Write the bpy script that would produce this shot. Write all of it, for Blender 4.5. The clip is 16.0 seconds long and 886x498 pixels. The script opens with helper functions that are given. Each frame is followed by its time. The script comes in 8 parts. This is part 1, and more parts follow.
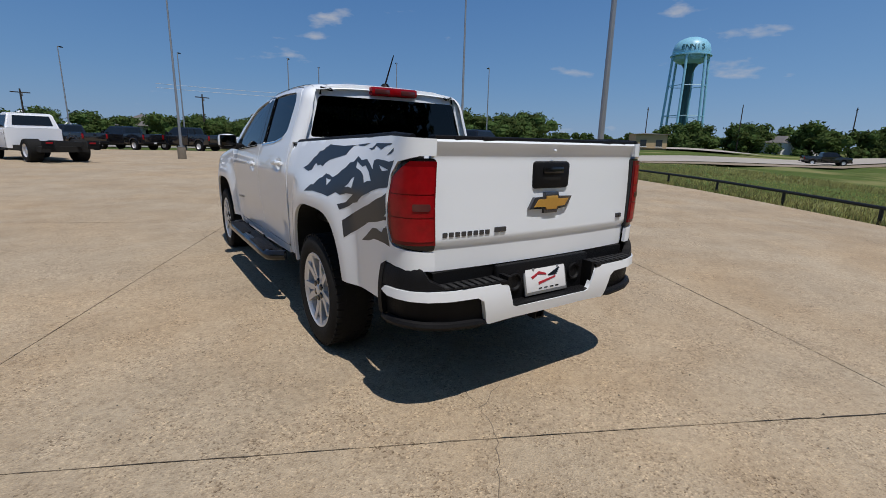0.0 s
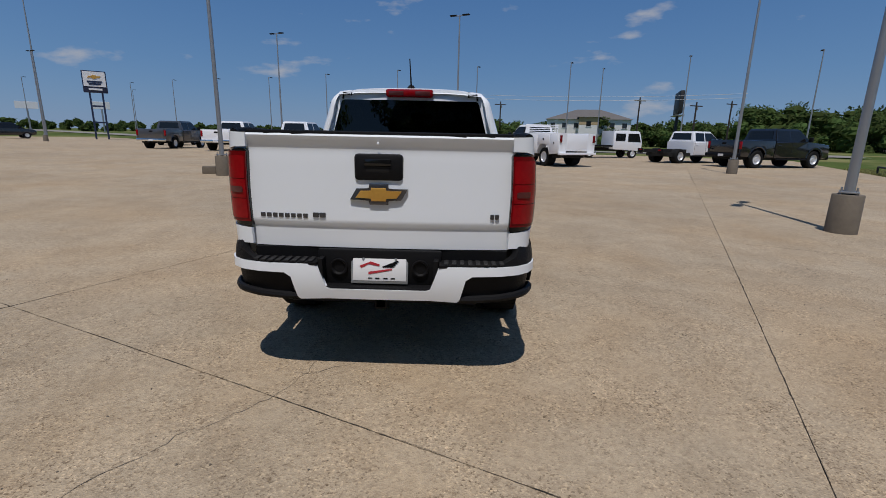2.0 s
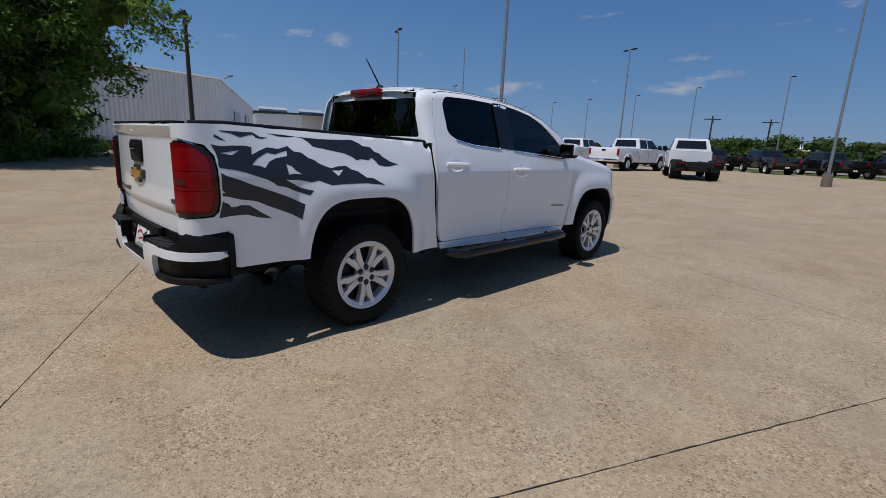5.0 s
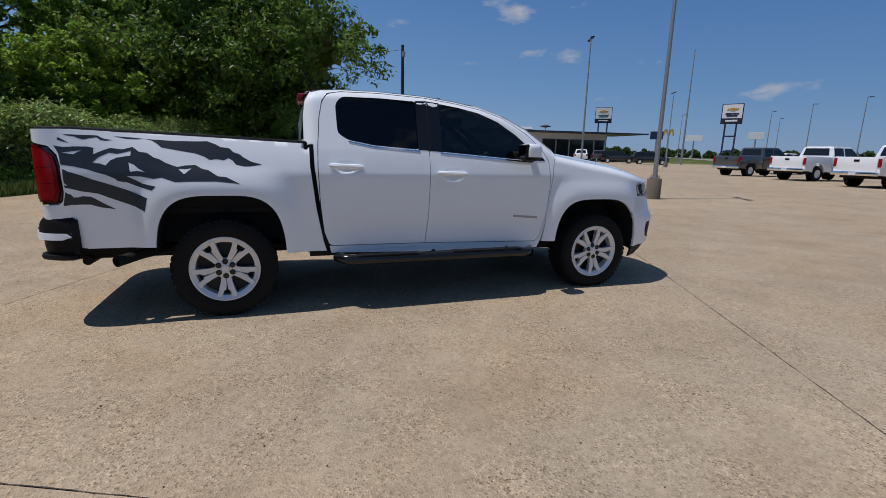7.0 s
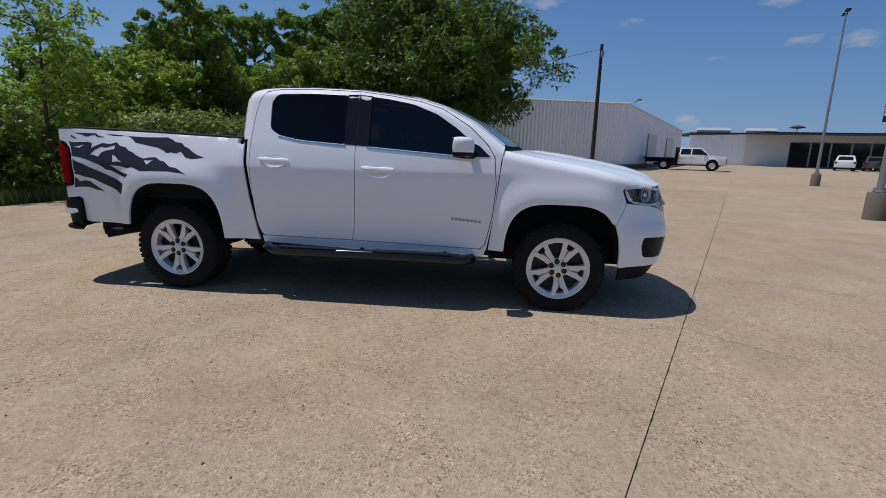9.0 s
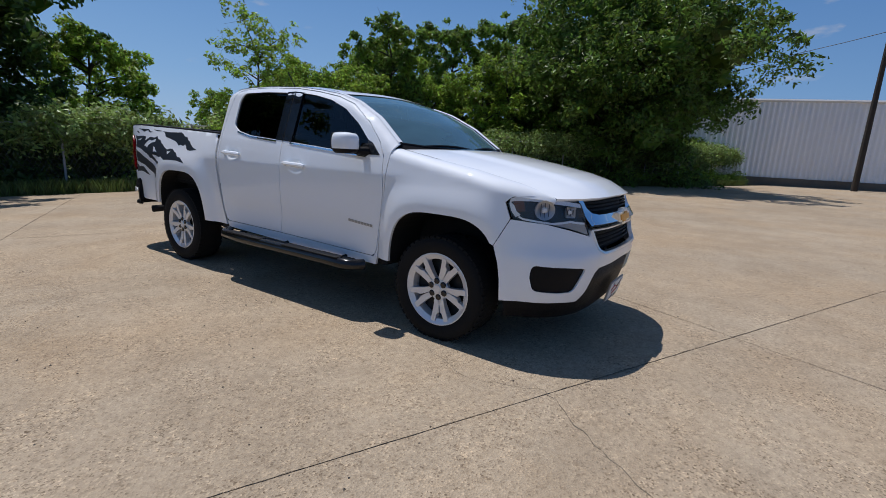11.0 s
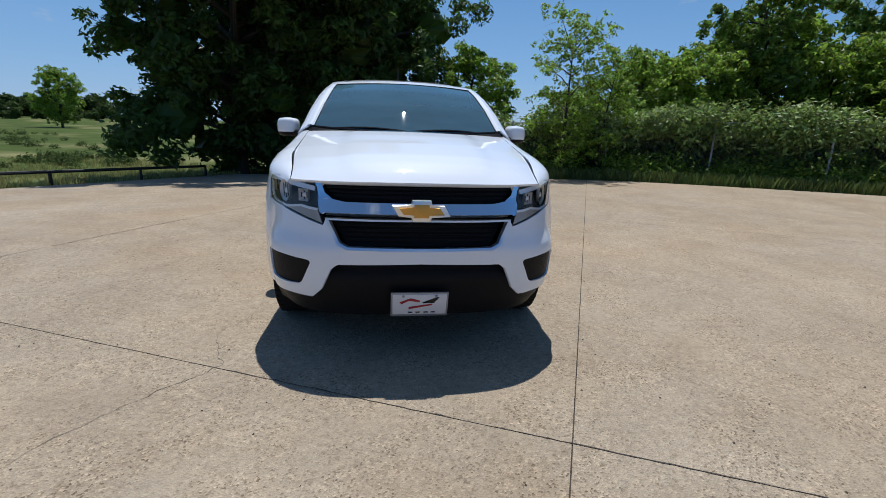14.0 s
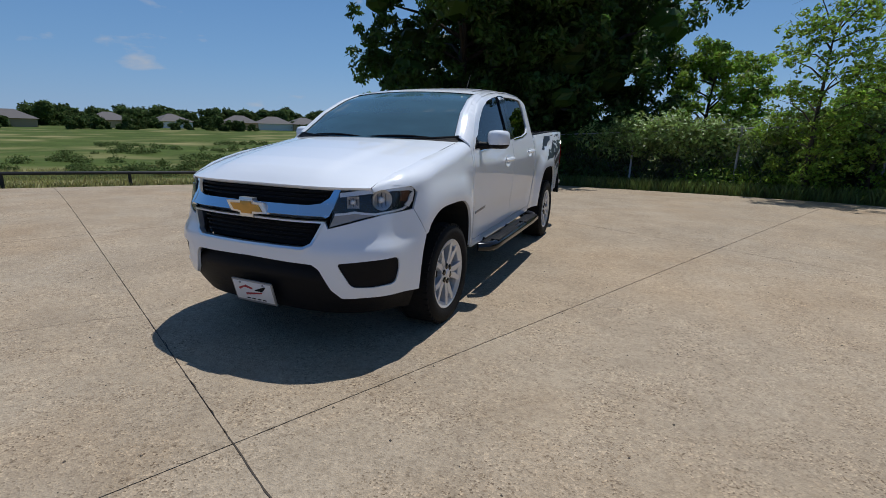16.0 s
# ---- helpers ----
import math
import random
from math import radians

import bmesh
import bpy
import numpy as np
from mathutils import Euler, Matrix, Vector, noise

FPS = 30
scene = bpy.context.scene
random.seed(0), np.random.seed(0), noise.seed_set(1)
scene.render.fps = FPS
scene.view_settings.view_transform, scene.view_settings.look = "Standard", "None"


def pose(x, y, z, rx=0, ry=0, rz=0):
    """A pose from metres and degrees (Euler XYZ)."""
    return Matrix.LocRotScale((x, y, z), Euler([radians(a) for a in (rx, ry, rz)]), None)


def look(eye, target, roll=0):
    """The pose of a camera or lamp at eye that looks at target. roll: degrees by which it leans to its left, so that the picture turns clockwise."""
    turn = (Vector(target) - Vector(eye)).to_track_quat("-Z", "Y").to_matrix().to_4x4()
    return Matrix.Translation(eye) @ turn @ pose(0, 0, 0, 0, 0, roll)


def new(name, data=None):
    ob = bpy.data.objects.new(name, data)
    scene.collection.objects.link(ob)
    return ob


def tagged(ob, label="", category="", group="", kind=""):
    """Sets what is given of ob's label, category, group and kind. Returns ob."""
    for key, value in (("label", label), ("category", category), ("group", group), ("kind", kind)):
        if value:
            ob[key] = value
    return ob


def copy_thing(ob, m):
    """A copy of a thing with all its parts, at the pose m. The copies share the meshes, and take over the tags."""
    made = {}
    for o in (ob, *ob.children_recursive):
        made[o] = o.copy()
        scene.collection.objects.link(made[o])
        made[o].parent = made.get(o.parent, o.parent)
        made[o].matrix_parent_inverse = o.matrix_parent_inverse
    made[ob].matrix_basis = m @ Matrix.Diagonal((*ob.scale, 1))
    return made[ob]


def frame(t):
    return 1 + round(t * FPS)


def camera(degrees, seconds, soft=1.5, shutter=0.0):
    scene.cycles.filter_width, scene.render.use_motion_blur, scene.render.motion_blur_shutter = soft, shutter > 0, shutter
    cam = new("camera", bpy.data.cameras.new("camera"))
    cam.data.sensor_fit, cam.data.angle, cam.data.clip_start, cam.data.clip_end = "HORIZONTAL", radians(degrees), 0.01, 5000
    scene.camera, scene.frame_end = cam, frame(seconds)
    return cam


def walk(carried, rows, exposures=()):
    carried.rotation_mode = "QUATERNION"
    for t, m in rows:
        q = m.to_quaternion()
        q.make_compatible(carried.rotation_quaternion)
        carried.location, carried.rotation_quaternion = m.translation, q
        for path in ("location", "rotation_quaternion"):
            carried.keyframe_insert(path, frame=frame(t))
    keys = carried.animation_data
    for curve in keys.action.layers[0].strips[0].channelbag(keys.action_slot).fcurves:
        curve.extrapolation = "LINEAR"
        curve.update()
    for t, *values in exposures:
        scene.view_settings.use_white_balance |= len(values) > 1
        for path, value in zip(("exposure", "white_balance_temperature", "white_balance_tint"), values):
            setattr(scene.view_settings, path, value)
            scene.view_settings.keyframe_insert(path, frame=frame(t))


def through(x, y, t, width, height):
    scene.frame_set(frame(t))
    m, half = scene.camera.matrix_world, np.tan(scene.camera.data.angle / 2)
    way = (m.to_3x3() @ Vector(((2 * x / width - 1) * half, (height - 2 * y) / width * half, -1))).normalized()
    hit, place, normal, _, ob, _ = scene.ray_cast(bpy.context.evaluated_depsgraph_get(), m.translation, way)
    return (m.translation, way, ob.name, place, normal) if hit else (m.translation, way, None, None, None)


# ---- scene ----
cam = camera(87.1, 16.0, soft=0.85)
PATH = [
    (0, (-1.83, -2.881, 1.33), (-0.745, -1.263, 0.875), 1.5),
    (0.5, (-1.342, -3.165, 1.331), (-0.51, -1.408, 0.863), 1.3),
    (1, (-0.783, -3.476, 1.355), (-0.255, -1.607, 0.878), 1.5),
    (1.5, (-0.247, -3.571, 1.324), (0.025, -1.649, 0.845), 1.5),
    (2, (0.39, -3.631, 1.337), (0.357, -1.688, 0.865), 1.2),
    (2.5, (0.938, -3.537, 1.312), (0.636, -1.613, 0.854), 1.2),
    (3, (1.588, -3.391, 1.316), (1.011, -1.527, 0.874), 1.7),
    (3.5, (2.122, -3.125, 1.282), (1.322, -1.345, 0.848), 2.0),
    (4, (2.718, -2.772, 1.279), (1.689, -1.113, 0.847), 2.3),
    (4.5, (3.13, -2.358, 1.287), (1.922, -0.827, 0.845), 2.7),
    (4.7, (3.289, -2.183, 1.294), (2.014, -0.708, 0.85), 2.6),
    (6.8, (4.563, 0.242, 1.259), (2.734, 0.938, 0.846), 1.2),
    (7, (4.62, 0.469, 1.254), (2.764, 1.091, 0.844), 1.3),
    (7.5, (4.677, 0.992, 1.259), (2.763, 1.413, 0.859), 1.4),
    (8, (4.705, 1.604, 1.259), (2.753, 1.794, 0.866), 1.5),
    (8.5, (4.657, 2.162, 1.238), (2.696, 2.15, 0.842), 1.5),
    (9, (4.55, 2.801, 1.216), (2.607, 2.557, 0.811), 1.4),
    (9.2, (4.495, 3.024, 1.249), (2.565, 2.698, 0.839), 1.5),
    (11.3, (3.104, 5.192, 1.245), (1.563, 3.99, 0.818), 3.0),
    (11.5, (2.935, 5.351, 1.234), (1.46, 4.074, 0.796), 2.9),
    (12, (2.448, 5.755, 1.237), (1.169, 4.284, 0.791), 2.9),
    (12.5, (1.992, 6.067, 1.257), (0.911, 4.448, 0.801), 2.6),
    (13, (1.383, 6.314, 1.269), (0.561, 4.555, 0.788), 2.6),
    (13.5, (0.855, 6.491, 1.294), (0.284, 4.639, 0.799), 2.5),
    (14, (0.221, 6.58, 1.289), (-0.051, 4.662, 0.79), 2.1),
    (14.5, (-0.328, 6.61, 1.3), (-0.342, 4.676, 0.79), 1.7),
    (15, (-0.949, 6.539, 1.313), (-0.689, 4.626, 0.79), 1.7),
    (15.5, (-1.513, 6.452, 1.321), (-1.002, 4.587, 0.81), 1.5),
    (16, (-2.108, 6.173, 1.317), (-1.335, 4.395, 0.827), 1.3),
]
EXPOSURES = [(0, -0.14, 6610, 11.5), (1, -0.38, 6600, 12), (2.5, -0.36, 6560, 13), (4.5, -0.32, 6500, 13.5), (7, -0.25, 6500, 14), (9, -0.24, 6490, 14), (11.5, -0.1, 6350, 14), (13, 0.02, 6170, 11), (14.5, -0.08, 6210, 10), (16, -0.24, 6260, 10.5)]
walk(cam, [(t, look(eye, target, roll)) for t, eye, target, roll in PATH], EXPOSURES)

# ---- world, sun, exposure ----
SUN_EL, SUN_AZ = 68.5, 186.0          # degrees; azimuth clockwise from +y
world = bpy.data.worlds.new("sky")
scene.world = world
world.use_nodes = True
wn, wl = world.node_tree.nodes, world.node_tree.links
wn.clear()
sky = wn.new("ShaderNodeTexSky")
sky.sky_type, sky.sun_disc = "NISHITA", False
sky.sun_elevation, sky.sun_rotation = radians(SUN_EL), radians(SUN_AZ)
sky.air_density, sky.dust_density, sky.ozone_density = 1.15, 0.15, 3.0
wtex = wn.new("ShaderNodeTexCoord")
wmap = wn.new("ShaderNodeMapping")
wmap.inputs["Scale"].default_value = (6.6, 6.6, 19.0)
wmap.inputs["Location"].default_value = (1.3, 0.4, 2.1)
wno = wn.new("ShaderNodeTexNoise")
wno.inputs["Scale"].default_value, wno.inputs["Detail"].default_value = 1.0, 6.0
wno.inputs["Roughness"].default_value = 0.52
wra = wn.new("ShaderNodeValToRGB")
wra.color_ramp.elements[0].position, wra.color_ramp.elements[1].position = 0.63, 0.77
wmix = wn.new("ShaderNodeMixRGB")
wmix.inputs[2].default_value = (6.4, 6.6, 7.0, 1)
wmul = wn.new("ShaderNodeMath")
wmul.operation = "MULTIPLY"
wmul.inputs[1].default_value = 0.9
wbg, wout = wn.new("ShaderNodeBackground"), wn.new("ShaderNodeOutputWorld")
wbg.inputs["Strength"].default_value = 0.079
wl.new(wtex.outputs["Generated"], wmap.inputs["Vector"])
wl.new(wmap.outputs[0], wno.inputs["Vector"])
wl.new(wno.outputs["Fac"], wra.inputs[0])
wl.new(wra.outputs[0], wmul.inputs[0])
wl.new(wmul.outputs[0], wmix.inputs[0])
wsat = wn.new("ShaderNodeHueSaturation")
wsat.inputs["Saturation"].default_value = 1.1
wl.new(sky.outputs[0], wsat.inputs["Color"])
wsep, wgr, wblend = wn.new("ShaderNodeSeparateXYZ"), wn.new("ShaderNodeValToRGB"), wn.new("ShaderNodeMixRGB")
for pos, col in ((0.0, (0.155, 0.30, 0.51)), (0.12, (0.107, 0.248, 0.475)), (0.40, (0.040, 0.140, 0.365)), (0.62, (0.045, 0.125, 0.30)), (1.0, (0.070, 0.105, 0.17))):
    el = wgr.color_ramp.elements[0] if pos == 0 else (wgr.color_ramp.elements[-1] if pos == 1 else wgr.color_ramp.elements.new(pos))
    el.position, el.color = pos, (*col, 1)
wscale = wn.new("ShaderNodeMixRGB")
wscale.blend_type = "MULTIPLY"
wscale.inputs[0].default_value = 1.0
wblend.inputs[0].default_value = 0.8
wl.new(wtex.outputs["Generated"], wsep.inputs[0])
wl.new(wsep.outputs["Z"], wgr.inputs[0])
wside = wn.new("ShaderNodeMapRange")             # paler and brighter towards the sun's side
wside.inputs["From Min"].default_value, wside.inputs["From Max"].default_value = 0.9, -0.9
wtone = wn.new("ShaderNodeMixRGB")
wtone.inputs[1].default_value, wtone.inputs[2].default_value = (12.0, 12.9, 14.0, 1), (25.0, 21.0, 19.0, 1)
wl.new(wsep.outputs["Y"], wside.inputs["Value"])
wl.new(wside.outputs[0], wtone.inputs[0])
wl.new(wtone.outputs[0], wscale.inputs[2])
wl.new(wgr.outputs[0], wscale.inputs[1])
wl.new(wsat.outputs[0], wblend.inputs[1])
wl.new(wscale.outputs[0], wblend.inputs[2])
wl.new(wblend.outputs[0], wmix.inputs[1])
wl.new(wmix.outputs[0], wbg.inputs["Color"])
wl.new(wbg.outputs[0], wout.inputs[0])

sun = new("sun", bpy.data.lights.new("sun", "SUN"))
sun.data.energy, sun.data.angle, sun.data.color = 4.0, radians(0.53), (1.0, 0.975, 0.94)
sd = Vector((math.sin(radians(SUN_AZ)) * math.cos(radians(SUN_EL)),
             math.cos(radians(SUN_AZ)) * math.cos(radians(SUN_EL)), math.sin(radians(SUN_EL))))
sun.matrix_world = look(sd * 100, (0, 0, 0))


# ---- materials ----
def mat(name, color, rough=0.5, metal=0.0, coat=0.0, noise_scale=0.0, noise_amt=0.0, noise2=0.0, bump=0.0,
        bump_scale=0.0, spec=0.5, rand=0.0, island=0.0, stretch=(1, 1, 1), emit=0.0):
    """A principled material with two scales of variation in colour and a fine bump, all at real-world size."""
    m = bpy.data.materials.new(name)
    m.use_nodes = True
    n, l = m.node_tree.nodes, m.node_tree.links
    b = n["Principled BSDF"]
    b.inputs["Base Color"].default_value = (*color, 1)
    b.inputs["Roughness"].default_value, b.inputs["Metallic"].default_value = rough, metal
    b.inputs["Coat Weight"].default_value, b.inputs["Coat Roughness"].default_value = coat, 0.03
    b.inputs["Specular IOR Level"].default_value = spec
    if emit:
        b.inputs["Emission Color"].default_value = (*color, 1)
        b.inputs["Emission Strength"].default_value = emit
    tc, mp = n.new("ShaderNodeTexCoord"), n.new("ShaderNodeMapping")
    mp.inputs["Scale"].default_value = stretch
    l.new(tc.outputs["Object"], mp.inputs["Vector"])
    val = None

    def add(a, socket):
        if a is None:
            return socket
        s = n.new("ShaderNodeMath")
        s.operation = "ADD"
        l.new(a, s.inputs[0])
        l.new(socket, s.inputs[1])
        return s.outputs[0]

    def centred(socket, amount):
        s = n.new("ShaderNodeMath")
        s.operation = "MULTIPLY_ADD"
        s.inputs[1].default_value, s.inputs[2].default_value = amount, -0.5 * amount
        l.new(socket, s.inputs[0])
        return s.outputs[0]
    for scale, amt in ((noise_scale, noise_amt), (noise_scale * 0.09, noise2)):
        if scale and amt:
            t = n.new("ShaderNodeTexNoise")
            t.inputs["Scale"].default_value, t.inputs["Detail"].default_value = scale, 5
            t.inputs["Roughness"].default_value = 0.6
            l.new(mp.outputs[0], t.inputs["Vector"])
            val = add(val, centred(t.outputs["Fac"], amt * 2))
    if rand:
        o = n.new("ShaderNodeObjectInfo")
        val = add(val, centred(o.outputs["Random"], rand))
    if island:
        o = n.new("ShaderNodeNewGeometry")
        val = add(val, centred(o.outputs["Random Per Island"], island))
    if val is not None:
        h = n.new("ShaderNodeHueSaturation")
        h.inputs["Color"].default_value = (*color, 1)
        s = n.new("ShaderNodeMath")
        s.operation = "ADD"
        s.inputs[1].default_value = 1.0
        l.new(val, s.inputs[0])
        l.new(s.outputs[0], h.inputs["Value"])
        l.new(h.outputs[0], b.inputs["Base Color"])
    if bump:
        t = n.new("ShaderNodeTexNoise")
        t.inputs["Scale"].default_value, t.inputs["Detail"].default_value = bump_scale, 4
        l.new(mp.outputs[0], t.inputs["Vector"])
        k = n.new("ShaderNodeBump")
        k.inputs["Strength"].default_value, k.inputs["Distance"].default_value = bump, 0.01
        l.new(t.outputs["Fac"], k.inputs["Height"])
        l.new(k.outputs[0], b.inputs["Normal"])
    return m


def glass(name, tint, gloss=1.0, ior=1.5, dusty_sky_haze=0.0):
    """A thin tinted pane: it lets tinted light through, mirrors by Fresnel and carries a dusty film with reflected sky
    painted into its colour.
    """
    m = bpy.data.materials.new(name)
    m.use_nodes = True
    n, l = m.node_tree.nodes, m.node_tree.links
    n.clear()
    tr, gl, mx, fr, pw, sc = (n.new(k) for k in ("ShaderNodeBsdfTransparent", "ShaderNodeBsdfGlossy", "ShaderNodeMixShader", "ShaderNodeLayerWeight", "ShaderNodeMath", "ShaderNodeMath"))
    tr.inputs[0].default_value = (*tint, 1)
    gl.inputs["Color"].default_value = (gloss, gloss, gloss, 1)
    gl.inputs["Roughness"].default_value = 0.01
    base = ((ior - 1) / (ior + 1)) ** 2
    fr.inputs["Blend"].default_value = 0.5
    pw.operation, pw.inputs[1].default_value = "POWER", 5.0
    sc.operation, sc.inputs[1].default_value, sc.inputs[2].default_value = "MULTIPLY_ADD", 1 - base, base
    l.new(fr.outputs["Facing"], pw.inputs[0])
    l.new(pw.outputs[0], sc.inputs[0])
    out = n.new("ShaderNodeOutputMaterial")
    l.new(sc.outputs[0], mx.inputs[0])
    l.new(tr.outputs[0], mx.inputs[1])
    l.new(gl.outputs[0], mx.inputs[2])
    top = mx.outputs[0]
    if dusty_sky_haze:
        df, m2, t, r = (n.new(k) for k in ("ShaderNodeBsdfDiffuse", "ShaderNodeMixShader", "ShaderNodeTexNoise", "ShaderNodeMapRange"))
        # blue diffuse colour stands in for sky mirrored in the windshield
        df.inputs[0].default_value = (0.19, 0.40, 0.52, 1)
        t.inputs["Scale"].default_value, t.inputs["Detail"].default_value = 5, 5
        r.inputs["To Min"].default_value, r.inputs["To Max"].default_value = dusty_sky_haze * 0.75, dusty_sky_haze * 1.25
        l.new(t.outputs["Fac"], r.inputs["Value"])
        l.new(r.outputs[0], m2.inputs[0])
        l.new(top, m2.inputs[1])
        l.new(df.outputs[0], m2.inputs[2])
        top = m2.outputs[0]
    l.new(top, out.inputs[0])
    return m


def leaf_mat(name, color, through, spread=0.7, gloss=0.45):
    """Leaves: diffuse with some light coming through, each leaf a little different."""
    m = bpy.data.materials.new(name)
    m.use_nodes = True
    n, l = m.node_tree.nodes, m.node_tree.links
    n.clear()
    g, h = n.new("ShaderNodeNewGeometry"), n.new("ShaderNodeHueSaturation")
    mr = n.new("ShaderNodeMapRange")
    mr.inputs["To Min"].default_value, mr.inputs["To Max"].default_value = 1 - spread * 0.6, 1 + spread * 0.7
    mh = n.new("ShaderNodeMapRange")
    mh.inputs["To Min"].default_value, mh.inputs["To Max"].default_value = 0.475, 0.515
    h.inputs["Color"].default_value = (*color, 1)
    d, t, x, q = (n.new(k) for k in ("ShaderNodeBsdfPrincipled", "ShaderNodeBsdfTranslucent", "ShaderNodeMixShader", "ShaderNodeOutputMaterial"))
    d.inputs["Roughness"].default_value = 0.42 if gloss > 0.2 else 0.8
    d.inputs["Specular IOR Level"].default_value = gloss
    x.inputs[0].default_value = through
    l.new(g.outputs["Random Per Island"], mr.inputs["Value"])
    l.new(g.outputs["Random Per Island"], mh.inputs["Value"])
    l.new(mr.outputs[0], h.inputs["Value"])
    l.new(mh.outputs[0], h.inputs["Hue"])
    l.new(h.outputs[0], d.inputs["Base Color"])
    l.new(h.outputs[0], t.inputs["Color"])
    l.new(d.outputs[0], x.inputs[1])
    l.new(t.outputs[0], x.inputs[2])
    l.new(x.outputs[0], q.inputs[0])
    return m


def concrete_mat():
    """Exposed-aggregate concrete: fine stones of several colours in a paste worn through in patches, broad stains."""
    m = mat("lot_concrete", (0.410, 0.337, 0.243), 0.85, noise_scale=3.0, noise_amt=0.14, noise2=0.20, rand=0.09, spec=0.3)
    n, l = m.node_tree.nodes, m.node_tree.links
    b = n["Principled BSDF"]
    src = b.inputs["Base Color"].links[0].from_socket
    tc = n.new("ShaderNodeTexCoord")

    def ramp(socket, stops):
        r = n.new("ShaderNodeValToRGB")
        e = r.color_ramp.elements
        e[0].position, e[0].color = stops[0][0], (*stops[0][1], 1)
        e[1].position, e[1].color = stops[-1][0], (*stops[-1][1], 1)
        for p, c in stops[1:-1]:
            e.new(p).color = (*c, 1)
        l.new(socket, r.inputs[0])
        return r.outputs[0]

    def times(a, c, fac):
        x = n.new("ShaderNodeMixRGB")
        x.blend_type = "MULTIPLY"
        if isinstance(fac, float):
            x.inputs[0].default_value = fac
        else:
            l.new(fac, x.inputs[0])
        l.new(a, x.inputs[1])
        l.new(c, x.inputs[2])
        return x.outputs[0]

    def noise(scale, detail, rough):
        t = n.new("ShaderNodeTexNoise")
        t.inputs["Scale"].default_value, t.inputs["Detail"].default_value, t.inputs["Roughness"].default_value = scale, detail, rough
        l.new(tc.outputs["Object"], t.inputs["Vector"])
        return t.outputs["Fac"]
    def cells(scale):
        v = n.new("ShaderNodeTexVoronoi")
        v.inputs["Scale"].default_value = scale
        l.new(tc.outputs["Object"], v.inputs["Vector"])
        h = n.new("ShaderNodeSeparateColor")
        l.new(v.outputs["Color"], h.inputs[0])
        return v, h.outputs[0]
    v, tone = cells(118)
    stones = ramp(tone, [(0.0, (0.38, 0.34, 0.30)), (0.12, (0.72, 0.69, 0.66)), (0.26, (0.95, 0.94, 0.93)), (0.76, (1.03, 1.02, 1.01)), (0.90, (1.22, 1.19, 1.15)), (1.0, (1.50, 1.46, 1.41))])
    big, tone2 = cells(52)
    pebbles = ramp(tone2, [(0.0, (0.78, 0.75, 0.72)), (0.14, (1, 1, 1)), (0.86, (1, 1, 1)), (1.0, (1.16, 1.14, 1.11))])
    bare = n.new("ShaderNodeMapRange")
    bare.inputs["From Min"].default_value, bare.inputs["From Max"].default_value = 0.38, 0.62
    bare.inputs["To Min"].default_value, bare.inputs["To Max"].default_value = 0.30, 1.0
    l.new(noise(2.6, 6, 0.65), bare.inputs["Value"])
    c = times(src, stones, bare.outputs[0])
    c = times(c, pebbles, bare.outputs[0])
    c = times(c, ramp(noise(26, 5, 0.7), [(0.30, (0.76, 0.74, 0.72)), (0.52, (1, 1, 1)), (0.75, (1.14, 1.13, 1.10))]), 0.85)
    c = times(c, ramp(noise(1.1, 8, 0.72), [(0.36, (0.80, 0.77, 0.74)), (0.58, (1, 1, 1))]), 0.6)
    c = times(c, ramp(noise(0.45, 4, 0.6), [(0.42, (1, 1, 1)), (0.70, (1.02, 0.93, 0.82))]), 0.8)
    l.new(c, b.inputs["Base Color"])
    hsum = n.new("ShaderNodeMath")
    hsum.operation = "MULTIPLY_ADD"
    hsum.inputs[1].default_value = 0.6
    l.new(noise(90, 3, 0.6), hsum.inputs[0])
    l.new(v.outputs["Distance"], hsum.inputs[2])
    bp = n.new("ShaderNodeBump")
    bp.inputs["Strength"].default_value, bp.inputs["Distance"].default_value = 0.62, 0.006
    l.new(hsum.outputs[0], bp.inputs["Height"])
    l.new(bp.outputs[0], b.inputs["Normal"])
    return m


def grass_ground_mat():
    m = mat("field_grass", (0.074, 0.104, 0.028), 0.95, noise_scale=1.6, noise_amt=0.45, noise2=0.45, bump=0.8, bump_scale=9, spec=0.04)
    n, l = m.node_tree.nodes, m.node_tree.links
    b = n["Principled BSDF"]
    src = b.inputs["Base Color"].links[0].from_socket
    tc, t, r, mx = (n.new(k) for k in ("ShaderNodeTexCoord", "ShaderNodeTexNoise", "ShaderNodeValToRGB", "ShaderNodeMixRGB"))
    t.inputs["Scale"].default_value, t.inputs["Detail"].default_value = 0.11, 6
    r.color_ramp.elements[0].position, r.color_ramp.elements[1].position = 0.50, 0.74
    mx.inputs[2].default_value = (0.30, 0.265, 0.125, 1)
    l.new(tc.outputs["Object"], t.inputs["Vector"])
    l.new(t.outputs["Fac"], r.inputs[0])
    l.new(r.outputs[0], mx.inputs[0])
    l.new(src, mx.inputs[1])
    l.new(mx.outputs[0], b.inputs["Base Color"])
    return m


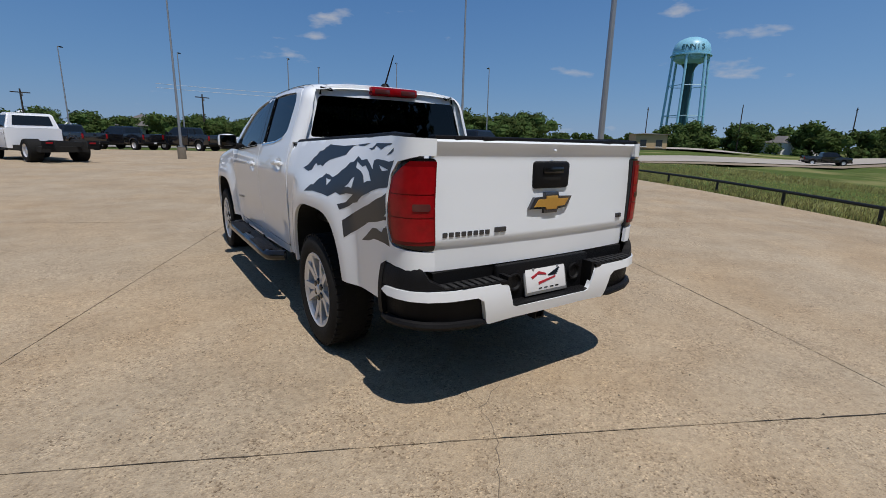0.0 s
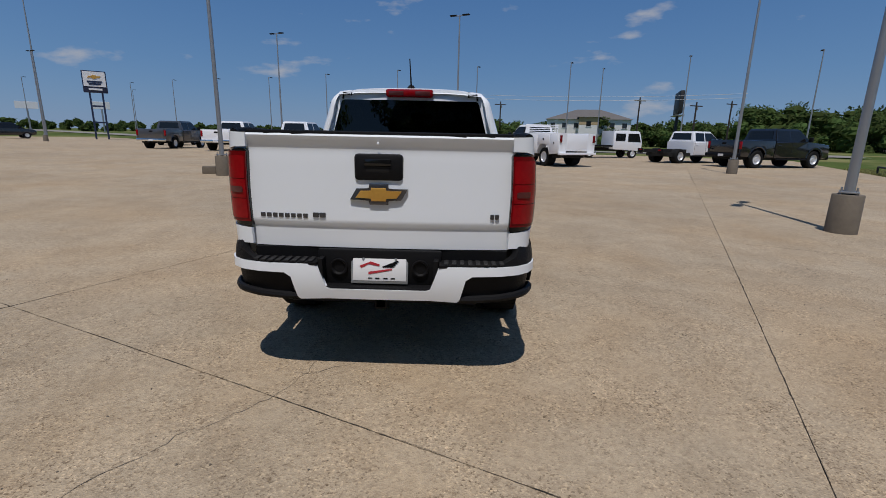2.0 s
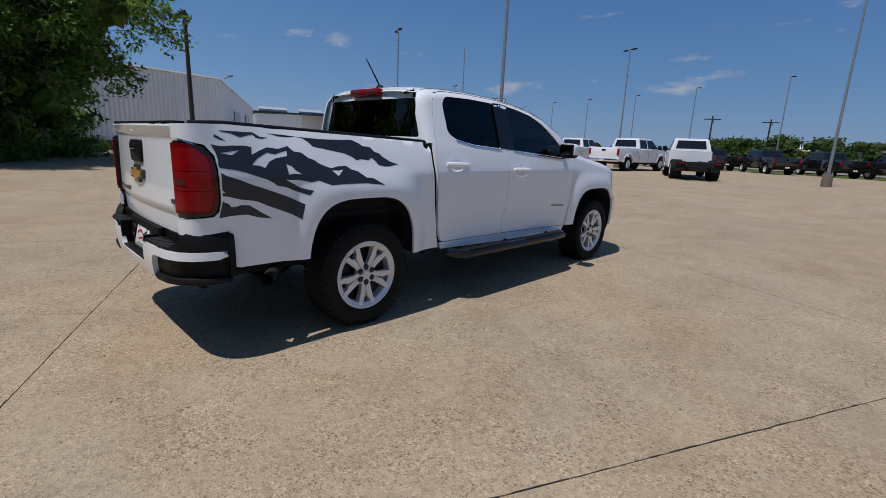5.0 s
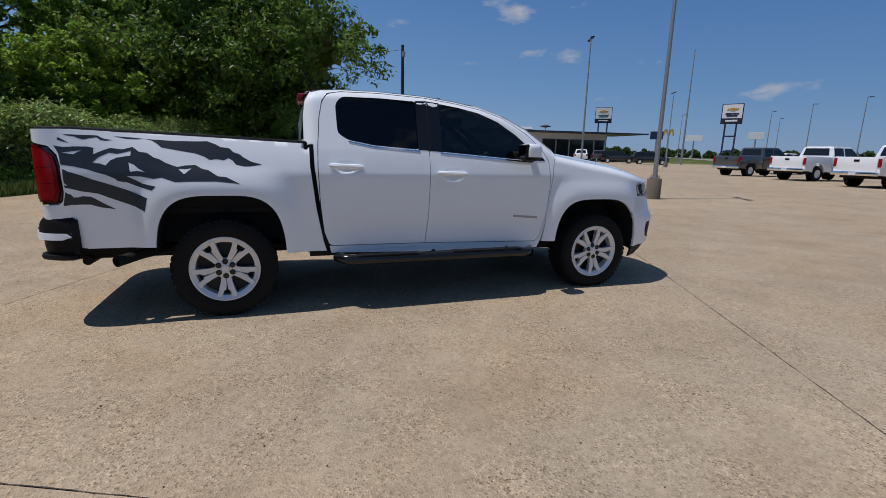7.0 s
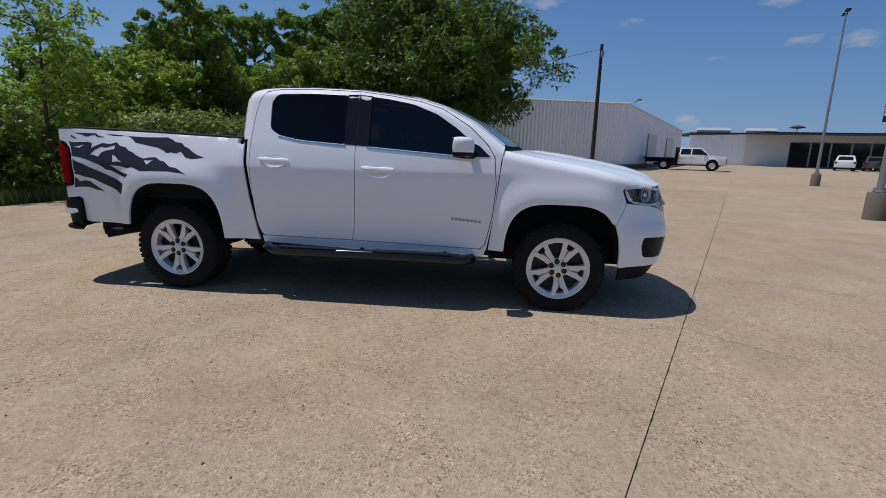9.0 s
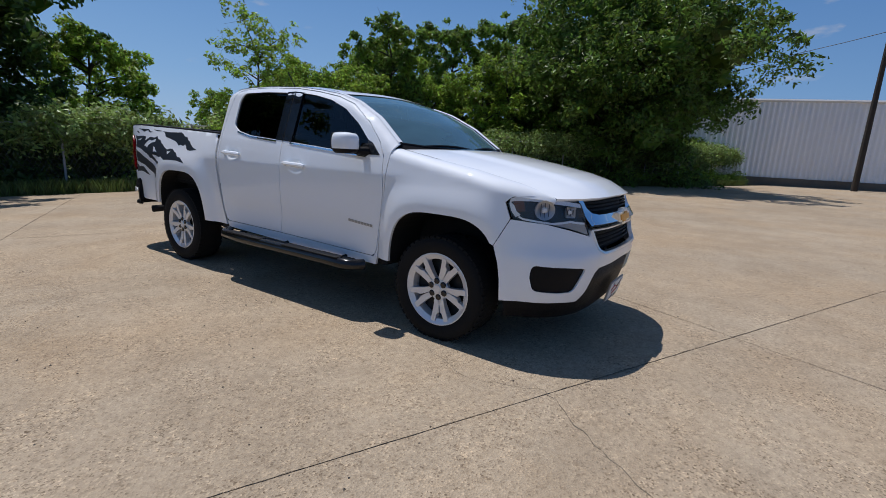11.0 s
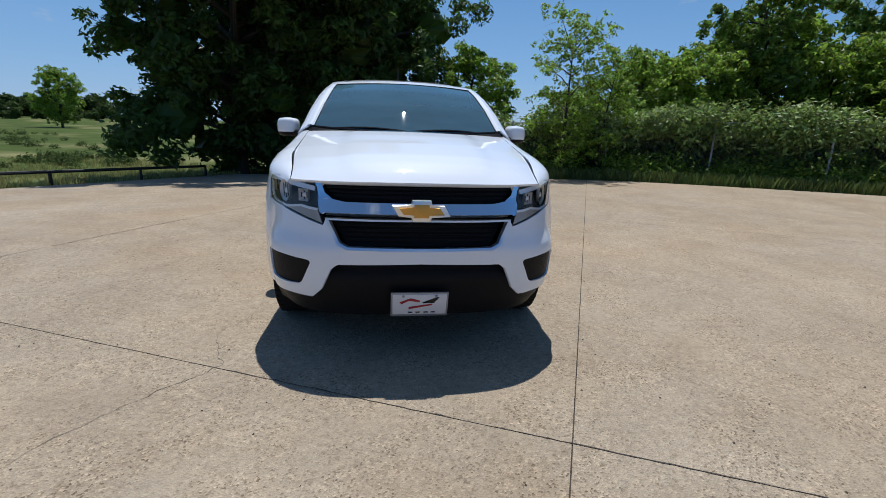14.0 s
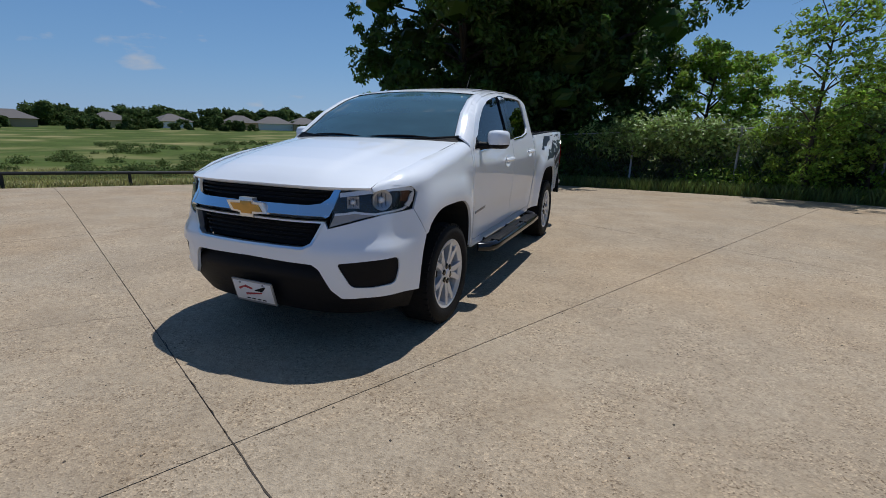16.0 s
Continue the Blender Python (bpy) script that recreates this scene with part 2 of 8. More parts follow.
WHITE = mat("white_paint", (0.840, 0.880, 0.920), 0.5, coat=1.0, spec=0.12, noise_scale=3, noise_amt=0.012, noise2=0.015)
WHITE_FAR = mat("white_truck_paint", (0.86, 0.87, 0.89), 0.25, coat=0.8, noise_scale=3, noise_amt=0.02, noise2=0.03)
BLACK_PAINT = mat("black_truck_paint", (0.012, 0.012, 0.014), 0.15, coat=0.8, noise_scale=3, noise_amt=0.1, noise2=0.1)
GREY_PAINT = mat("grey_truck_paint", (0.10, 0.10, 0.105), 0.3, metal=0.5, coat=0.8, noise_scale=3, noise_amt=0.03, noise2=0.03)
DECAL = mat("charcoal_vinyl", (0.022, 0.027, 0.036), 0.38, noise_scale=30, noise_amt=0.12, noise2=0.2)
BLACK = mat("black_plastic", (0.008, 0.008, 0.009), 0.5, spec=0.14, noise_scale=60, noise_amt=0.25, noise2=0.15, bump=0.25, bump_scale=400)
GLOSSBLACK = mat("gloss_black_trim", (0.008, 0.008, 0.009), 0.12, noise_scale=20, noise_amt=0.1, noise2=0.1)
DARK = mat("underbody_black", (0.006, 0.006, 0.006), 0.9, noise_scale=20, noise_amt=0.3, noise2=0.3)
RUBBER = mat("tyre_rubber", (0.0095, 0.0093, 0.009), 0.85, spec=0.25, noise_scale=40, noise_amt=0.25, noise2=0.2, bump=0.3, bump_scale=120)
CHROME = mat("chrome", (0.86, 0.87, 0.88), 0.06, metal=1.0, noise_scale=8, noise_amt=0.02, noise2=0.02)
BADGE_RIM = mat("brushed_chrome_rim", (0.80, 0.81, 0.82), 0.28, metal=0.85, noise_scale=40, noise_amt=0.05, noise2=0.04)
LETTER = mat("dark_chrome_letters", (0.11, 0.11, 0.12), 0.25, metal=0.7, noise_scale=40, noise_amt=0.1, noise2=0.1)
# black plastic lightened: light caught by the step ribs put into the colour
LIT_BLACK = mat("worn_black_tread", (0.018, 0.018, 0.019), 0.6, spec=0.3, noise_scale=60, noise_amt=0.3, noise2=0.2)
ALLOY = mat("machined_alloy", (0.70, 0.71, 0.73), 0.34, metal=0.40, noise_scale=60, noise_amt=0.06, noise2=0.06)
ALLOY_DARK = mat("dark_alloy_pocket", (0.012, 0.012, 0.013), 0.5, metal=0.2, noise_scale=60, noise_amt=0.1, noise2=0.1)
GOLD = mat("gold_badge", (0.66, 0.36, 0.075), 0.38, metal=0.45, noise_scale=60, noise_amt=0.1, noise2=0.05)
RED = mat("red_lens", (0.27, 0.003, 0.006), 0.26, coat=0.08, spec=0.3, noise_scale=18, noise_amt=0.45, noise2=0.1)
RED_DARK = mat("dark_red_lens", (0.15, 0.002, 0.004), 0.22, coat=0.08, spec=0.25, noise_scale=25, noise_amt=0.15, noise2=0.1)
LENS_GREY = mat("reverse_lens", (0.10, 0.025, 0.025), 0.15, coat=0.3, noise_scale=30, noise_amt=0.1, noise2=0.1)
AMBER = mat("amber_reflector", (0.12, 0.045, 0.022), 0.3, coat=0.3, noise_scale=30, noise_amt=0.1, noise2=0.1)
LAMP_BOWL = mat("lamp_bowl", (0.42, 0.43, 0.45), 0.42, metal=0.8, noise_scale=40, noise_amt=0.1, noise2=0.1)
LAMP_BACK = mat("lamp_housing", (0.032, 0.034, 0.038), 0.35, metal=0.3, noise_scale=40, noise_amt=0.1, noise2=0.1)
LAMP_SILVER = mat("silver_lamp_trim", (0.86, 0.87, 0.88), 0.18, metal=0.1, coat=1.0, noise_scale=60, noise_amt=0.04, noise2=0.04)
LAMP_WHITE = mat("turn_lens", (0.40, 0.35, 0.30), 0.2, coat=1.0, noise_scale=60, noise_amt=0.15, noise2=0.1)
SEAT = mat("seat_cloth", (0.03, 0.03, 0.032), 0.9, noise_scale=50, noise_amt=0.2, noise2=0.2)
PLATE_WHITE = mat("plate_white", (0.72, 0.72, 0.72), 0.4, noise_scale=20, noise_amt=0.04, noise2=0.04)
PLATE_RED = mat("plate_red", (0.38, 0.02, 0.03), 0.5, noise_scale=20, noise_amt=0.1, noise2=0.1)
TINT = glass("privacy_glass", (0.012, 0.012, 0.012), 0.75)
TINT_FRONT = glass("tinted_glass", (0.10, 0.11, 0.11))
WINDSHIELD = glass("windshield_glass", (0.16, 0.19, 0.20), ior=2.1, dusty_sky_haze=0.25)
CLEAR = glass("clear_lens", (0.92, 0.92, 0.92), 0.9)
CONCRETE = concrete_mat()
CEMENT = mat("cast_cement", (0.155, 0.130, 0.10), 0.9, noise_scale=9, noise_amt=0.25, noise2=0.3, bump=0.6, bump_scale=40)
JOINT = mat("joint_sealant", (0.058, 0.046, 0.034), 0.9, noise_scale=12, noise_amt=0.3, noise2=0.3)
CRACK = mat("crack_dirt", (0.17, 0.135, 0.10), 0.95, noise_scale=12, noise_amt=0.4, noise2=0.3)
GRASS = grass_ground_mat()
STEEL = mat("galvanised_steel", (0.33, 0.34, 0.35), 0.45, metal=0.6, noise_scale=8, noise_amt=0.08, noise2=0.08)
PIPE_BLACK = mat("black_pipe_rail", (0.012, 0.012, 0.013), 0.55, noise_scale=12, noise_amt=0.2, noise2=0.2)
METAL_WALL = mat("white_ribbed_metal", (0.86, 0.87, 0.87), 0.45, noise_scale=2.5, noise_amt=0.06, noise2=0.08, stretch=(1, 1, 0.25))
STUCCO = mat("cream_stucco", (0.72, 0.71, 0.68), 0.85, noise_scale=4, noise_amt=0.06, noise2=0.08)
TAN_WALL = mat("tan_render", (0.45, 0.33, 0.19), 0.85, noise_scale=4, noise_amt=0.08, noise2=0.08)
ROOF_GREY = mat("grey_roof", (0.13, 0.12, 0.115), 0.85, noise_scale=6, noise_amt=0.15, noise2=0.12)
ROOF_WHITE = mat("white_roof", (0.66, 0.66, 0.66), 0.6, noise_scale=4, noise_amt=0.06, noise2=0.06)
SHOP_GLASS = mat("dark_shopfront_glass", (0.015, 0.018, 0.02), 0.06, noise_scale=2, noise_amt=0.2, noise2=0.2)
SIGN_WHITE = mat("sign_white", (0.75, 0.75, 0.75), 0.4, noise_scale=3, noise_amt=0.03, noise2=0.03)
SIGN_BLUE = mat("sign_navy", (0.012, 0.022, 0.06), 0.4, noise_scale=3, noise_amt=0.1, noise2=0.1)
TOWER_BLUE = mat("pale_blue_tank_paint", (0.24, 0.52, 0.66), 0.4, noise_scale=0.8, noise_amt=0.06, noise2=0.1)
TOWER_TEAL = mat("dark_teal_paint", (0.012, 0.075, 0.085), 0.5, noise_scale=0.8, noise_amt=0.1, noise2=0.1)
BARK = mat("bark", (0.062, 0.048, 0.034), 0.95, noise_scale=14, noise_amt=0.35, noise2=0.3, bump=0.9, bump_scale=30, stretch=(1, 1, 0.3))
WOODPOLE = mat("creosoted_pole", (0.035, 0.028, 0.022), 0.9, noise_scale=10, noise_amt=0.3, noise2=0.3, stretch=(1, 1, 0.15))
LEAF_A = leaf_mat("leaves_fresh", (0.235, 0.355, 0.050), 0.60, 1.0)
LEAF_B = leaf_mat("leaves_deep", (0.07, 0.132, 0.026), 0.48)
LEAF_C = leaf_mat("leaves_vine", (0.25, 0.345, 0.095), 0.38, 0.9)
LEAF_M = leaf_mat("leaves_mid", (0.145, 0.240, 0.038), 0.56, 1.0)
LEAF_D = leaf_mat("leaves_broad", (0.105, 0.180, 0.030), 0.52, 1.0)
LEAF_FAR = leaf_mat("leaves_far", (0.068, 0.105, 0.032), 0.30, 0.6, 0.05)
LEAF_SCRUB = leaf_mat("leaves_scrub", (0.095, 0.135, 0.042), 0.30, 0.6, 0.05)
BLADE = leaf_mat("grass_blades", (0.13, 0.18, 0.045), 0.40)
BLADE_DRY = leaf_mat("rough_grass_blades", (0.34, 0.32, 0.12), 0.40, 0.9, 0.1)
MESH_WIRE = mat("dull_mesh_wire", (0.16, 0.16, 0.155), 0.6, metal=0.2, noise_scale=8, noise_amt=0.1, noise2=0.1)
WIRE = mat("galvanised_wire", (0.42, 0.42, 0.42), 0.5, metal=0.3, noise_scale=8, noise_amt=0.1, noise2=0.1)
RUST = mat("rusty_steel", (0.07, 0.045, 0.032), 0.8, noise_scale=12, noise_amt=0.35, noise2=0.3)
ASPHALT = mat("road_surface", (0.25, 0.235, 0.21), 0.9, noise_scale=1.5, noise_amt=0.1, noise2=0.12)
STREET = mat("pale_street_surface", (0.36, 0.325, 0.28), 0.9, noise_scale=0.6, noise_amt=0.15, noise2=0.2)
DIRT = mat("dirt", (0.24, 0.19, 0.13), 0.95, noise_scale=1.5, noise_amt=0.25, noise2=0.2)
CAR_GLASS = mat("dark_car_glass", (0.010, 0.011, 0.012), 0.05, noise_scale=2, noise_amt=0.1, noise2=0.1)


# ---- building helpers ----
def mesh_ob(name, verts, faces, material, parent=None, label="", smooth=False, angle=None):
    me = bpy.data.meshes.new(name)
    me.from_pydata([tuple(v) for v in verts], [], faces)
    me.materials.append(material)
    if smooth:
        me.shade_smooth()
        if angle is not None:
            me.set_sharp_from_angle(angle=radians(angle))
    me.update()
    ob = new(name, me)
    if parent is not None:
        ob.parent = parent
    return tagged(ob, label)


def part(name, bm, material, parent=None, label="", smooth=True, angle=35):
    bmesh.ops.recalc_face_normals(bm, faces=bm.faces)
    me = bpy.data.meshes.new(name)
    bm.to_mesh(me)
    bm.free()
    me.materials.append(material)
    if smooth:
        me.shade_smooth()
        me.set_sharp_from_angle(angle=radians(angle))
    ob = new(name, me)
    if parent is not None:
        ob.parent = parent
    return tagged(ob, label)


def empty(name, label, category, group="", kind="", at=None):
    ob = tagged(new(name), label, category, group, kind)
    ob.empty_display_size = 0.1
    if at is not None:
        ob.matrix_basis = at
    return ob


def box(bm, lo, hi, bevel=0.0, m=None):
    c = [(a + b) / 2 for a, b in zip(lo, hi)]
    s = [abs(b - a) for a, b in zip(lo, hi)]
    r = bmesh.ops.create_cube(bm, size=1.0, matrix=(m or Matrix()) @ Matrix.Translation(c) @ Matrix.Diagonal((*s, 1)))
    if bevel:
        ed = list({e for v in r["verts"] for e in v.link_edges})
        bmesh.ops.bevel(bm, geom=ed, offset=bevel, segments=2, profile=0.5, affect="EDGES")
    return bm


def tube(bm, pts, radius, sides=10, cap=True):
    """A round bar along points; radius may be a list."""
    rs = radius if isinstance(radius, (list, tuple)) else [radius] * len(pts)
    pts = [Vector(p) for p in pts]
    rings = []
    for i, p in enumerate(pts):
        d = (pts[min(i + 1, len(pts) - 1)] - pts[max(i - 1, 0)]).normalized()
        a = d.orthogonal().normalized() if abs(d.z) < 0.9 else Vector((1, 0, 0)).cross(d).normalized()
        if abs(d.z) < 0.9:
            a = Vector((0, 0, 1)).cross(d).normalized()
        b = d.cross(a).normalized()
        rings.append([bm.verts.new(p + (a * math.cos(t) + b * math.sin(t)) * rs[i]) for t in [2 * math.pi * k / sides for k in range(sides)]])
    for r0, r1 in zip(rings, rings[1:]):
        for k in range(sides):
            bm.faces.new((r0[k], r0[(k + 1) % sides], r1[(k + 1) % sides], r1[k]))
    if cap:
        bm.faces.new(rings[0])
        bm.faces.new(rings[-1])
    return bm


def lathe(bm, profile, sides=32, axis="z", centre=(0, 0, 0)):
    """profile: (radius, height) pairs turned about an axis."""
    rings = []
    for r, h in profile:
        ring = []
        for k in range(sides):
            a = 2 * math.pi * k / sides
            p = (r * math.cos(a), r * math.sin(a), h)
            if axis == "x":
                p = (h, r * math.cos(a), r * math.sin(a))
            ring.append(bm.verts.new([q + c for q, c in zip(p, centre)]))
        rings.append(ring)
    for r0, r1 in zip(rings, rings[1:]):
        for k in range(sides):
            bm.faces.new((r0[k], r0[(k + 1) % sides], r1[(k + 1) % sides], r1[k]))
    return bm


def prism(bm, outline, lo, hi, axis="x", bevel=0.0):
    """A flat outline of (a, b) pairs pushed along an axis from lo to hi."""
    def at(a, b, h):
        return {"x": (h, a, b), "y": (a, h, b), "z": (a, b, h)}[axis]
    v0 = [bm.verts.new(at(a, b, lo)) for a, b in outline]
    v1 = [bm.verts.new(at(a, b, hi)) for a, b in outline]
    n = len(outline)
    fs = [bm.faces.new(v0), bm.faces.new(v1[::-1])]
    for k in range(n):
        fs.append(bm.faces.new((v0[k], v0[(k + 1) % n], v1[(k + 1) % n], v1[k])))
    if bevel:
        bmesh.ops.bevel(bm, geom=list(fs[0].edges) + list(fs[1].edges), offset=bevel, segments=2, profile=0.5, affect="EDGES")
    return bm


def smooth01(a, b, v):
    t = min(1.0, max(0.0, (v - a) / (b - a)))
    return t * t * (3 - 2 * t)


def interp(v, table):
    return float(np.interp(v, [a for a, _ in table], [b for _, b in table]))


from mathutils.geometry import delaunay_2d_cdt


def round_poly(pts, r, seg=3):
    """Rounds the corners of a closed outline."""
    out, n = [], len(pts)
    for i in range(n):
        p, a, b = Vector(pts[i]), Vector(pts[i - 1]), Vector(pts[(i + 1) % n])
        la, lb = (a - p).length, (b - p).length
        d = min(r, la * 0.45, lb * 0.45)
        if d < 1e-5:
            out.append(tuple(p))
            continue
        p0, p1 = p + (a - p) * d / la, p + (b - p) * d / lb
        for k in range(seg + 1):
            t = k / seg
            q = (1 - t) ** 2 * p0 + 2 * t * (1 - t) * p + t * t * p1
            out.append((q.x, q.y))
    return out


def dense(pts, step, closed=True):
    out, n = [], len(pts)
    for i in range(n if closed else n - 1):
        a, b = pts[i], pts[(i + 1) % n]
        k = max(1, int(math.ceil(math.hypot(b[0] - a[0], b[1] - a[1]) / step)))
        out += [(a[0] + (b[0] - a[0]) * j / k, a[1] + (b[1] - a[1]) * j / k) for j in range(k)]
    return out if closed else out + [pts[-1]]


def inside(p, poly):
    x, y = p
    hit, n = False, len(poly)
    for i in range(n):
        (x0, y0), (x1, y1) = poly[i], poly[i - 1]
        if (y0 > y) != (y1 > y) and x < (x1 - x0) * (y - y0) / (y1 - y0) + x0:
            hit = not hit
    return hit


def face_out(bm, way, first):
    """Turns all faces round if the first one looks against the given way."""
    bm.faces.ensure_lookup_table()
    f = max(list(bm.faces)[:1], key=lambda q: q.calc_area())
    if f.normal.dot(way) < 0:
        bmesh.ops.reverse_faces(bm, faces=bm.faces)


def drape(name, outline, surf, material, parent, holes=(), step=0.03, thick=0.02, label="", grid=None):
    """A panel: a flat outline with holes, meshed and laid on the surface surf(a, b, depth) -> point, with turned-in edges."""
    grid = grid or step
    loops = [dense(outline, step)] + [dense(h, step) for h in holes]
    verts, edges = [], []
    for lp in loops:
        k = len(verts)
        verts += [Vector(p) for p in lp]
        edges += [(k + i, k + (i + 1) % len(lp)) for i in range(len(lp))]
    a0, a1 = min(p[0] for p in loops[0]), max(p[0] for p in loops[0])
    b0, b1 = min(p[1] for p in loops[0]), max(p[1] for p in loops[0])
    arr = np.array([(p[0], p[1]) for p in verts])
    for i in range(1, int((a1 - a0) / grid) + 1):
        for j in range(1, int((b1 - b0) / grid) + 1):
            p = (a0 + i * grid, b0 + j * grid)
            if inside(p, loops[0]) and not any(inside(p, h) for h in loops[1:]):
                if np.min(np.sum((arr - p) ** 2, axis=1)) > (0.45 * grid) ** 2:
                    verts.append(Vector(p))
    vs, es, fs, *_ = delaunay_2d_cdt(verts, edges, [], 0, 1e-6)
    keep = []
    for f in fs:
        c = (sum(vs[i][0] for i in f) / 3, sum(vs[i][1] for i in f) / 3)
        if inside(c, loops[0]) and not any(inside(c, h) for h in loops[1:]):
            keep.append(tuple(f))
    count = {}
    for f in keep:
        for i in range(3):
            e = (f[i], f[(i + 1) % 3])
            count[tuple(sorted(e))] = count.get(tuple(sorted(e)), 0) + 1
    pts = [surf(v[0], v[1], 0.0) for v in vs]
    back, faces = {}, list(keep)
    if thick:
        for f in keep:
            for i in range(3):
                a, b = f[i], f[(i + 1) % 3]
                if count[tuple(sorted((a, b)))] == 1:
                    for q in (a, b):
                        if q not in back:
                            back[q] = len(pts)
                            pts.append(surf(vs[q][0], vs[q][1], -thick))
                    faces.append((b, a, back[a], back[b]))
    used = sorted({i for f in faces for i in f})
    order = {i: k for k, i in enumerate(used)}
    me = bpy.data.meshes.new(name)
    me.from_pydata([tuple(pts[i]) for i in used], [], [tuple(order[i] for i in f) for f in faces])
    me.materials.append(material)
    bm = bmesh.new()
    bm.from_mesh(me)
    bmesh.ops.recalc_face_normals(bm, faces=bm.faces)
    face_out(bm, surf(vs[keep[0][0]][0], vs[keep[0][0]][1], 0.01) - surf(vs[keep[0][0]][0], vs[keep[0][0]][1], -0.01), len(keep))
    bm.to_mesh(me)
    bm.free()
    me.shade_smooth()
    me.set_sharp_from_angle(angle=radians(50))
    ob = new(name, me)
    ob.parent = parent
    return tagged(ob, label)


def mirror_pts(pts):
    return [(-a, b) for a, b in reversed(pts)]


def grid_surf(name, fn, nu, nv, material, parent, thick=0.0, label="", angle=50):
    """A sheet of nu x nv cells, fn(u, v) -> point for u, v from 0 to 1."""
    vs = [fn(i / nu, j / nv) for j in range(nv + 1) for i in range(nu + 1)]
    w = nu + 1
    fs = [(j * w + i, j * w + i + 1, (j + 1) * w + i + 1, (j + 1) * w + i) for j in range(nv) for i in range(nu)]
    me = bpy.data.meshes.new(name)
    me.from_pydata([tuple(v) for v in vs], [], fs)
    me.materials.append(material)
    bm = bmesh.new()
    bm.from_mesh(me)
    bmesh.ops.recalc_face_normals(bm, faces=bm.faces)
    face_out(bm, Vector((0, 0.2, 1)), 1)
    if thick:
        bmesh.ops.solidify(bm, geom=list(bm.faces), thickness=thick)
    bm.to_mesh(me)
    bm.free()
    me.shade_smooth()
    me.set_sharp_from_angle(angle=radians(angle))
    ob = new(name, me)
    if parent is not None:
        ob.parent = parent
    return tagged(ob, label)


def ground_z(x, y):
    """Height of the ground: level round the truck, falling off towards the field and the far street."""
    q = 0.5 * x - 0.866 * y
    rise = 0.013 * min(105.0, max(0.0, q - 45.0))
    q = min(q, 18.0)
    z = -0.03 * (math.sqrt((q - 2.5) ** 2 + 3.0) + (q - 2.5))
    n = -0.17 * x + 0.985 * y
    return z - 0.012 * min(30.0, max(0.0, n - 34.0)) + 0.015 * min(95.0, max(0.0, -x - 25.0)) + rise


# ---- the white pickup ----
truck = empty("pickup_truck", "white crew cab pickup with charcoal mountain decals on its bed", "truck")

HALF = [(0.70, -1.140), (0.76, -1.131), (0.80, -1.116), (0.828, -1.085), (0.846, -1.04), (0.857, -0.98), (0.863, -0.90), (0.867, -0.5), (0.870, 1.5), (0.869, 2.6), (0.872, 3.2), (0.879, 3.5)]
HALF += [(0.880 * max(0.0, 1 - ((y - 3.55) / 0.62) ** 2) ** 0.3125, y) for y in [3.55 + 0.62 * math.sin(math.pi / 2 * k / 40) for k in range(0, 41)]]
HALF = np.array(HALF)
ARC = np.r_[0, np.cumsum(np.hypot(*np.diff(HALF, axis=0).T))]
ARC = ARC - np.interp(1.5, HALF[:20, 1], ARC[:20]) + 1.5
S_REAR, S_FRONT = ARC[0], ARC[-1]
FINE = np.linspace(S_REAR, S_FRONT, 1200)
FX, FY = np.interp(FINE, ARC, HALF[:, 0]), np.interp(FINE, ARC, HALF[:, 1])
KER = np.hanning(31) / np.hanning(31).sum()
FX, FY = (np.convolve(np.pad(v, 15, mode="reflect", reflect_type="odd"), KER, "valid") for v in (FX, FY))
TX, TY = np.gradient(FX, FINE), np.gradient(FY, FINE)
HUB_R, HUB_F, HUB_Z, HUB_ZF = 0.0, 3.258, 0.352, 0.340
ROOF_EDGE = [(0.60, 1.655), (0.66, 1.69), (0.75, 1.712), (0.9, 1.722), (1.2, 1.725), (1.6, 1.708), (1.87, 1.676), (2.11, 1.636), (2.3, 1.58), (2.55, 1.458), (2.80, 1.275), (3.2, 1.0)]


def s_of_y(y):
    return float(np.interp(y, FY, FINE))


def sig(x=None, y=None):
    """Distance along the nose from its middle, for a half-width x or a place y along the truck."""
    return S_FRONT - (float(np.interp(-x, -FX[600:], FINE[600:])) if x is not None else s_of_y(y))


SQ = 3.6          # squareness of the wheel openings


def arch_norm(s, z, hub, a, b, zc):
    return (abs((s - hub) / a) ** SQ + abs(max(0.0, z - zc + 0.1) / (b + 0.1)) ** SQ) ** (1 / SQ)


REAR_ARCH, FRONT_ARCH = (0.446, 0.555, 0.35), (0.438, 0.510, 0.335)


HANDLES = ((0.930, 1.108), (1.810, 1.056))


S_CORNER = s_of_y(3.95)


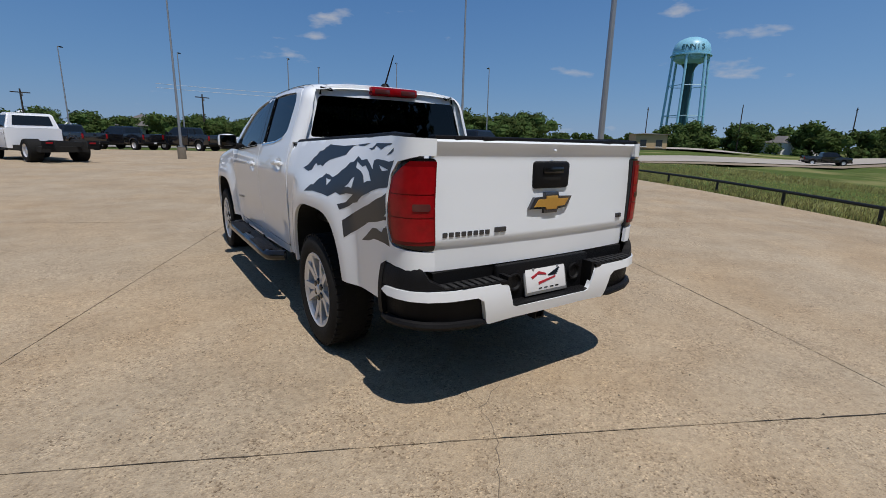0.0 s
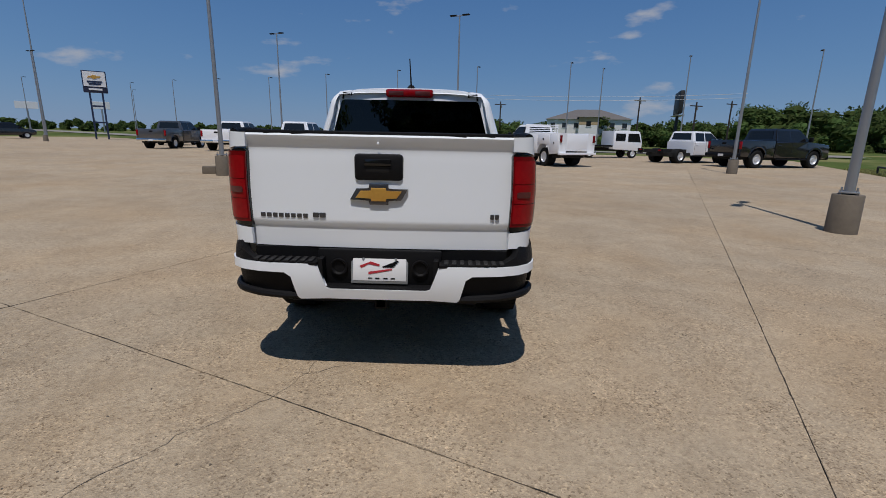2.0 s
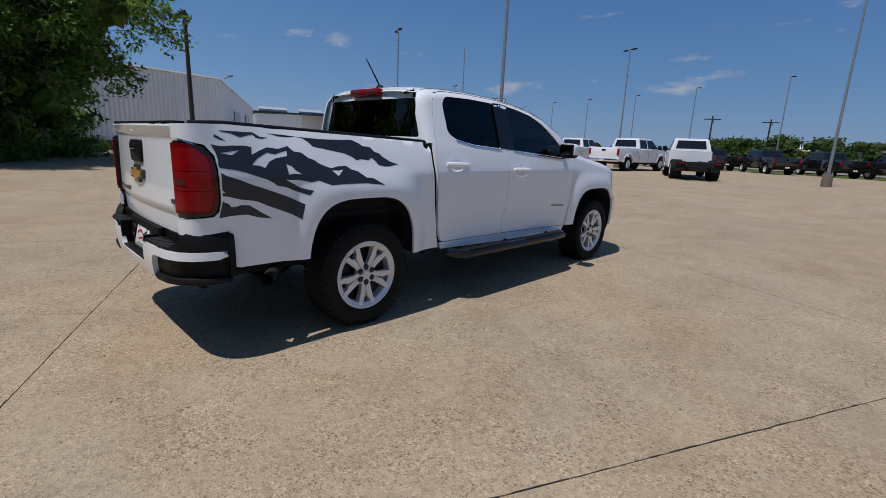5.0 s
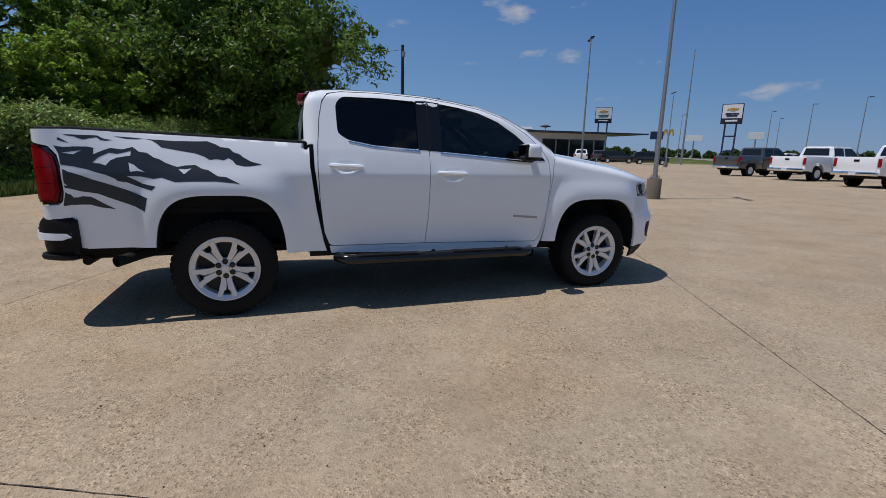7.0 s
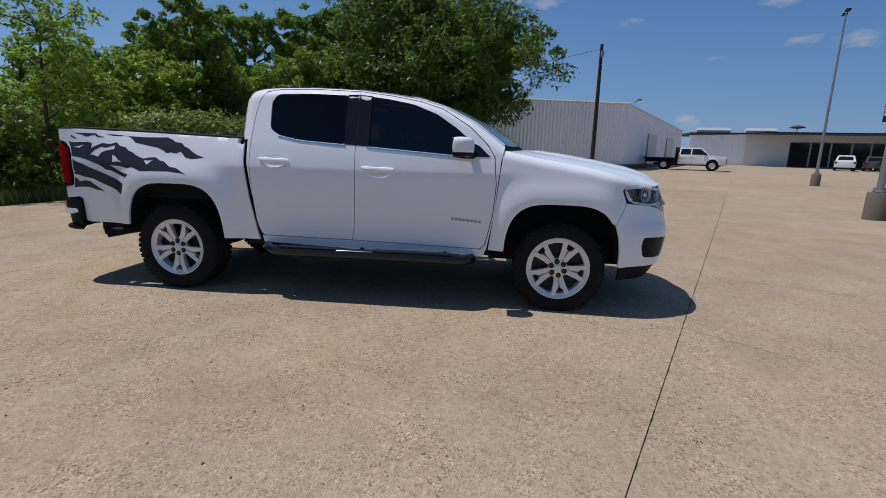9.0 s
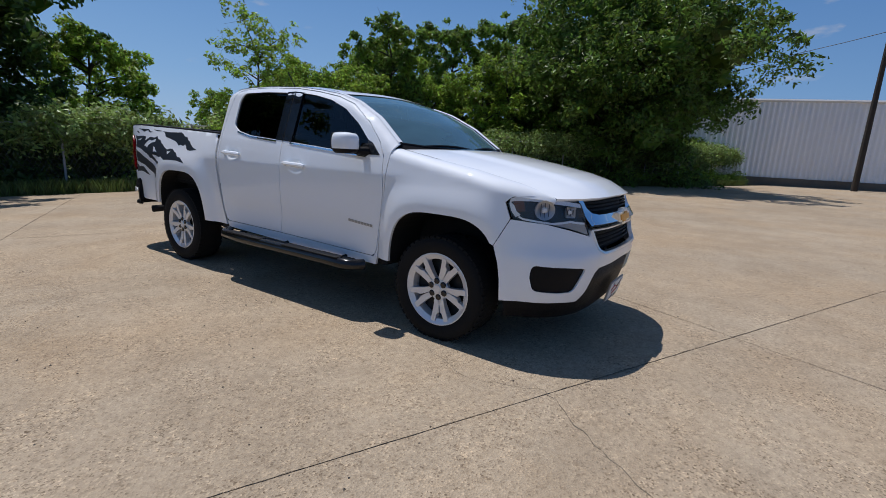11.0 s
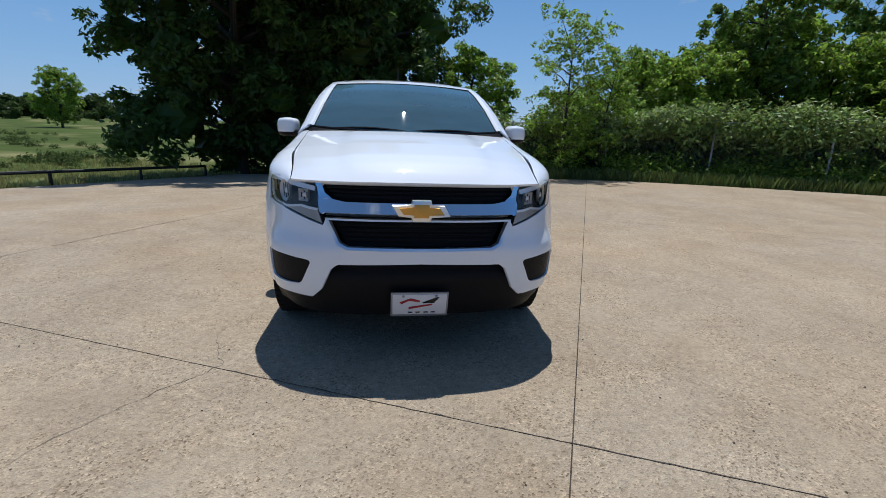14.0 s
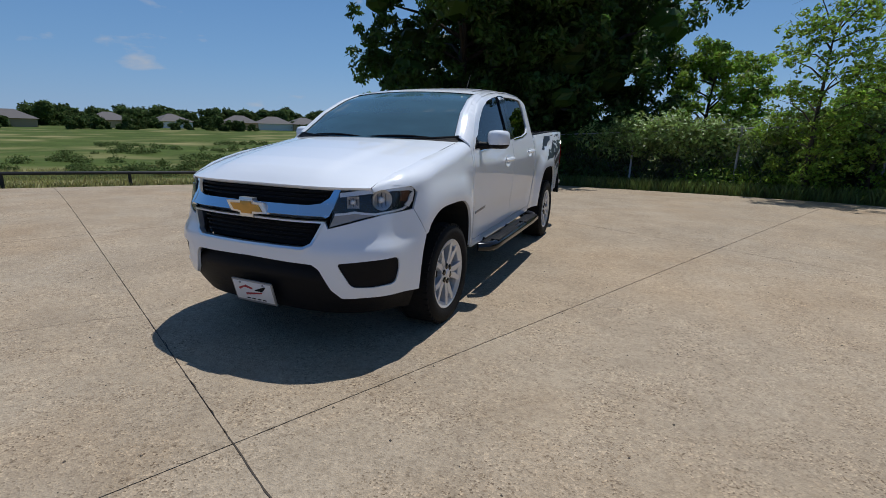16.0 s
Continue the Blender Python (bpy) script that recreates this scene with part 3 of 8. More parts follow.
def side_depth(s, z):
    """How far the body side stands out of (or in from) its plan line."""
    if z > 1.06:
        w = 1 - smooth01(0.5, 0.75, s)
        d = -(0.16 + 0.09 * w) * (z - 1.06) - (0.3 + 0.1 * w) * (z - 1.06) ** 2
    else:
        d = -0.035 * ((1.06 - z) / 0.6) ** 1.4
    d -= 0.010 * math.exp(-((z - 0.62) / 0.09) ** 2) * smooth01(0.7, 0.95, s) * (1 - smooth01(2.5, 2.75, s))
    if 0.60 < s < 2.95:
        if z > 1.24:
            d = -0.038 - 0.33 * (z - 1.24)
            e = interp(s, ROOF_EDGE) - 0.075
            if z > e:
                d -= 0.055 * ((z - e) / 0.075) ** 2
            if s < 0.70:
                d -= 0.06 * ((0.70 - s) / 0.10) ** 2
    for hub, arch in ((HUB_R, REAR_ARCH), (HUB_F, FRONT_ARCH)):
        q = arch_norm(s, z, hub, *arch)
        d += 0.046 * (1 - smooth01(1.03, 1.42, q)) * (1 - smooth01(0.96, 1.18, z))
    for hs, hz in HANDLES:
        if abs(s - hs) < 0.16 and abs(z - hz) < 0.09:
            d -= 0.024 * math.exp(-(((s - hs) / 0.078) ** 2 + ((z - hz) / 0.034) ** 2) ** 2)
    w = smooth01(3.62, 4.0, s)
    if w > 0:
        f = interp(z, [(0.25, -0.060), (0.33, -0.024), (0.45, 0.006), (0.60, 0.032), (0.66, 0.034), (0.72, 0.008), (0.82, -0.004), (0.92, -0.02), (1.02, -0.05)])
        d = d * (1 - w) + f * w
        d += 0.043 * math.exp(-((s - S_CORNER) / 0.32) ** 2) * smooth01(0.15, 0.40, z) * (1 - smooth01(0.42, 0.92, z))
    return d


def side(sign=1):
    def surf(s, z, depth):
        x, y = np.interp(s, FINE, FX), np.interp(s, FINE, FY)
        tx, ty = np.interp(s, FINE, TX), np.interp(s, FINE, TY)
        k = math.hypot(tx, ty)
        d = side_depth(s, z)
        nx, ny = ty / k, -tx / k
        w = 1 - smooth01(-1.12, -0.92, s)       # round the rear corner the taper goes straight inwards
        mx, my = nx + (0.8 - nx) * w, ny * (1 - w)
        d *= 1 - 0.8 * w * (z > 1.06)
        d *= 1 - 0.5 * (1 - smooth01(-1.0, -0.45, s)) * (z > 1.06)
        return Vector((sign * (x + mx * d + nx * depth), y + my * d + ny * depth, z))
    return surf


def nose(a, z, depth):
    return side(-1 if a < 0 else 1)(S_FRONT - abs(a), z, depth)


def arch_pts(hub, arch, z0, z1, n=26):
    """The wheel opening from its front foot (at z0) over the top to its rear foot (at z1)."""
    a, b, zc = arch
    out = []
    base = zc - 0.1

    def half(z):
        return a * max(0.0, 1 - (max(0, z - base) / (b + 0.1)) ** SQ) ** (1 / SQ)
    zs0 = [z0 + (base + b + 0.1 - z0) * math.sin(math.pi / 2 * k / n) for k in range(n + 1)]
    zs1 = [z1 + (base + b + 0.1 - z1) * math.sin(math.pi / 2 * k / n) for k in range(n + 1)]
    out = [(hub + half(z), z) for z in zs0] + [(hub - half(z), z) for z in reversed(zs1[:-1])]
    return out


LAMP = [(S_REAR + 0.010, 1.250), (S_REAR + 0.09, 1.250), (-1.025, 1.222), (-0.980, 1.17), (-0.964, 1.10), (-0.962, 0.93), (-0.975, 0.875), (-1.0, 0.852), (S_REAR + 0.010, 0.832)]
for sg in (1, -1):
    sf = side(sg)
    # bed side
    bed = [(S_REAR + 0.014, 0.74), (S_REAR + 0.014, 0.825), (-0.995, 0.844), (-0.966, 0.870), (-0.954, 0.93), (-0.956, 1.105), (-0.971, 1.176), (-1.018, 1.232), (S_REAR + 0.09, 1.260), (S_REAR + 0.014, 1.262),
           (S_REAR + 0.014, 1.335), (-0.9, 1.345), (-0.1, 1.318), (0.640, 1.288), (0.640, 1.12), (0.675, 0.81), (0.725, 0.53), (0.75, 0.448)]
    bed += arch_pts(HUB_R, REAR_ARCH, 0.452, 0.535) + [(-0.86, 0.535), (-0.965, 0.56), (-0.985, 0.74)]
    bedside = drape("bed_side", bed, sf, WHITE, truck, step=0.03)
    # tail lamp: dark housing, then the lenses
    lamp = drape("tail_lamp", round_poly(LAMP, 0.02), lambda s, z, d, f=sf: f(s, z, d - 0.006), GLOSSBLACK, truck, step=0.03, thick=0.05, label="red tail lamp in a black surround")
    def lens_between(z0, z1, m, s0=S_REAR + 0.012, nm="lens", tilt=0.0):
        def right(z):
            return interp(z, [(0.86, -1.0), (0.89, -0.984), (0.93, -0.974), (1.10, -0.976), (1.17, -0.992), (1.21, -1.03), (1.238, -1.10)])
        zs = [z0 + (z1 - z0) * k / 5 for k in range(6)]
        pts = [(s0, z0), *[(right(z), z) for z in zs], (s0, z1)]
        drape(nm, pts, lambda s, z, d, f=sf: f(s, z, d + 0.006 + tilt * (z - z0)), m, lamp, step=0.03, thick=0.01)
    lens_between(0.862, 1.238, RED_DARK)

    def inner_lens(z0, z1, s0, nm, m, lift, s1=None):
        def right(z):
            return s1 or interp(z, [(0.87, -1.02), (0.92, -0.998), (1.10, -0.996), (1.17, -1.012), (1.205, -1.045), (1.225, -1.085)])
        pts = round_poly([(s0, z0), *[(right(z), z) for z in (z0, (2 * z0 + z1) / 3, (z0 + 2 * z1) / 3, z1)], (s0, z1)], 0.012)
        drape(nm, pts, lambda s, z, d, f=sf: f(s, z, d + lift), m, lamp, step=0.025, thick=0.006)
    inner_lens(0.880, 0.985, S_REAR + 0.020, "lens", RED, 0.009)
    inner_lens(0.990, 1.090, S_REAR + 0.020, "lens", RED, 0.008)
    inner_lens(1.020, 1.052, S_REAR + 0.036, "reverse_lens", LENS_GREY, 0.012, S_REAR + 0.115)
    inner_lens(1.095, 1.215, S_REAR + 0.020, "lens", RED, 0.0085)
    # cab
    rear_door = round_poly([(0.775, 0.492), (0.735, 0.60), (0.712, 0.82), (0.702, 1.12), (0.708, 1.28), (0.728, 1.50), (0.755, 1.62), (0.80, 1.680), (0.90, 1.700), (1.2, 1.705), (1.592, 1.6885), (1.600, 1.688), (1.600, 1.680), (1.600, 1.0), (1.592, 0.68), (1.567, 0.490), (1.566, 0.484), (1.560, 0.484)], 0.03)
    front_door = round_poly([(1.578, 0.484), (1.572, 0.484), (1.573, 0.490), (1.597, 0.68), (1.605, 1.0), (1.605, 1.680), (1.605, 1.688), (1.613, 1.687), (1.87, 1.655), (2.11, 1.612), (2.30, 1.552), (2.52, 1.415), (2.66, 1.285), (2.722, 1.19), (2.742, 0.97), (2.722, 0.73), (2.672, 0.50), (2.635, 0.458)], 0.03)
    win_r = round_poly([(0.860, 1.375), (0.852, 1.60), (0.90, 1.662), (1.2, 1.666), (1.520, 1.655), (1.520, 1.262), (1.14, 1.288), (0.94, 1.325)], 0.035)
    win_f = round_poly([(1.700, 1.648), (1.87, 1.626), (2.07, 1.585), (2.25, 1.515), (2.42, 1.405), (2.56, 1.285), (2.62, 1.205), (2.56, 1.187), (1.700, 1.250)], 0.02)
    frame_outer = [(0.757, 0.53), (0.708, 0.81), (0.674, 1.12), (0.672, 1.286), (0.604, 1.292), (0.606, 1.50), (0.625, 1.62), (0.66, 1.682)] + [(y, interp(y, ROOF_EDGE) - 0.002) for y in (0.75, 0.9, 1.05, 1.2, 1.4, 1.6, 1.75, 1.87, 2.0, 2.11, 2.2, 2.3, 2.42, 2.55, 2.68)]
    frame_outer += [(2.80, 1.272), (2.775, 1.16), (2.756, 0.97), (2.736, 0.73), (2.688, 0.47), (2.66, 0.395), (1.6, 0.405), (0.785, 0.430)]
    doors_hole = [(0.769, 0.486), (0.729, 0.60), (0.706, 0.82), (0.696, 1.12), (0.702, 1.28), (0.722, 1.50), (0.750, 1.625), (0.797, 1.686), (0.90, 1.706), (1.2, 1.711), (1.60, 1.694), (1.87, 1.661), (2.11, 1.618), (2.30, 1.558), (2.524, 1.421), (2.666, 1.288), (2.728, 1.19), (2.748, 0.97), (2.728, 0.73), (2.678, 0.50), (2.638, 0.452), (1.574, 0.478)]
    drape("cab_side", frame_outer, sf, WHITE, truck, holes=[doors_hole], step=0.028)
    # near-black sheet added behind the doors to give their gaps shade
    drape("door_seal", [(0.71, 0.47), (0.69, 1.2), (0.72, 1.60), (0.80, 1.70), (1.2, 1.715), (1.6, 1.70), (2.11, 1.622), (2.30, 1.562), (2.67, 1.295), (2.755, 1.19), (2.76, 0.97), (2.70, 0.47)], lambda s, z, d, f=sf: f(s, z, d - 0.022), DARK, truck, holes=[win_r, win_f], step=0.05, thick=0)
    for nm, outl, win, mt, gm in (("rear_door", rear_door, win_r, WHITE, TINT), ("front_door", front_door, win_f, WHITE, TINT_FRONT)):
        door = drape(nm, outl, sf, mt, truck, holes=[win], step=0.024, thick=0.03, grid=0.017)
        drape("window_glass", win, lambda s, z, d, f=sf: f(s, z, d - 0.012), gm, door, step=0.06, thick=0, label="dark tinted side window")
        h0 = 0.785 if nm == "rear_door" else 1.665
        hz = 1.128 if nm == "rear_door" else 1.078
        bm = bmesh.new()
        pts = [sf(h0 + 0.262 * k / 8, hz - 0.018 * k / 8 * 0.5, 0.014 + 0.030 * math.sin(math.pi * min(1, max(0, (k - 0.6) / 6.8)))) for k in range(9)]
        tube(bm, pts, [0.012, 0.018, 0.019, 0.018, 0.018, 0.018, 0.019, 0.018, 0.012], 8)
        part("door_handle", bm, WHITE, door)
        b0, b1 = (0.94, 1.520) if nm == "rear_door" else (1.700, 2.56)
        zb = [(0.86, 1.352), (0.94, 1.318), (1.14, 1.280), (1.52, 1.254), (1.70, 1.242), (2.56, 1.179)]
        strip = [(s, interp(s, zb) + 0.004) for s in np.linspace(b0, b1, 12)] + [(s, interp(s, zb) - 0.009) for s in np.linspace(b1, b0, 12)]
        drape("belt_strip", strip, lambda s, z, d, f=sf: f(s, z, d + 0.004), CHROME, door, step=0.06, thick=0.01)
        if nm == "front_door":
            for k in range(8):
                a = 2.395 + k * 0.031
                drape("badge_bar", [(a, 0.688 - 0.0024 * k), (a + 0.024, 0.686 - 0.0024 * k), (a + 0.024, 0.706 - 0.0024 * k), (a, 0.708 - 0.0024 * k)], lambda s, z, d, f=sf: f(s, z, d + 0.004), STEEL, door, step=0.05, thick=0.004)
    drape("pillar_trim", [(1.508, 1.262), (1.508, 1.660), (1.5985, 1.663), (1.5985, 1.258)], lambda s, z, d, f=sf: f(s, z, d + 0.003), GLOSSBLACK, truck, step=0.05, thick=0.012)
    drape("pillar_trim", [(1.6065, 1.257), (1.6065, 1.662), (1.712, 1.652), (1.712, 1.249)], lambda s, z, d, f=sf: f(s, z, d + 0.003), GLOSSBLACK, truck, step=0.05, thick=0.012)
    drape("pillar_gap", [(1.596, 1.25), (1.596, 1.664), (1.609, 1.663), (1.609, 1.25)], lambda s, z, d, f=sf: f(s, z, d + 0.0015), DARK, truck, step=0.05, thick=0)
    bm = bmesh.new()
    box(bm, (sg * 0.70, 0.60, 0.44), (sg * 0.80, 0.80, 1.28))
    part("gap_filler", bm, DARK, truck, smooth=False)
    # front fender with its rounded shoulder up to the hood
    def hood_edge(y):
        return interp(y, [(2.70, 1.262), (2.80, 1.245), (3.1, 1.192), (3.45, 1.138), (3.75, 1.072), (3.9, 1.028), (4.0, 0.985), (4.2, 0.95)])

    def fender(s, v, depth, f=sf, sg=sg):
        y = float(np.interp(s, FINE, FY))
        top = hood_edge(y) - 0.085
        if v <= top:
            return f(s, v, depth)
        q = min(1.0, (v - top) / 0.20)
        p = f(s, top, depth)
        xh = 0.752 - 0.05 * smooth01(3.5, 3.95, y)
        a = q * math.pi / 2
        xw = abs(p.x)
        return Vector((sg * (xw - max(0.02, xw - xh) * (1 - math.cos(a))), p.y, top + (hood_edge(y) - top) * math.sin(a) + depth * math.sin(a)))
    f0, f1 = 2.785, s_of_y(3.745)
    tops = [(s, hood_edge(float(np.interp(s, FINE, FY))) - 0.085 + 0.20) for s in np.linspace(f1 + 0.25, 2.80, 24)]
    fen = [(2.70, 0.455), (2.735, 0.72), (2.762, 0.97), (2.783, 1.16)] + tops[::-1] + [(f1 + 0.25, 1.02), (f1 + 0.12, 1.016), (f1, 1.010), (s_of_y(3.70), 0.965), (s_of_y(3.735), 0.871), (s_of_y(3.655), 0.705)]
    ap = [p for p in arch_pts(HUB_F, FRONT_ARCH, 0.40, 0.455) if not (p[0] > HUB_F and p[1] < 0.70)]
    fen += ap
    drape("front_fender", fen, fender, WHITE, truck, step=0.03)
    # inside of the wheel openings
    for hub, arch, zb in ((HUB_R, REAR_ARCH, 0.50), (HUB_F, FRONT_ARCH, 0.45)):
        ring = arch_pts(hub, (arch[0] + 0.006, arch[1] + 0.006, arch[2]), zb - 0.05, zb, 12)
        vs, fs = [], []
        for k, (s, z) in enumerate(ring):
            vs += [(sg * (np.interp(s, FINE, FX) + side_depth(s, z) - 0.02), s, z), (sg * 0.52, s, z)]
        fs = [(2 * k, 2 * k + 1, 2 * k + 3, 2 * k + 2) for k in range(len(ring) - 1)]
        fs.append(tuple(range(1, len(vs), 2)))
        mesh_ob("wheel_liner", vs, fs, DARK, truck)

# mountain decals on both bed sides: (along, up)
STROKE = [(-0.961, 1.29), (-0.935, 1.276), (-0.903, 1.257), (-0.934, 1.262), (-0.966, 1.275)]
TOP_RIDGE = [(-0.935, 1.311), (-0.846, 1.309), (-0.74, 1.308), (-0.718, 1.294), (-0.699, 1.285), (-0.655, 1.281), (-0.692, 1.273), (-0.724, 1.278), (-0.744, 1.296), (-0.782, 1.288), (-0.82, 1.278), (-0.833, 1.283), (-0.869, 1.297), (-0.913, 1.303)]
UPPER_RIDGE = [(-0.649, 1.306), (-0.552, 1.301), (-0.448, 1.292), (-0.292, 1.284), (-0.147, 1.285), (-0.069, 1.288), (-0.013, 1.267), (0.014, 1.249), (0.074, 1.243), (0.104, 1.213), (0.141, 1.202), (0.174, 1.175), (0.226, 1.147), (0.297, 1.127), (0.221, 1.115), (0.177, 1.112), (0.12, 1.124), (0.095, 1.155), (0.068, 1.171), (0.038, 1.155), (-0.015, 1.163), (-0.056, 1.155), (-0.087, 1.177), (-0.143, 1.199), (-0.219, 1.212), (-0.311, 1.228), (-0.364, 1.237), (-0.391, 1.264), (-0.427, 1.286), (-0.47, 1.294), (-0.515, 1.289), (-0.576, 1.29)]
MAIN_RIDGE = [(-0.985, 1.236), (-0.934, 1.227), (-0.872, 1.232), (-0.8, 1.233), (-0.762, 1.225), (-0.767, 1.182), (-0.717, 1.207), (-0.668, 1.227), (-0.597, 1.219), (-0.538, 1.236), (-0.5, 1.205), (-0.451, 1.199), (-0.412, 1.168), (-0.373, 1.155), (-0.342, 1.134), (-0.298, 1.116), (-0.263, 1.105), (-0.211, 1.116), (-0.149, 1.119), (-0.106, 1.093), (-0.067, 1.085), (-0.005, 1.042), (0.049, 1.037), (0.141, 0.988), (0.026, 1), (-0.018, 1.005), (-0.186, 1.004), (-0.281, 0.999), (-0.322, 1.015), (-0.363, 1.03), (-0.416, 1.021), (-0.494, 1.037), (-0.579, 1.04), (-0.537, 1.018), (-0.485, 0.988), (-0.404, 0.968), (-0.432, 0.941), (-0.482, 0.957), (-0.536, 0.977), (-0.576, 0.995), (-0.632, 1.005), (-0.65, 1.022), (-0.697, 1.046), (-0.753, 1.064), (-0.807, 1.084), (-0.872, 1.1), (-0.947, 1.111), (-0.955, 1.117), (-0.955, 1.154), (-0.963, 1.192)]
LOWER_BAND = [(-0.945, 1.085), (-0.916, 1.068), (-0.848, 1.045), (-0.776, 1.014), (-0.699, 0.988), (-0.577, 0.941), (-0.465, 0.887), (-0.487, 0.793), (-0.544, 0.828), (-0.614, 0.857), (-0.698, 0.892), (-0.756, 0.919), (-0.802, 0.928), (-0.849, 0.935), (-0.92, 0.955), (-0.945, 0.958), (-0.945, 0.976), (-0.926, 0.974), (-0.945, 0.991)]
FOOTHILL = [(-0.945, 0.932), (-0.937, 0.922), (-0.915, 0.914), (-0.903, 0.895), (-0.875, 0.895), (-0.849, 0.903), (-0.801, 0.899), (-0.772, 0.88), (-0.729, 0.851), (-0.664, 0.811), (-0.755, 0.826), (-0.812, 0.845), (-0.864, 0.846), (-0.916, 0.844), (-0.969, 0.836)]
SNOW = [[(-0.943, 1.19), (-0.828, 1.209), (-0.877, 1.181), (-0.903, 1.184)],
        [(-0.774, 1.127), (-0.731, 1.167), (-0.673, 1.196), (-0.629, 1.187), (-0.547, 1.21), (-0.551, 1.178), (-0.627, 1.164), (-0.668, 1.145), (-0.696, 1.11), (-0.731, 1.123)],
        [(-0.564, 1.132), (-0.53, 1.118), (-0.505, 1.091), (-0.461, 1.067), (-0.513, 1.075), (-0.556, 1.069)],
        [(-0.259, 1.091), (-0.21, 1.09), (-0.172, 1.097), (-0.222, 1.055)]]
for sg in (1, -1):
    for pts, holes in ((STROKE, ()), (TOP_RIDGE, ()), (UPPER_RIDGE, ()), (MAIN_RIDGE, SNOW), (LOWER_BAND, ()), (FOOTHILL, ())):
        drape("side_decal", pts, lambda s, z, d, f=side(sg): f(s, z, d + 0.0012), DECAL, truck, holes=holes, step=0.03, thick=0.001, label="charcoal mountain decal")


# tailgate
def gate(x, z, depth):
    y = interp(z, [(0.70, -1.128), (0.838, -1.136), (0.850, -1.138), (0.862, -1.150), (0.90, -1.150), (1.20, -1.143), (1.258, -1.140), (1.262, -1.141), (1.318, -1.165), (1.328, -1.166), (1.335, -1.158)])
    return Vector((x, y + 0.035 * (x / 0.72) ** 2 - depth, z))


tailgate = drape("tailgate", round_poly([(-0.712, 0.724), (0.712, 0.724), (0.719, 1.08), (0.716, 1.30), (0.714, 1.334), (-0.714, 1.334), (-0.716, 1.30), (-0.719, 1.08)], 0.006), gate, WHITE, truck, step=0.024, grid=0.02, label="white tailgate")
bm = bmesh.new()
box(bm, (-0.130, -1.162, 1.098), (0.130, -1.120, 1.238), 0.020)
bezel = part("tailgate_handle", bm, BLACK, tailgate, "black tailgate handle")
bm = bmesh.new()
box(bm, (-0.068, -1.163, 1.140), (0.058, -1.150, 1.205), 0.004)
part("latch_recess", bm, DARK, bezel)
bm = bmesh.new()
box(bm, (-0.075, -1.172, 1.176), (0.068, -1.150, 1.212), 0.006)
part("pull", bm, GLOSSBLACK, bezel)
BOW = [(-0.155, -0.030), (-0.120, 0.030), (-0.050, 0.030), (-0.050, 0.055), (0.050, 0.055), (0.050, 0.030), (0.155, 0.030), (0.120, -0.030), (0.050, -0.030), (0.050, -0.055), (-0.050, -0.055), (-0.050, -0.030)]
bm = bmesh.new()
prism(bm, [(x, z + 1.026) for x, z in BOW], -1.164, -1.138, "y", 0.004)
badge = part("badge_rim", bm, LETTER, tailgate, "dark chrome badge rim")
bm = bmesh.new()
prism(bm, [(x * 0.80, z * 0.64 + 1.026) for x, z in BOW], -1.170, -1.160, "y", 0.002)
part("badge_face", bm, GOLD, badge, "gold badge face")
for k in range(8):
    bm = bmesh.new()
    a = -0.655 + 0.034 * k
    yg = gate(a, 0.9, 0).y
    box(bm, (a, yg - 0.006, 0.888), (a + 0.026, yg + 0.008, 0.911), 0.003)
    part("letter_bar", bm, LETTER, tailgate, smooth=False)
for x0, x1, m in ((-0.362, -0.330, LETTER), (-0.326, -0.292, LETTER), (0.600, 0.622, LETTER), (0.626, 0.648, LETTER)):
    bm = bmesh.new()
    z0 = 0.893 if x0 < 0 else 0.900
    yg = gate(x0, 0.9, 0).y
    box(bm, (x0, yg - 0.009, z0), (x1, yg + 0.009, z0 + 0.026), 0.003)
    part("letter_bar", bm, m, tailgate, smooth=False)
bm = bmesh.new()
box(bm, (-0.706, -1.126, 1.326), (0.706, -1.060, 1.352), 0.006)
box(bm, (-0.610, -1.138, 1.328), (0.610, -1.100, 1.351), 0.006)
box(bm, (-0.460, -1.150, 1.328), (0.460, -1.110, 1.350), 0.006)
part("gate_cap", bm, BLACK, tailgate)
bm = bmesh.new()
lathe(bm, [(0.0, 0.008), (0.006, 0.007), (0.008, 0.0)], 14)
cap = part("gate_button", bm, WHITE, tailgate)
cap.matrix_basis = Matrix.Translation((0, -1.162, 1.292)) @ Matrix.Rotation(radians(90), 4, "X")

# bed box: rail caps, inner walls, floor
for sg in (1, -1):
    bm = bmesh.new()
    tube(bm, [side(sg)(s, interp(s, [(-1.1, 1.334), (-0.9, 1.343), (-0.1, 1.317), (0.64, 1.288)]), -0.024) for s in (-1.10, -1.04, -0.9, -0.5, -0.1, 0.3, 0.63)], 0.021, 8)
    part("bed_rail_cap", bm, BLACK, truck)
    bm = bmesh.new()
    box(bm, (sg * 0.70, -1.02, 0.80), (sg * 0.73, 0.60, 1.30))
    part("bed_inner_wall", bm, DARK, truck)
bm = bmesh.new()
box(bm, (-0.74, -1.08, 0.76), (0.74, 0.60, 0.80))
part("bed_floor", bm, BLACK, truck)
bm = bmesh.new()
box(bm, (-0.80, 0.565, 0.45), (0.80, 0.60, 1.25), 0.01)
part("cab_back_lower", bm, WHITE, truck)


# cab back, roof, windshield, hood
def cab_edge(y):
    z = interp(y, ROOF_EDGE)
    return abs(side(1)(y, z - 0.004, 0)[0]), z


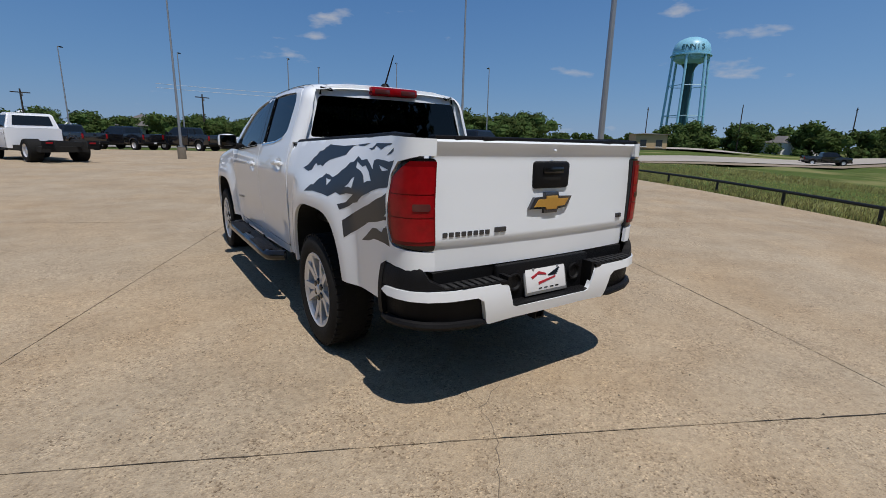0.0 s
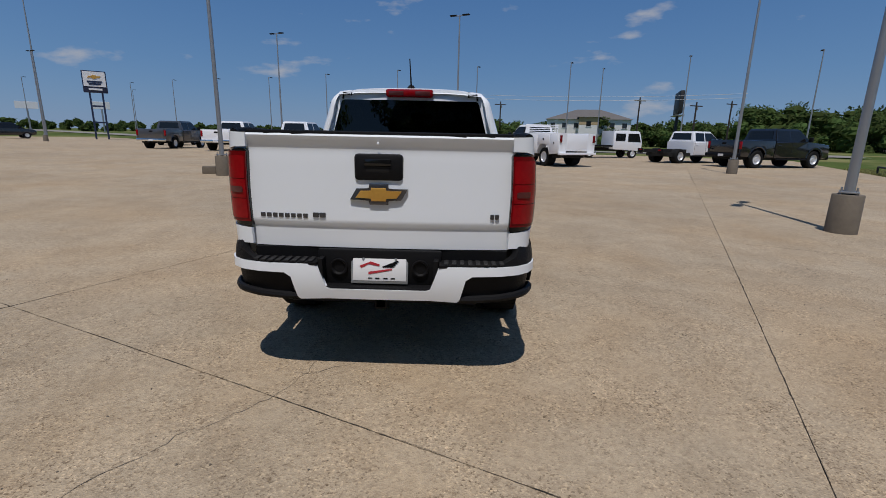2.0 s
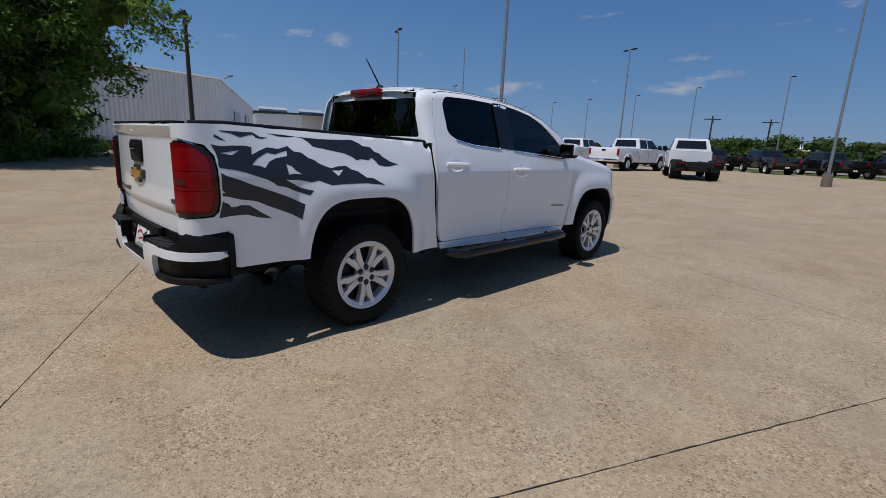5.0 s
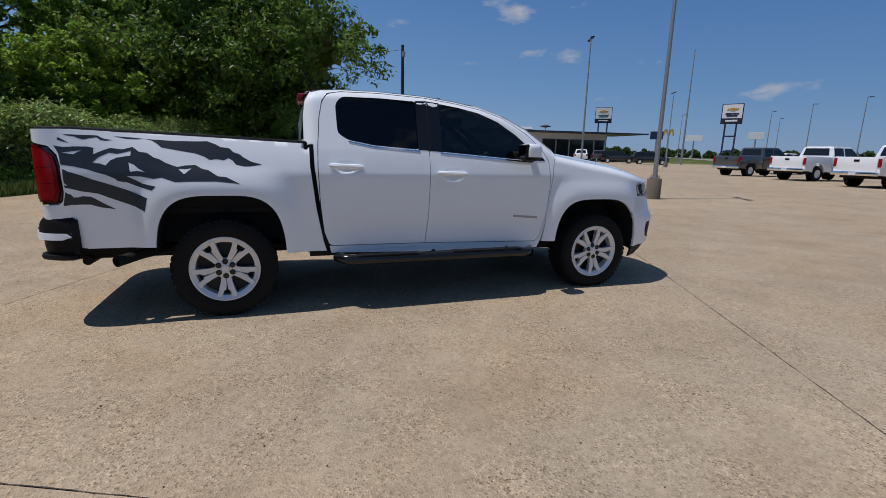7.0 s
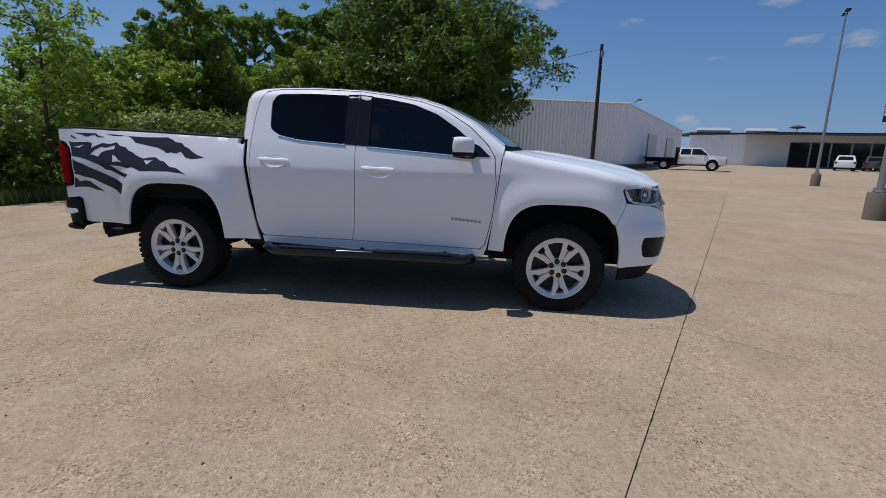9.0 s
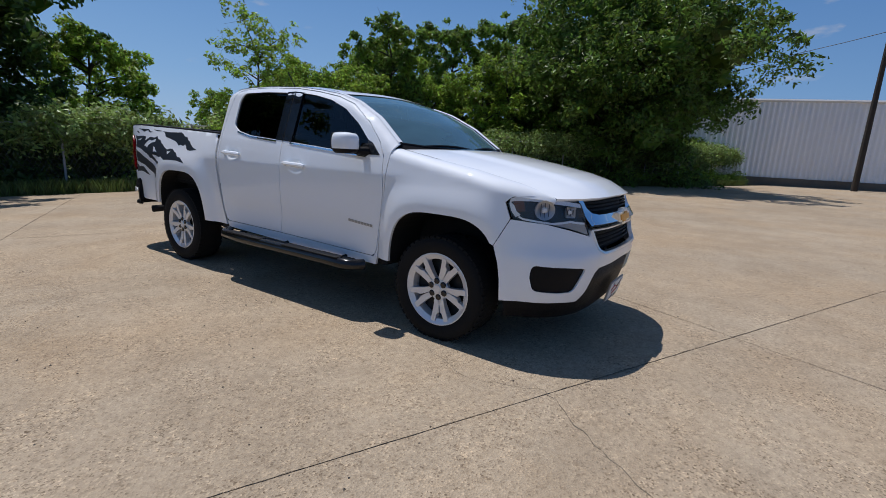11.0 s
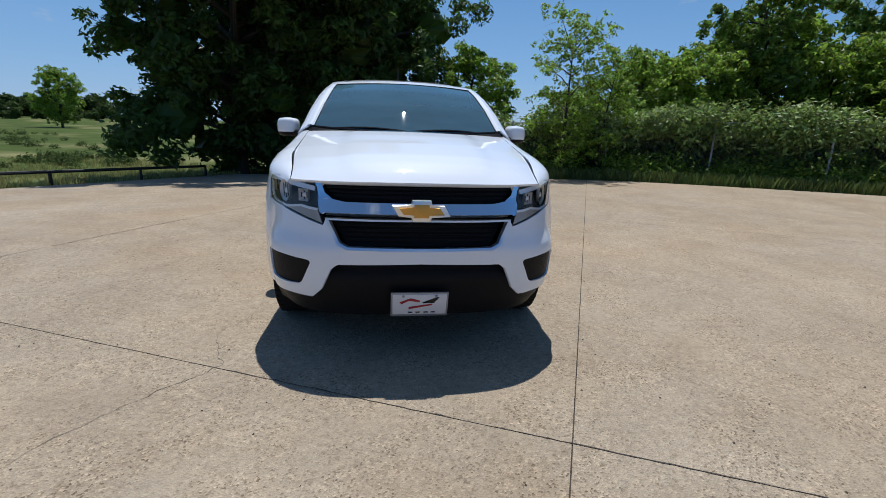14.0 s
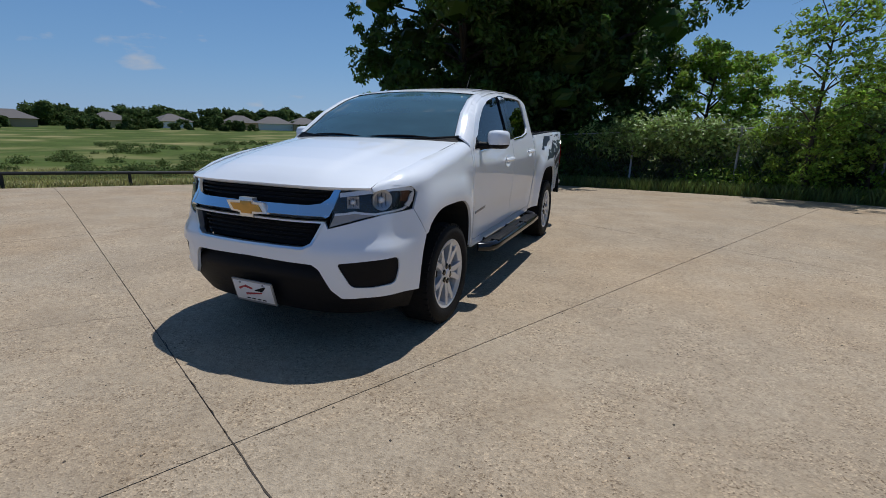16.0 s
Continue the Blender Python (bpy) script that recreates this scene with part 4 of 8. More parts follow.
def back(x, z, depth):
    return Vector((x, 0.592 + 0.05 * max(0, z - 1.25) / 0.45 + 0.05 * (abs(x) / 0.75) ** 3 - depth, z))


back_win = round_poly([(-0.685, 1.33), (0.685, 1.33), (0.602, 1.632), (-0.602, 1.632)], 0.03)
drape("cab_back", [(-0.775, 1.20), (0.775, 1.20), (0.735, 1.42), (0.665, 1.628), (0.60, 1.690), (0.40, 1.722), (0, 1.732), (-0.40, 1.722), (-0.60, 1.690), (-0.665, 1.628), (-0.735, 1.42)], back, WHITE, truck, holes=[back_win], step=0.03)
drape("rear_window", back_win, lambda x, z, d: back(x, z, d - 0.005), TINT, truck, step=0.06, thick=0, label="dark tinted rear window")
bm = bmesh.new()
box(bm, (-0.205, 0.585, 1.655), (0.205, 0.66, 1.722), 0.018)
stop = part("high_stop_lamp", bm, RED, truck, "red third brake lamp with clear centre")
for x in (-0.115, 0.115):
    bm = bmesh.new()
    box(bm, (x - 0.065, 0.580, 1.668), (x + 0.065, 0.60, 1.706), 0.006)
    part("cargo_lamp", bm, LENS_GREY, stop)


def roof(u, v):
    a = 2 * u - 1
    y1 = 2.035 + 0.065 * (1 - a * a)
    y = 0.622 + (y1 - 0.622) * v
    xe, ze = cab_edge(min(max(y, 0.66), 2.035))
    z = ze + 0.034 * (1 - abs(a) ** 2.6) - 0.006 * math.exp(-((abs(a) - 0.82) / 0.025) ** 2)
    z -= 0.035 * (1 - smooth01(0.622, 0.70, y)) * (1 - 0.4 * abs(a))
    return Vector((a * xe, y, z))


grid_surf("roof", roof, 60, 40, WHITE, truck, 0.0, "white cab roof")
for sg in (1, -1):
    bm = bmesh.new()
    tube(bm, [roof(0.5 + sg * 0.41, v) + Vector((0, 0, -0.004)) for v in np.linspace(0.0, 0.96, 14)], 0.009, 6)
    tube(bm, [roof(0.5 + sg * 0.41, 0.0) + Vector((0, 0.01, -0.004)), back(sg * 0.585, 1.690, 0.004), back(sg * 0.592, 1.638, 0.004)], 0.009, 6)
    part("roof_ditch_strip", bm, BLACK, truck)
bm = bmesh.new()
lathe(bm, [(0.0, 0.035), (0.02, 0.032), (0.035, 0.012), (0.045, 0.0)], 18)
ant = part("antenna_base", bm, BLACK, truck)
ant.matrix_basis = Matrix.Translation((0, 0.77, 1.738))
bm = bmesh.new()
tube(bm, [(0, 0, 0.02), (0, -0.062, 0.11), (0, -0.150, 0.232)], [0.008, 0.006, 0.0045], 8)
part("antenna_mast", bm, BLACK, ant)


def shield(u, v, inset=0.052):
    a = 2 * u - 1
    ys = 2.035 + 0.755 * v
    xe, ze = cab_edge(ys)
    return Vector((a * (xe - inset), ys + (1 - a * a) * (0.065 + 0.115 * v), ze + (1 - a * a) * (0.030 * (1 - v) - 0.030 * v) - 0.004))


grid_surf("roof_header", lambda u, v: shield(u, 0.105 * v - 0.03, 0.004 + 0.012 * v) + Vector((0, 0.004, 0.010 - 0.006 * v)), 40, 6, WHITE, truck)
for u0 in (0.0, 1.0):
    grid_surf("windshield_pillar", lambda u, v, u0=u0: shield(u0, v, 0.002 + 0.054 * u) + Vector((0, 0.004 + 0.006 * math.sin(math.pi * u), 0.004 + 0.006 * math.sin(math.pi * u))), 6, 18, WHITE, truck)
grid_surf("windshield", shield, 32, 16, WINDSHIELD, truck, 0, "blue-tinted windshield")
bm = bmesh.new()
for v0 in (1.0,):
    tube(bm, [shield(u, v0, 0.045) + Vector((0, 0.004, -0.003)) for u in np.linspace(0, 1, 20)], 0.007 if v0 < 0.5 else 0.011, 6)
for u0 in (0.0, 1.0):
    tube(bm, [shield(u0, v, 0.054) for v in np.linspace(0, 1, 14)], 0.007, 6)
part("windshield_seal", bm, BLACK, truck)


def cowl_y(a):
    return 2.79 + (1 - a * a) * 0.18


def hood(u, v):
    a = 2 * u - 1
    x = a * (0.748 - 0.052 * smooth01(0.55, 1.0, v))
    y0 = cowl_y(a) + 0.055
    y1 = float(np.interp(-abs(x), -FX[600:], FY[600:])) - 0.045
    y = y0 + (y1 - y0) * v
    edge = interp(v, [(0, 1.238), (0.25, 1.192), (0.5, 1.142), (0.75, 1.085), (0.9, 1.04), (1.0, 1.0)])
    mid = interp(v, [(0, 1.258), (0.25, 1.225), (0.5, 1.182), (0.75, 1.128), (0.88, 1.085), (0.95, 1.048), (1.0, 1.008)])
    z = edge + (mid - edge) * (1 - abs(a) ** 2.2) + 0.012 * (1 - smooth01(0.50, 0.66, abs(a))) * (1 - smooth01(0.85, 1.0, v)) * smooth01(0, 0.1, v)
    return Vector((x, y, z))


grid_surf("hood", hood, 56, 44, WHITE, truck, 0.0, "white hood")
for u0 in (0.0, 1.0):
    bm = bmesh.new()
    tube(bm, [hood(u0, v) + Vector((0.003 if u0 else -0.003, 0, -0.002)) for v in np.linspace(0, 1, 24)], 0.0019, 6)
    part("hood_gap", bm, DARK, truck)
grid_surf("hood_lip", lambda u, v: hood(u, 1.0) + Vector((0, -0.03 * v * v, -0.022 * v)), 56, 3, WHITE, truck)
grid_surf("cowl", lambda u, v: Vector((shield(u, 1.0, 0.018).x, 0, 0)) * (1 - v) + Vector((hood(u, 0).x, 0, 0)) * v + Vector((0, (shield(u, 1.0).y + 0.0) * (1 - v) + hood(u, 0.02).y * v, shield(u, 1.0).z * (1 - v) + (hood(u, 0.02).z - 0.012) * v - 0.012 * math.sin(math.pi * v))), 30, 4, BLACK, truck)
for x0, x1 in ((0.62, 0.02), (-0.02, -0.60)):
    bm = bmesh.new()
    def on_shield(x, lift):
        a = x / 0.78
        return Vector((x, cowl_y(a) - 0.03 + lift * 0.0, 1.247 + 0.012 + lift))
    tube(bm, [on_shield(x0 + (x1 - x0) * k / 6, 0.018 * math.sin(math.pi * k / 6)) for k in range(7)], 0.009, 6)
    part("wiper", bm, BLACK, truck)

# nose: fascia, grille, lamps
fas = [(0, 0.655), (0.38, 0.660), (0.43, 0.682), (0.505, 0.812), (sig(0.512), 0.776), (sig(0.66), 0.820), (sig(0.76), 0.850), (sig(y=3.739), 0.867), (sig(y=3.659), 0.703),
       (sig(y=3.690), 0.60), (sig(y=3.705), 0.50), (sig(y=3.710), 0.368), (sig(0.83), 0.374), (sig(0.76), 0.378), (sig(0.68), 0.379), (sig(0.61), 0.374), (sig(0.575), 0.374), (0.530, 0.425), (0.468, 0.548), (0.43, 0.576), (0, 0.584)]
fas = fas + [(-a, z) for a, z in reversed(fas[1:-1])]
fog = round_poly([(sig(0.556), 0.590), (sig(0.68), 0.604), (sig(0.797), 0.612), (sig(0.803), 0.54), (sig(0.79), 0.452), (sig(0.70), 0.442), (sig(0.622), 0.446)], 0.03, 5)
fascia = drape("front_bumper", fas, nose, WHITE, truck, holes=[fog, mirror_pts(fog)], step=0.028, label="white front bumper")
for sg in (1, -1):
    fp = [(sg * a, z) for a, z in fog]
    drape("fog_pocket", fp, lambda a, z, d: nose(a, z, d - 0.012), BLACK, fascia, step=0.03, thick=0)
val = [(0, 0.255), (sig(0.55), 0.252), (sig(0.72), 0.250), (sig(y=3.74), 0.252), (sig(y=3.722), 0.40), (sig(0.70), 0.42), (sig(0.56), 0.41), (0.48, 0.58), (0, 0.60)]
val = val + [(-a, z) for a, z in reversed(val[1:-1])]
drape("front_valance", val, lambda a, z, d: nose(a, z, d - 0.022 - 0.05 * smooth01(0.50, 0.56, z)), BLACK, truck, step=0.035, label="black lower front valance")
gr = [(0, 0.665), (0.40, 0.665), (0.50, 0.80), (0.60, 0.985), (0.56, 1.006), (0, 1.006)]
gr = gr + [(-a, z) for a, z in reversed(gr[1:-1])]
grille = drape("grille", gr, lambda a, z, d: nose(a, z, d - 0.075), DARK, truck, step=0.05, thick=0, label="black grille with chrome bar")
for z, half in ((0.705, 0.385), (0.730, 0.40), (0.755, 0.42), (0.780, 0.435), (0.928, 0.48), (0.950, 0.505), (0.972, 0.53)):
    bm = bmesh.new()
    tube(bm, [nose(a, z, -0.035) for a in np.linspace(-half, half, 15)], 0.0065, 6)
    part("slat", bm, BLACK, grille)
ch = [(0, 0.902), (0.40, 0.903), (0.475, 0.914), (0.525, 0.945), (0.556, 0.998), (sig(0.582), 1.0), (sig(0.560), 0.93), (sig(0.525), 0.850), (0.50, 0.829), (0, 0.829)]
ch = ch + [(-a, z) for a, z in reversed(ch[1:-1])]
drape("chrome_bar", ch, lambda a, z, d: nose(a, z, d + 0.034 * (1 - min(1.0, max(0.0, (z - 0.845) / 0.075))) - 0.03 * smooth01(0.840, 0.828, z) - 0.010), CHROME, grille, step=0.02, thick=0.03, label="chrome grille bar")
ro = [(0, 0.655), (0.385, 0.660), (0.435, 0.685), (0.508, 0.818), (0, 0.818)]
ri = [(0, 0.670), (0.380, 0.674), (0.424, 0.695), (0.486, 0.808), (0, 0.808)]
ro = ro + [(-a, z) for a, z in reversed(ro[1:-1])]
ri = ri + [(-a, z) for a, z in reversed(ri[1:-1])]
drape("grille_surround", ro, lambda a, z, d: nose(a, z, d + 0.006), BADGE_RIM, grille, holes=[ri], step=0.03, thick=0.03, label="chrome grille surround")
bm = bmesh.new()
yb = nose(0, 0.86, 0).y
prism(bm, [(x, z * 1.02 + 0.868) for x, z in BOW], yb - 0.01, yb + 0.028, "y", 0.004)
badge = part("badge_rim", bm, BADGE_RIM, grille)
bm = bmesh.new()
prism(bm, [(x * 0.78, z * 0.64 + 0.868) for x, z in BOW], yb + 0.02, yb + 0.034, "y", 0.002)
part("badge_face", bm, GOLD, badge, "gold badge face")
hl = round_poly([(sig(0.516), 0.782), (sig(0.66), 0.826), (sig(0.76), 0.856), (sig(y=3.748), 0.869), (sig(y=3.712), 0.960), (sig(y=3.722), 1.004), (sig(y=3.85), 1.010), (sig(0.70), 0.994), (sig(0.572), 0.978), (sig(0.545), 0.90)], 0.012)
for sg in (1, -1):
    hp = [(sg * a, z) for a, z in hl]
    lamp = drape("headlamp", hp, lambda a, z, d: nose(a, z, d - 0.030), LAMP_BACK, truck, step=0.03, thick=-0.027, label="clear headlamp with two reflectors")
    drape("headlamp_lens", hp, lambda a, z, d: nose(a, z, d - 0.002), CLEAR, lamp, step=0.03, thick=0)
    def strip(nm, top, low, mt, depth, thick=0.008, lamp=lamp, sg=sg):
        drape(nm, [(sg * a, z) for a, z in top + low[::-1]], lambda a, z, d: nose(a, z, d + depth), mt, lamp, step=0.02, thick=thick)
    wave = [(sig(0.548), 0.862), (sig(0.60), 0.866), (sig(0.645), 0.874), (sig(0.69), 0.866), (sig(0.735), 0.860), (sig(0.785), 0.868), (sig(0.83), 0.880), (sig(y=3.78), 0.893)]
    wave_low = [(a, z - 0.012) for a, z in wave]
    strip("silver_wave", wave, wave_low, LAMP_SILVER, -0.005)
    strip("turn_lens", wave_low[:5], [(sig(0.520), 0.786), (sig(0.60), 0.811), (sig(0.66), 0.830), (sig(0.70), 0.841), (sig(0.735), 0.8475)], LAMP_WHITE, -0.007)
    brow = [(sig(0.575), 0.973), (sig(0.63), 0.980), (sig(0.70), 0.989), (sig(0.78), 0.998), (sig(y=3.85), 1.004), (sig(y=3.76), 1.001), (sig(y=3.728), 0.990), (sig(y=3.722), 0.960), (sig(y=3.738), 0.915), (sig(y=3.765), 0.882)]
    brow_low = [(a + (0.006 if k > 6 else 0.0), z - (0.024 if k < 6 else 0.020 if k == 6 else 0.0)) for k, (a, z) in enumerate(brow[:7])] + [(sig(y=3.750), 0.952), (sig(y=3.766), 0.918), (sig(y=3.793), 0.897)]
    strip("light_pipe", brow, brow_low, LAMP_SILVER, -0.004)
    strip("amber_reflector", [(sig(y=3.80), 0.986), (sig(y=3.752), 0.980), (sig(y=3.742), 0.958)], [(sig(y=3.815), 0.920), (sig(y=3.775), 0.912), (sig(y=3.757), 0.925)], AMBER, -0.014)
    # the round outer reflector and the squarer inner one
    for xx, zz, rr, n in ((0.765, 0.930, 0.054, 28), (0.640, 0.922, 0.043, 4)):
        a = sig(xx) * sg
        c, c2 = nose(a, zz, -0.025), nose(a, zz, 0.0)
        d = (c2 - c).normalized()
        bm = bmesh.new()
        lathe(bm, [(0.0, -0.003), (rr * 0.35, -0.002), (rr * 0.5, 0.002), (rr * 0.88, 0.012), (rr, 0.016), (rr * 1.10, 0.017), (rr * 1.10, 0.0)], n)
        if n == 4:
            bmesh.ops.rotate(bm, verts=bm.verts, matrix=Matrix.Rotation(radians(45), 3, "Z"))
            bmesh.ops.bevel(bm, geom=[e for e in bm.edges if abs(e.verts[0].co.z - e.verts[1].co.z) > 0.003], offset=0.008, segments=2, affect="EDGES")
        bowl = part("reflector_bowl", bm, LAMP_BOWL, lamp)
        bowl.matrix_basis = Matrix.Translation(c) @ d.to_track_quat("Z", "Y").to_matrix().to_4x4()
        bm = bmesh.new()
        lathe(bm, [(0.0, 0.014), (rr * 0.22, 0.012), (rr * 0.36, 0.004), (rr * 0.36, -0.002)], 16)
        part("projector", bm, LAMP_SILVER, bowl)
        for k in (-1, 0, 1):
            bm = bmesh.new()
            box(bm, (k * rr * 0.45 - 0.0015, -rr * 0.8, 0.006), (k * rr * 0.45 + 0.0015, rr * 0.8, 0.011))
            part("flute", bm, LAMP_BACK, bowl, smooth=False)


def licence_plate(y, z0, tilt, face, nm):
    pl = empty(nm, "white dealer plate with a red mark in a grey frame", "plate")
    m = Matrix.Translation((0, y, z0)) @ Matrix.Rotation(radians(tilt), 4, "X") @ (Matrix() if face < 0 else Matrix.Rotation(math.pi, 4, "Z"))
    bm = bmesh.new()
    box(bm, (-0.158, -0.006, -0.078), (0.158, 0.006, 0.078), 0.004)
    part("plate_frame", bm, STEEL, pl)
    bm = bmesh.new()
    box(bm, (-0.148, -0.009, -0.062), (0.148, 0.002, 0.068), 0.003)
    part("plate_face", bm, PLATE_WHITE, pl)
    for sh in ([(-0.11, 0.02), (-0.05, 0.045), (0.0, 0.03), (0.0, 0.02), (-0.06, 0.03), (-0.10, 0.008)], [(-0.06, -0.012), (0.07, 0.008), (0.07, 0.0), (-0.06, -0.026)]):
        bm = bmesh.new()
        prism(bm, sh, -0.012, -0.007, "y")
        part("mark", bm, PLATE_RED, pl, smooth=False)
    for k in range(4):
        bm = bmesh.new()
        prism(bm, [(0.015 + 0.012 * k, 0.018), (0.10 - 0.008 * k, 0.052 - 0.010 * k), (0.108 - 0.008 * k, 0.046 - 0.010 * k), (0.022 + 0.012 * k, 0.012)], -0.012, -0.007, "y")
        part("mark", bm, GLOSSBLACK, pl, smooth=False)
    for x in (-0.05, -0.01, 0.035, 0.075):
        bm = bmesh.new()
        box(bm, (x - 0.012, -0.012, -0.05), (x + 0.012, -0.007, -0.044))
        part("text_bar", bm, GLOSSBLACK, pl, smooth=False)
    for x in (-0.09, 0.09):
        bm = bmesh.new()
        lathe(bm, [(0, 0.004), (0.007, 0.003), (0.008, 0)], 10)
        o = part("screw", bm, STEEL, pl)
        o.matrix_basis = Matrix.Translation((x, -0.009, 0.058)) @ Matrix.Rotation(radians(90), 4, "X")
    pl.matrix_basis = m
    return pl


licence_plate(4.176, 0.350, -14, 1, "licence_plate")
licence_plate(-1.160, 0.610, -13, -1, "licence_plate")

# rear bumper
BP = np.array([(0.0, -1.238), (0.45, -1.232), (0.66, -1.212), (0.76, -1.175), (0.825, -1.12), (0.862, -1.05), (0.880, -0.97), (0.885, -0.90)])
BA = np.r_[0, np.cumsum(np.hypot(*np.diff(BP, axis=0).T))]
B_END = BA[-1]


def bumper(a, z, depth):
    q = min(abs(a), B_END - 1e-4)
    p = np.array([np.interp(q, BA, BP[:, 0]), np.interp(q, BA, BP[:, 1])])
    p1 = np.array([np.interp(q + 0.05, BA, BP[:, 0]), np.interp(q + 0.05, BA, BP[:, 1])])
    p0 = np.array([np.interp(q - 0.05, BA, BP[:, 0]), np.interp(q - 0.05, BA, BP[:, 1])]) if q > 0.05 else np.array([-np.interp(0.05 - q, BA, BP[:, 0]), np.interp(0.05 - q, BA, BP[:, 1])])
    t = (p1 - p0) / (np.hypot(*(p1 - p0)) + 1e-9)
    d = depth - 0.02 * ((z - 0.60) / 0.15) ** 2
    return Vector(((p[0] + t[1] * d) * (-1 if a < 0 else 1), p[1] - t[0] * d, z))


rear_bumper = empty("rear_bumper", "", "")
rear_bumper.parent = truck
wb = [(0, 0.455), (0.28, 0.455), (0.43, 0.447), (0.445, 0.46), (0.475, 0.578), (0.51, 0.600), (B_END - 0.09, 0.606), (B_END - 0.04, 0.626), (B_END - 0.07, 0.650), (0.5, 0.652), (0.36, 0.654), (0.325, 0.638), (0.285, 0.525), (0.26, 0.515), (0, 0.515)]
wb = wb + [(-a, z) for a, z in reversed(wb[1:-1])]
drape("bumper_face", wb, bumper, WHITE, rear_bumper, step=0.03, thick=0.03, label="white bumper face")
for sg in (1, -1):
    lo = [(sg * a, z) for a, z in [(0.42, 0.45), (0.49, 0.60), (B_END, 0.61), (B_END, 0.50), (B_END - 0.06, 0.455)]]
    drape("bumper_pocket", lo, lambda a, z, d: bumper(a, z, d - 0.030), BLACK, rear_bumper, step=0.05, thick=0)
    bm = bmesh.new()
    tube(bm, [bumper(sg * a, 0.462 + 0.02 * smooth01(0.45, 0.9, a), -0.012) for a in np.linspace(0.44, B_END - 0.02, 12)], [0.012] + [0.022] * 10 + [0.014], 8)
    part("bumper_lip", bm, BLACK, rear_bumper)
    cpts = [(sg * a, z) for a, z in [(0.66, 0.654), (B_END - 0.03, 0.652), (B_END - 0.03, 0.755), (B_END - 0.08, 0.768), (0.86, 0.768), (0.80, 0.748), (0.76, 0.700)]]
    drape("bumper_cap", cpts, lambda a, z, d: bumper(a, z, d - 0.008 - 0.25 * max(0, z - 0.73)), BLACK, rear_bumper, step=0.03, thick=0.045)
    en = [(sg * a, z) for a, z in [(B_END - 0.035, 0.50), (B_END - 0.002, 0.50), (B_END - 0.002, 0.74), (B_END - 0.035, 0.76)]]
    drape("bumper_end", en, lambda a, z, d: bumper(a, z, d - 0.004), BLACK, rear_bumper, step=0.03, thick=0.04)
    bm = bmesh.new()
    prism(bm, [(sg * 0.33, -1.235), (sg * 0.64, -1.205), (sg * 0.73, -1.16), (sg * 0.76, -1.09), (sg * 0.33, -1.09)], 0.646, 0.662, "z")
    step = part("bumper_step", bm, BLACK, rear_bumper, smooth=False)
    for k in range(8):
        bm = bmesh.new()
        a = 0.355 + 0.043 * k
        box(bm, (sg * a, -1.222 + 0.010 * max(0, k - 5), 0.660), (sg * (a + 0.026), -1.135, 0.671), 0.004)
        part("tread_rib", bm, LIT_BLACK, step)
    bm = bmesh.new()
    lathe(bm, [(0, 0.0), (0.032, 0.0), (0.040, 0.012), (0.046, 0.012), (0.048, 0.0)], 20)
    o = part("bumper_port", bm, BLACK, rear_bumper)
    o.matrix_basis = Matrix.Translation((sg * 0.225, -1.158, 0.622)) @ Matrix.Rotation(radians(90), 4, "X")
bm = bmesh.new()
box(bm, (-0.34, -1.155, 0.50), (0.34, -1.12, 0.72), 0.01)
box(bm, (-0.315, -1.224, 0.500), (0.315, -1.14, 0.526), 0.004)
for sg in (1, -1):
    box(bm, (sg * 0.325, -1.225, 0.51), (sg * 0.30, -1.14, 0.68))
part("plate_recess", bm, BLACK, rear_bumper)
bm = bmesh.new()
box(bm, (-0.70, -1.115, 0.64), (0.70, -1.05, 0.72))
part("gate_sill", bm, BLACK, rear_bumper)

# hitch, exhaust, underbody
bm = bmesh.new()
for lo, hi in (((-0.034, -1.14, 0.372), (0.034, -0.9, 0.382)), ((-0.034, -1.14, 0.430), (0.034, -0.9, 0.440)), ((-0.034, -1.14, 0.382), (-0.024, -0.9, 0.430)), ((0.024, -1.14, 0.382), (0.034, -0.9, 0.430))):
    box(bm, lo, hi)
part("hitch_receiver", bm, BLACK, truck, smooth=False)
bm = bmesh.new()
tube(bm, [(-0.55, -0.98, 0.39), (0.55, -0.98, 0.39)], 0.035, 10)
part("hitch_bar", bm, BLACK, truck)
bm = bmesh.new()
tube(bm, [(0.40, -0.26, 0.47), (0.54, -0.44, 0.47), (0.70, -0.59, 0.455), (0.84, -0.71, 0.432)], 0.038, 14, cap=False)
tube(bm, [(0.70, -0.59, 0.455), (0.84, -0.71, 0.432)], 0.034, 14, cap=False)
part("exhaust_pipe", bm, DARK, truck, "dull dark exhaust pipe")
bm = bmesh.new()
for sg in (1, -1):
    box(bm, (sg * 0.42, -1.05, 0.40), (sg * 0.52, 3.9, 0.54))
for y in (-0.9, 0.65, 1.6, 2.6):
    box(bm, (-0.45, y, 0.42), (0.45, y + 0.1, 0.52))
part("chassis_rails", bm, DARK, truck, smooth=False)
bm = bmesh.new()
box(bm, (-0.80, 0.62, 0.40), (0.80, 2.75, 0.46))
box(bm, (-0.62, 2.70, 0.34), (0.62, 4.0, 0.50))
box(bm, (-0.50, 2.80, 0.50), (0.50, 3.95, 1.0))
box(bm, (-0.80, 2.72, 0.42), (0.80, 2.78, 1.20))
box(bm, (-0.60, -1.08, 0.52), (0.60, 0.58, 0.76))
part("floor_pan", bm, DARK, truck, smooth=False)
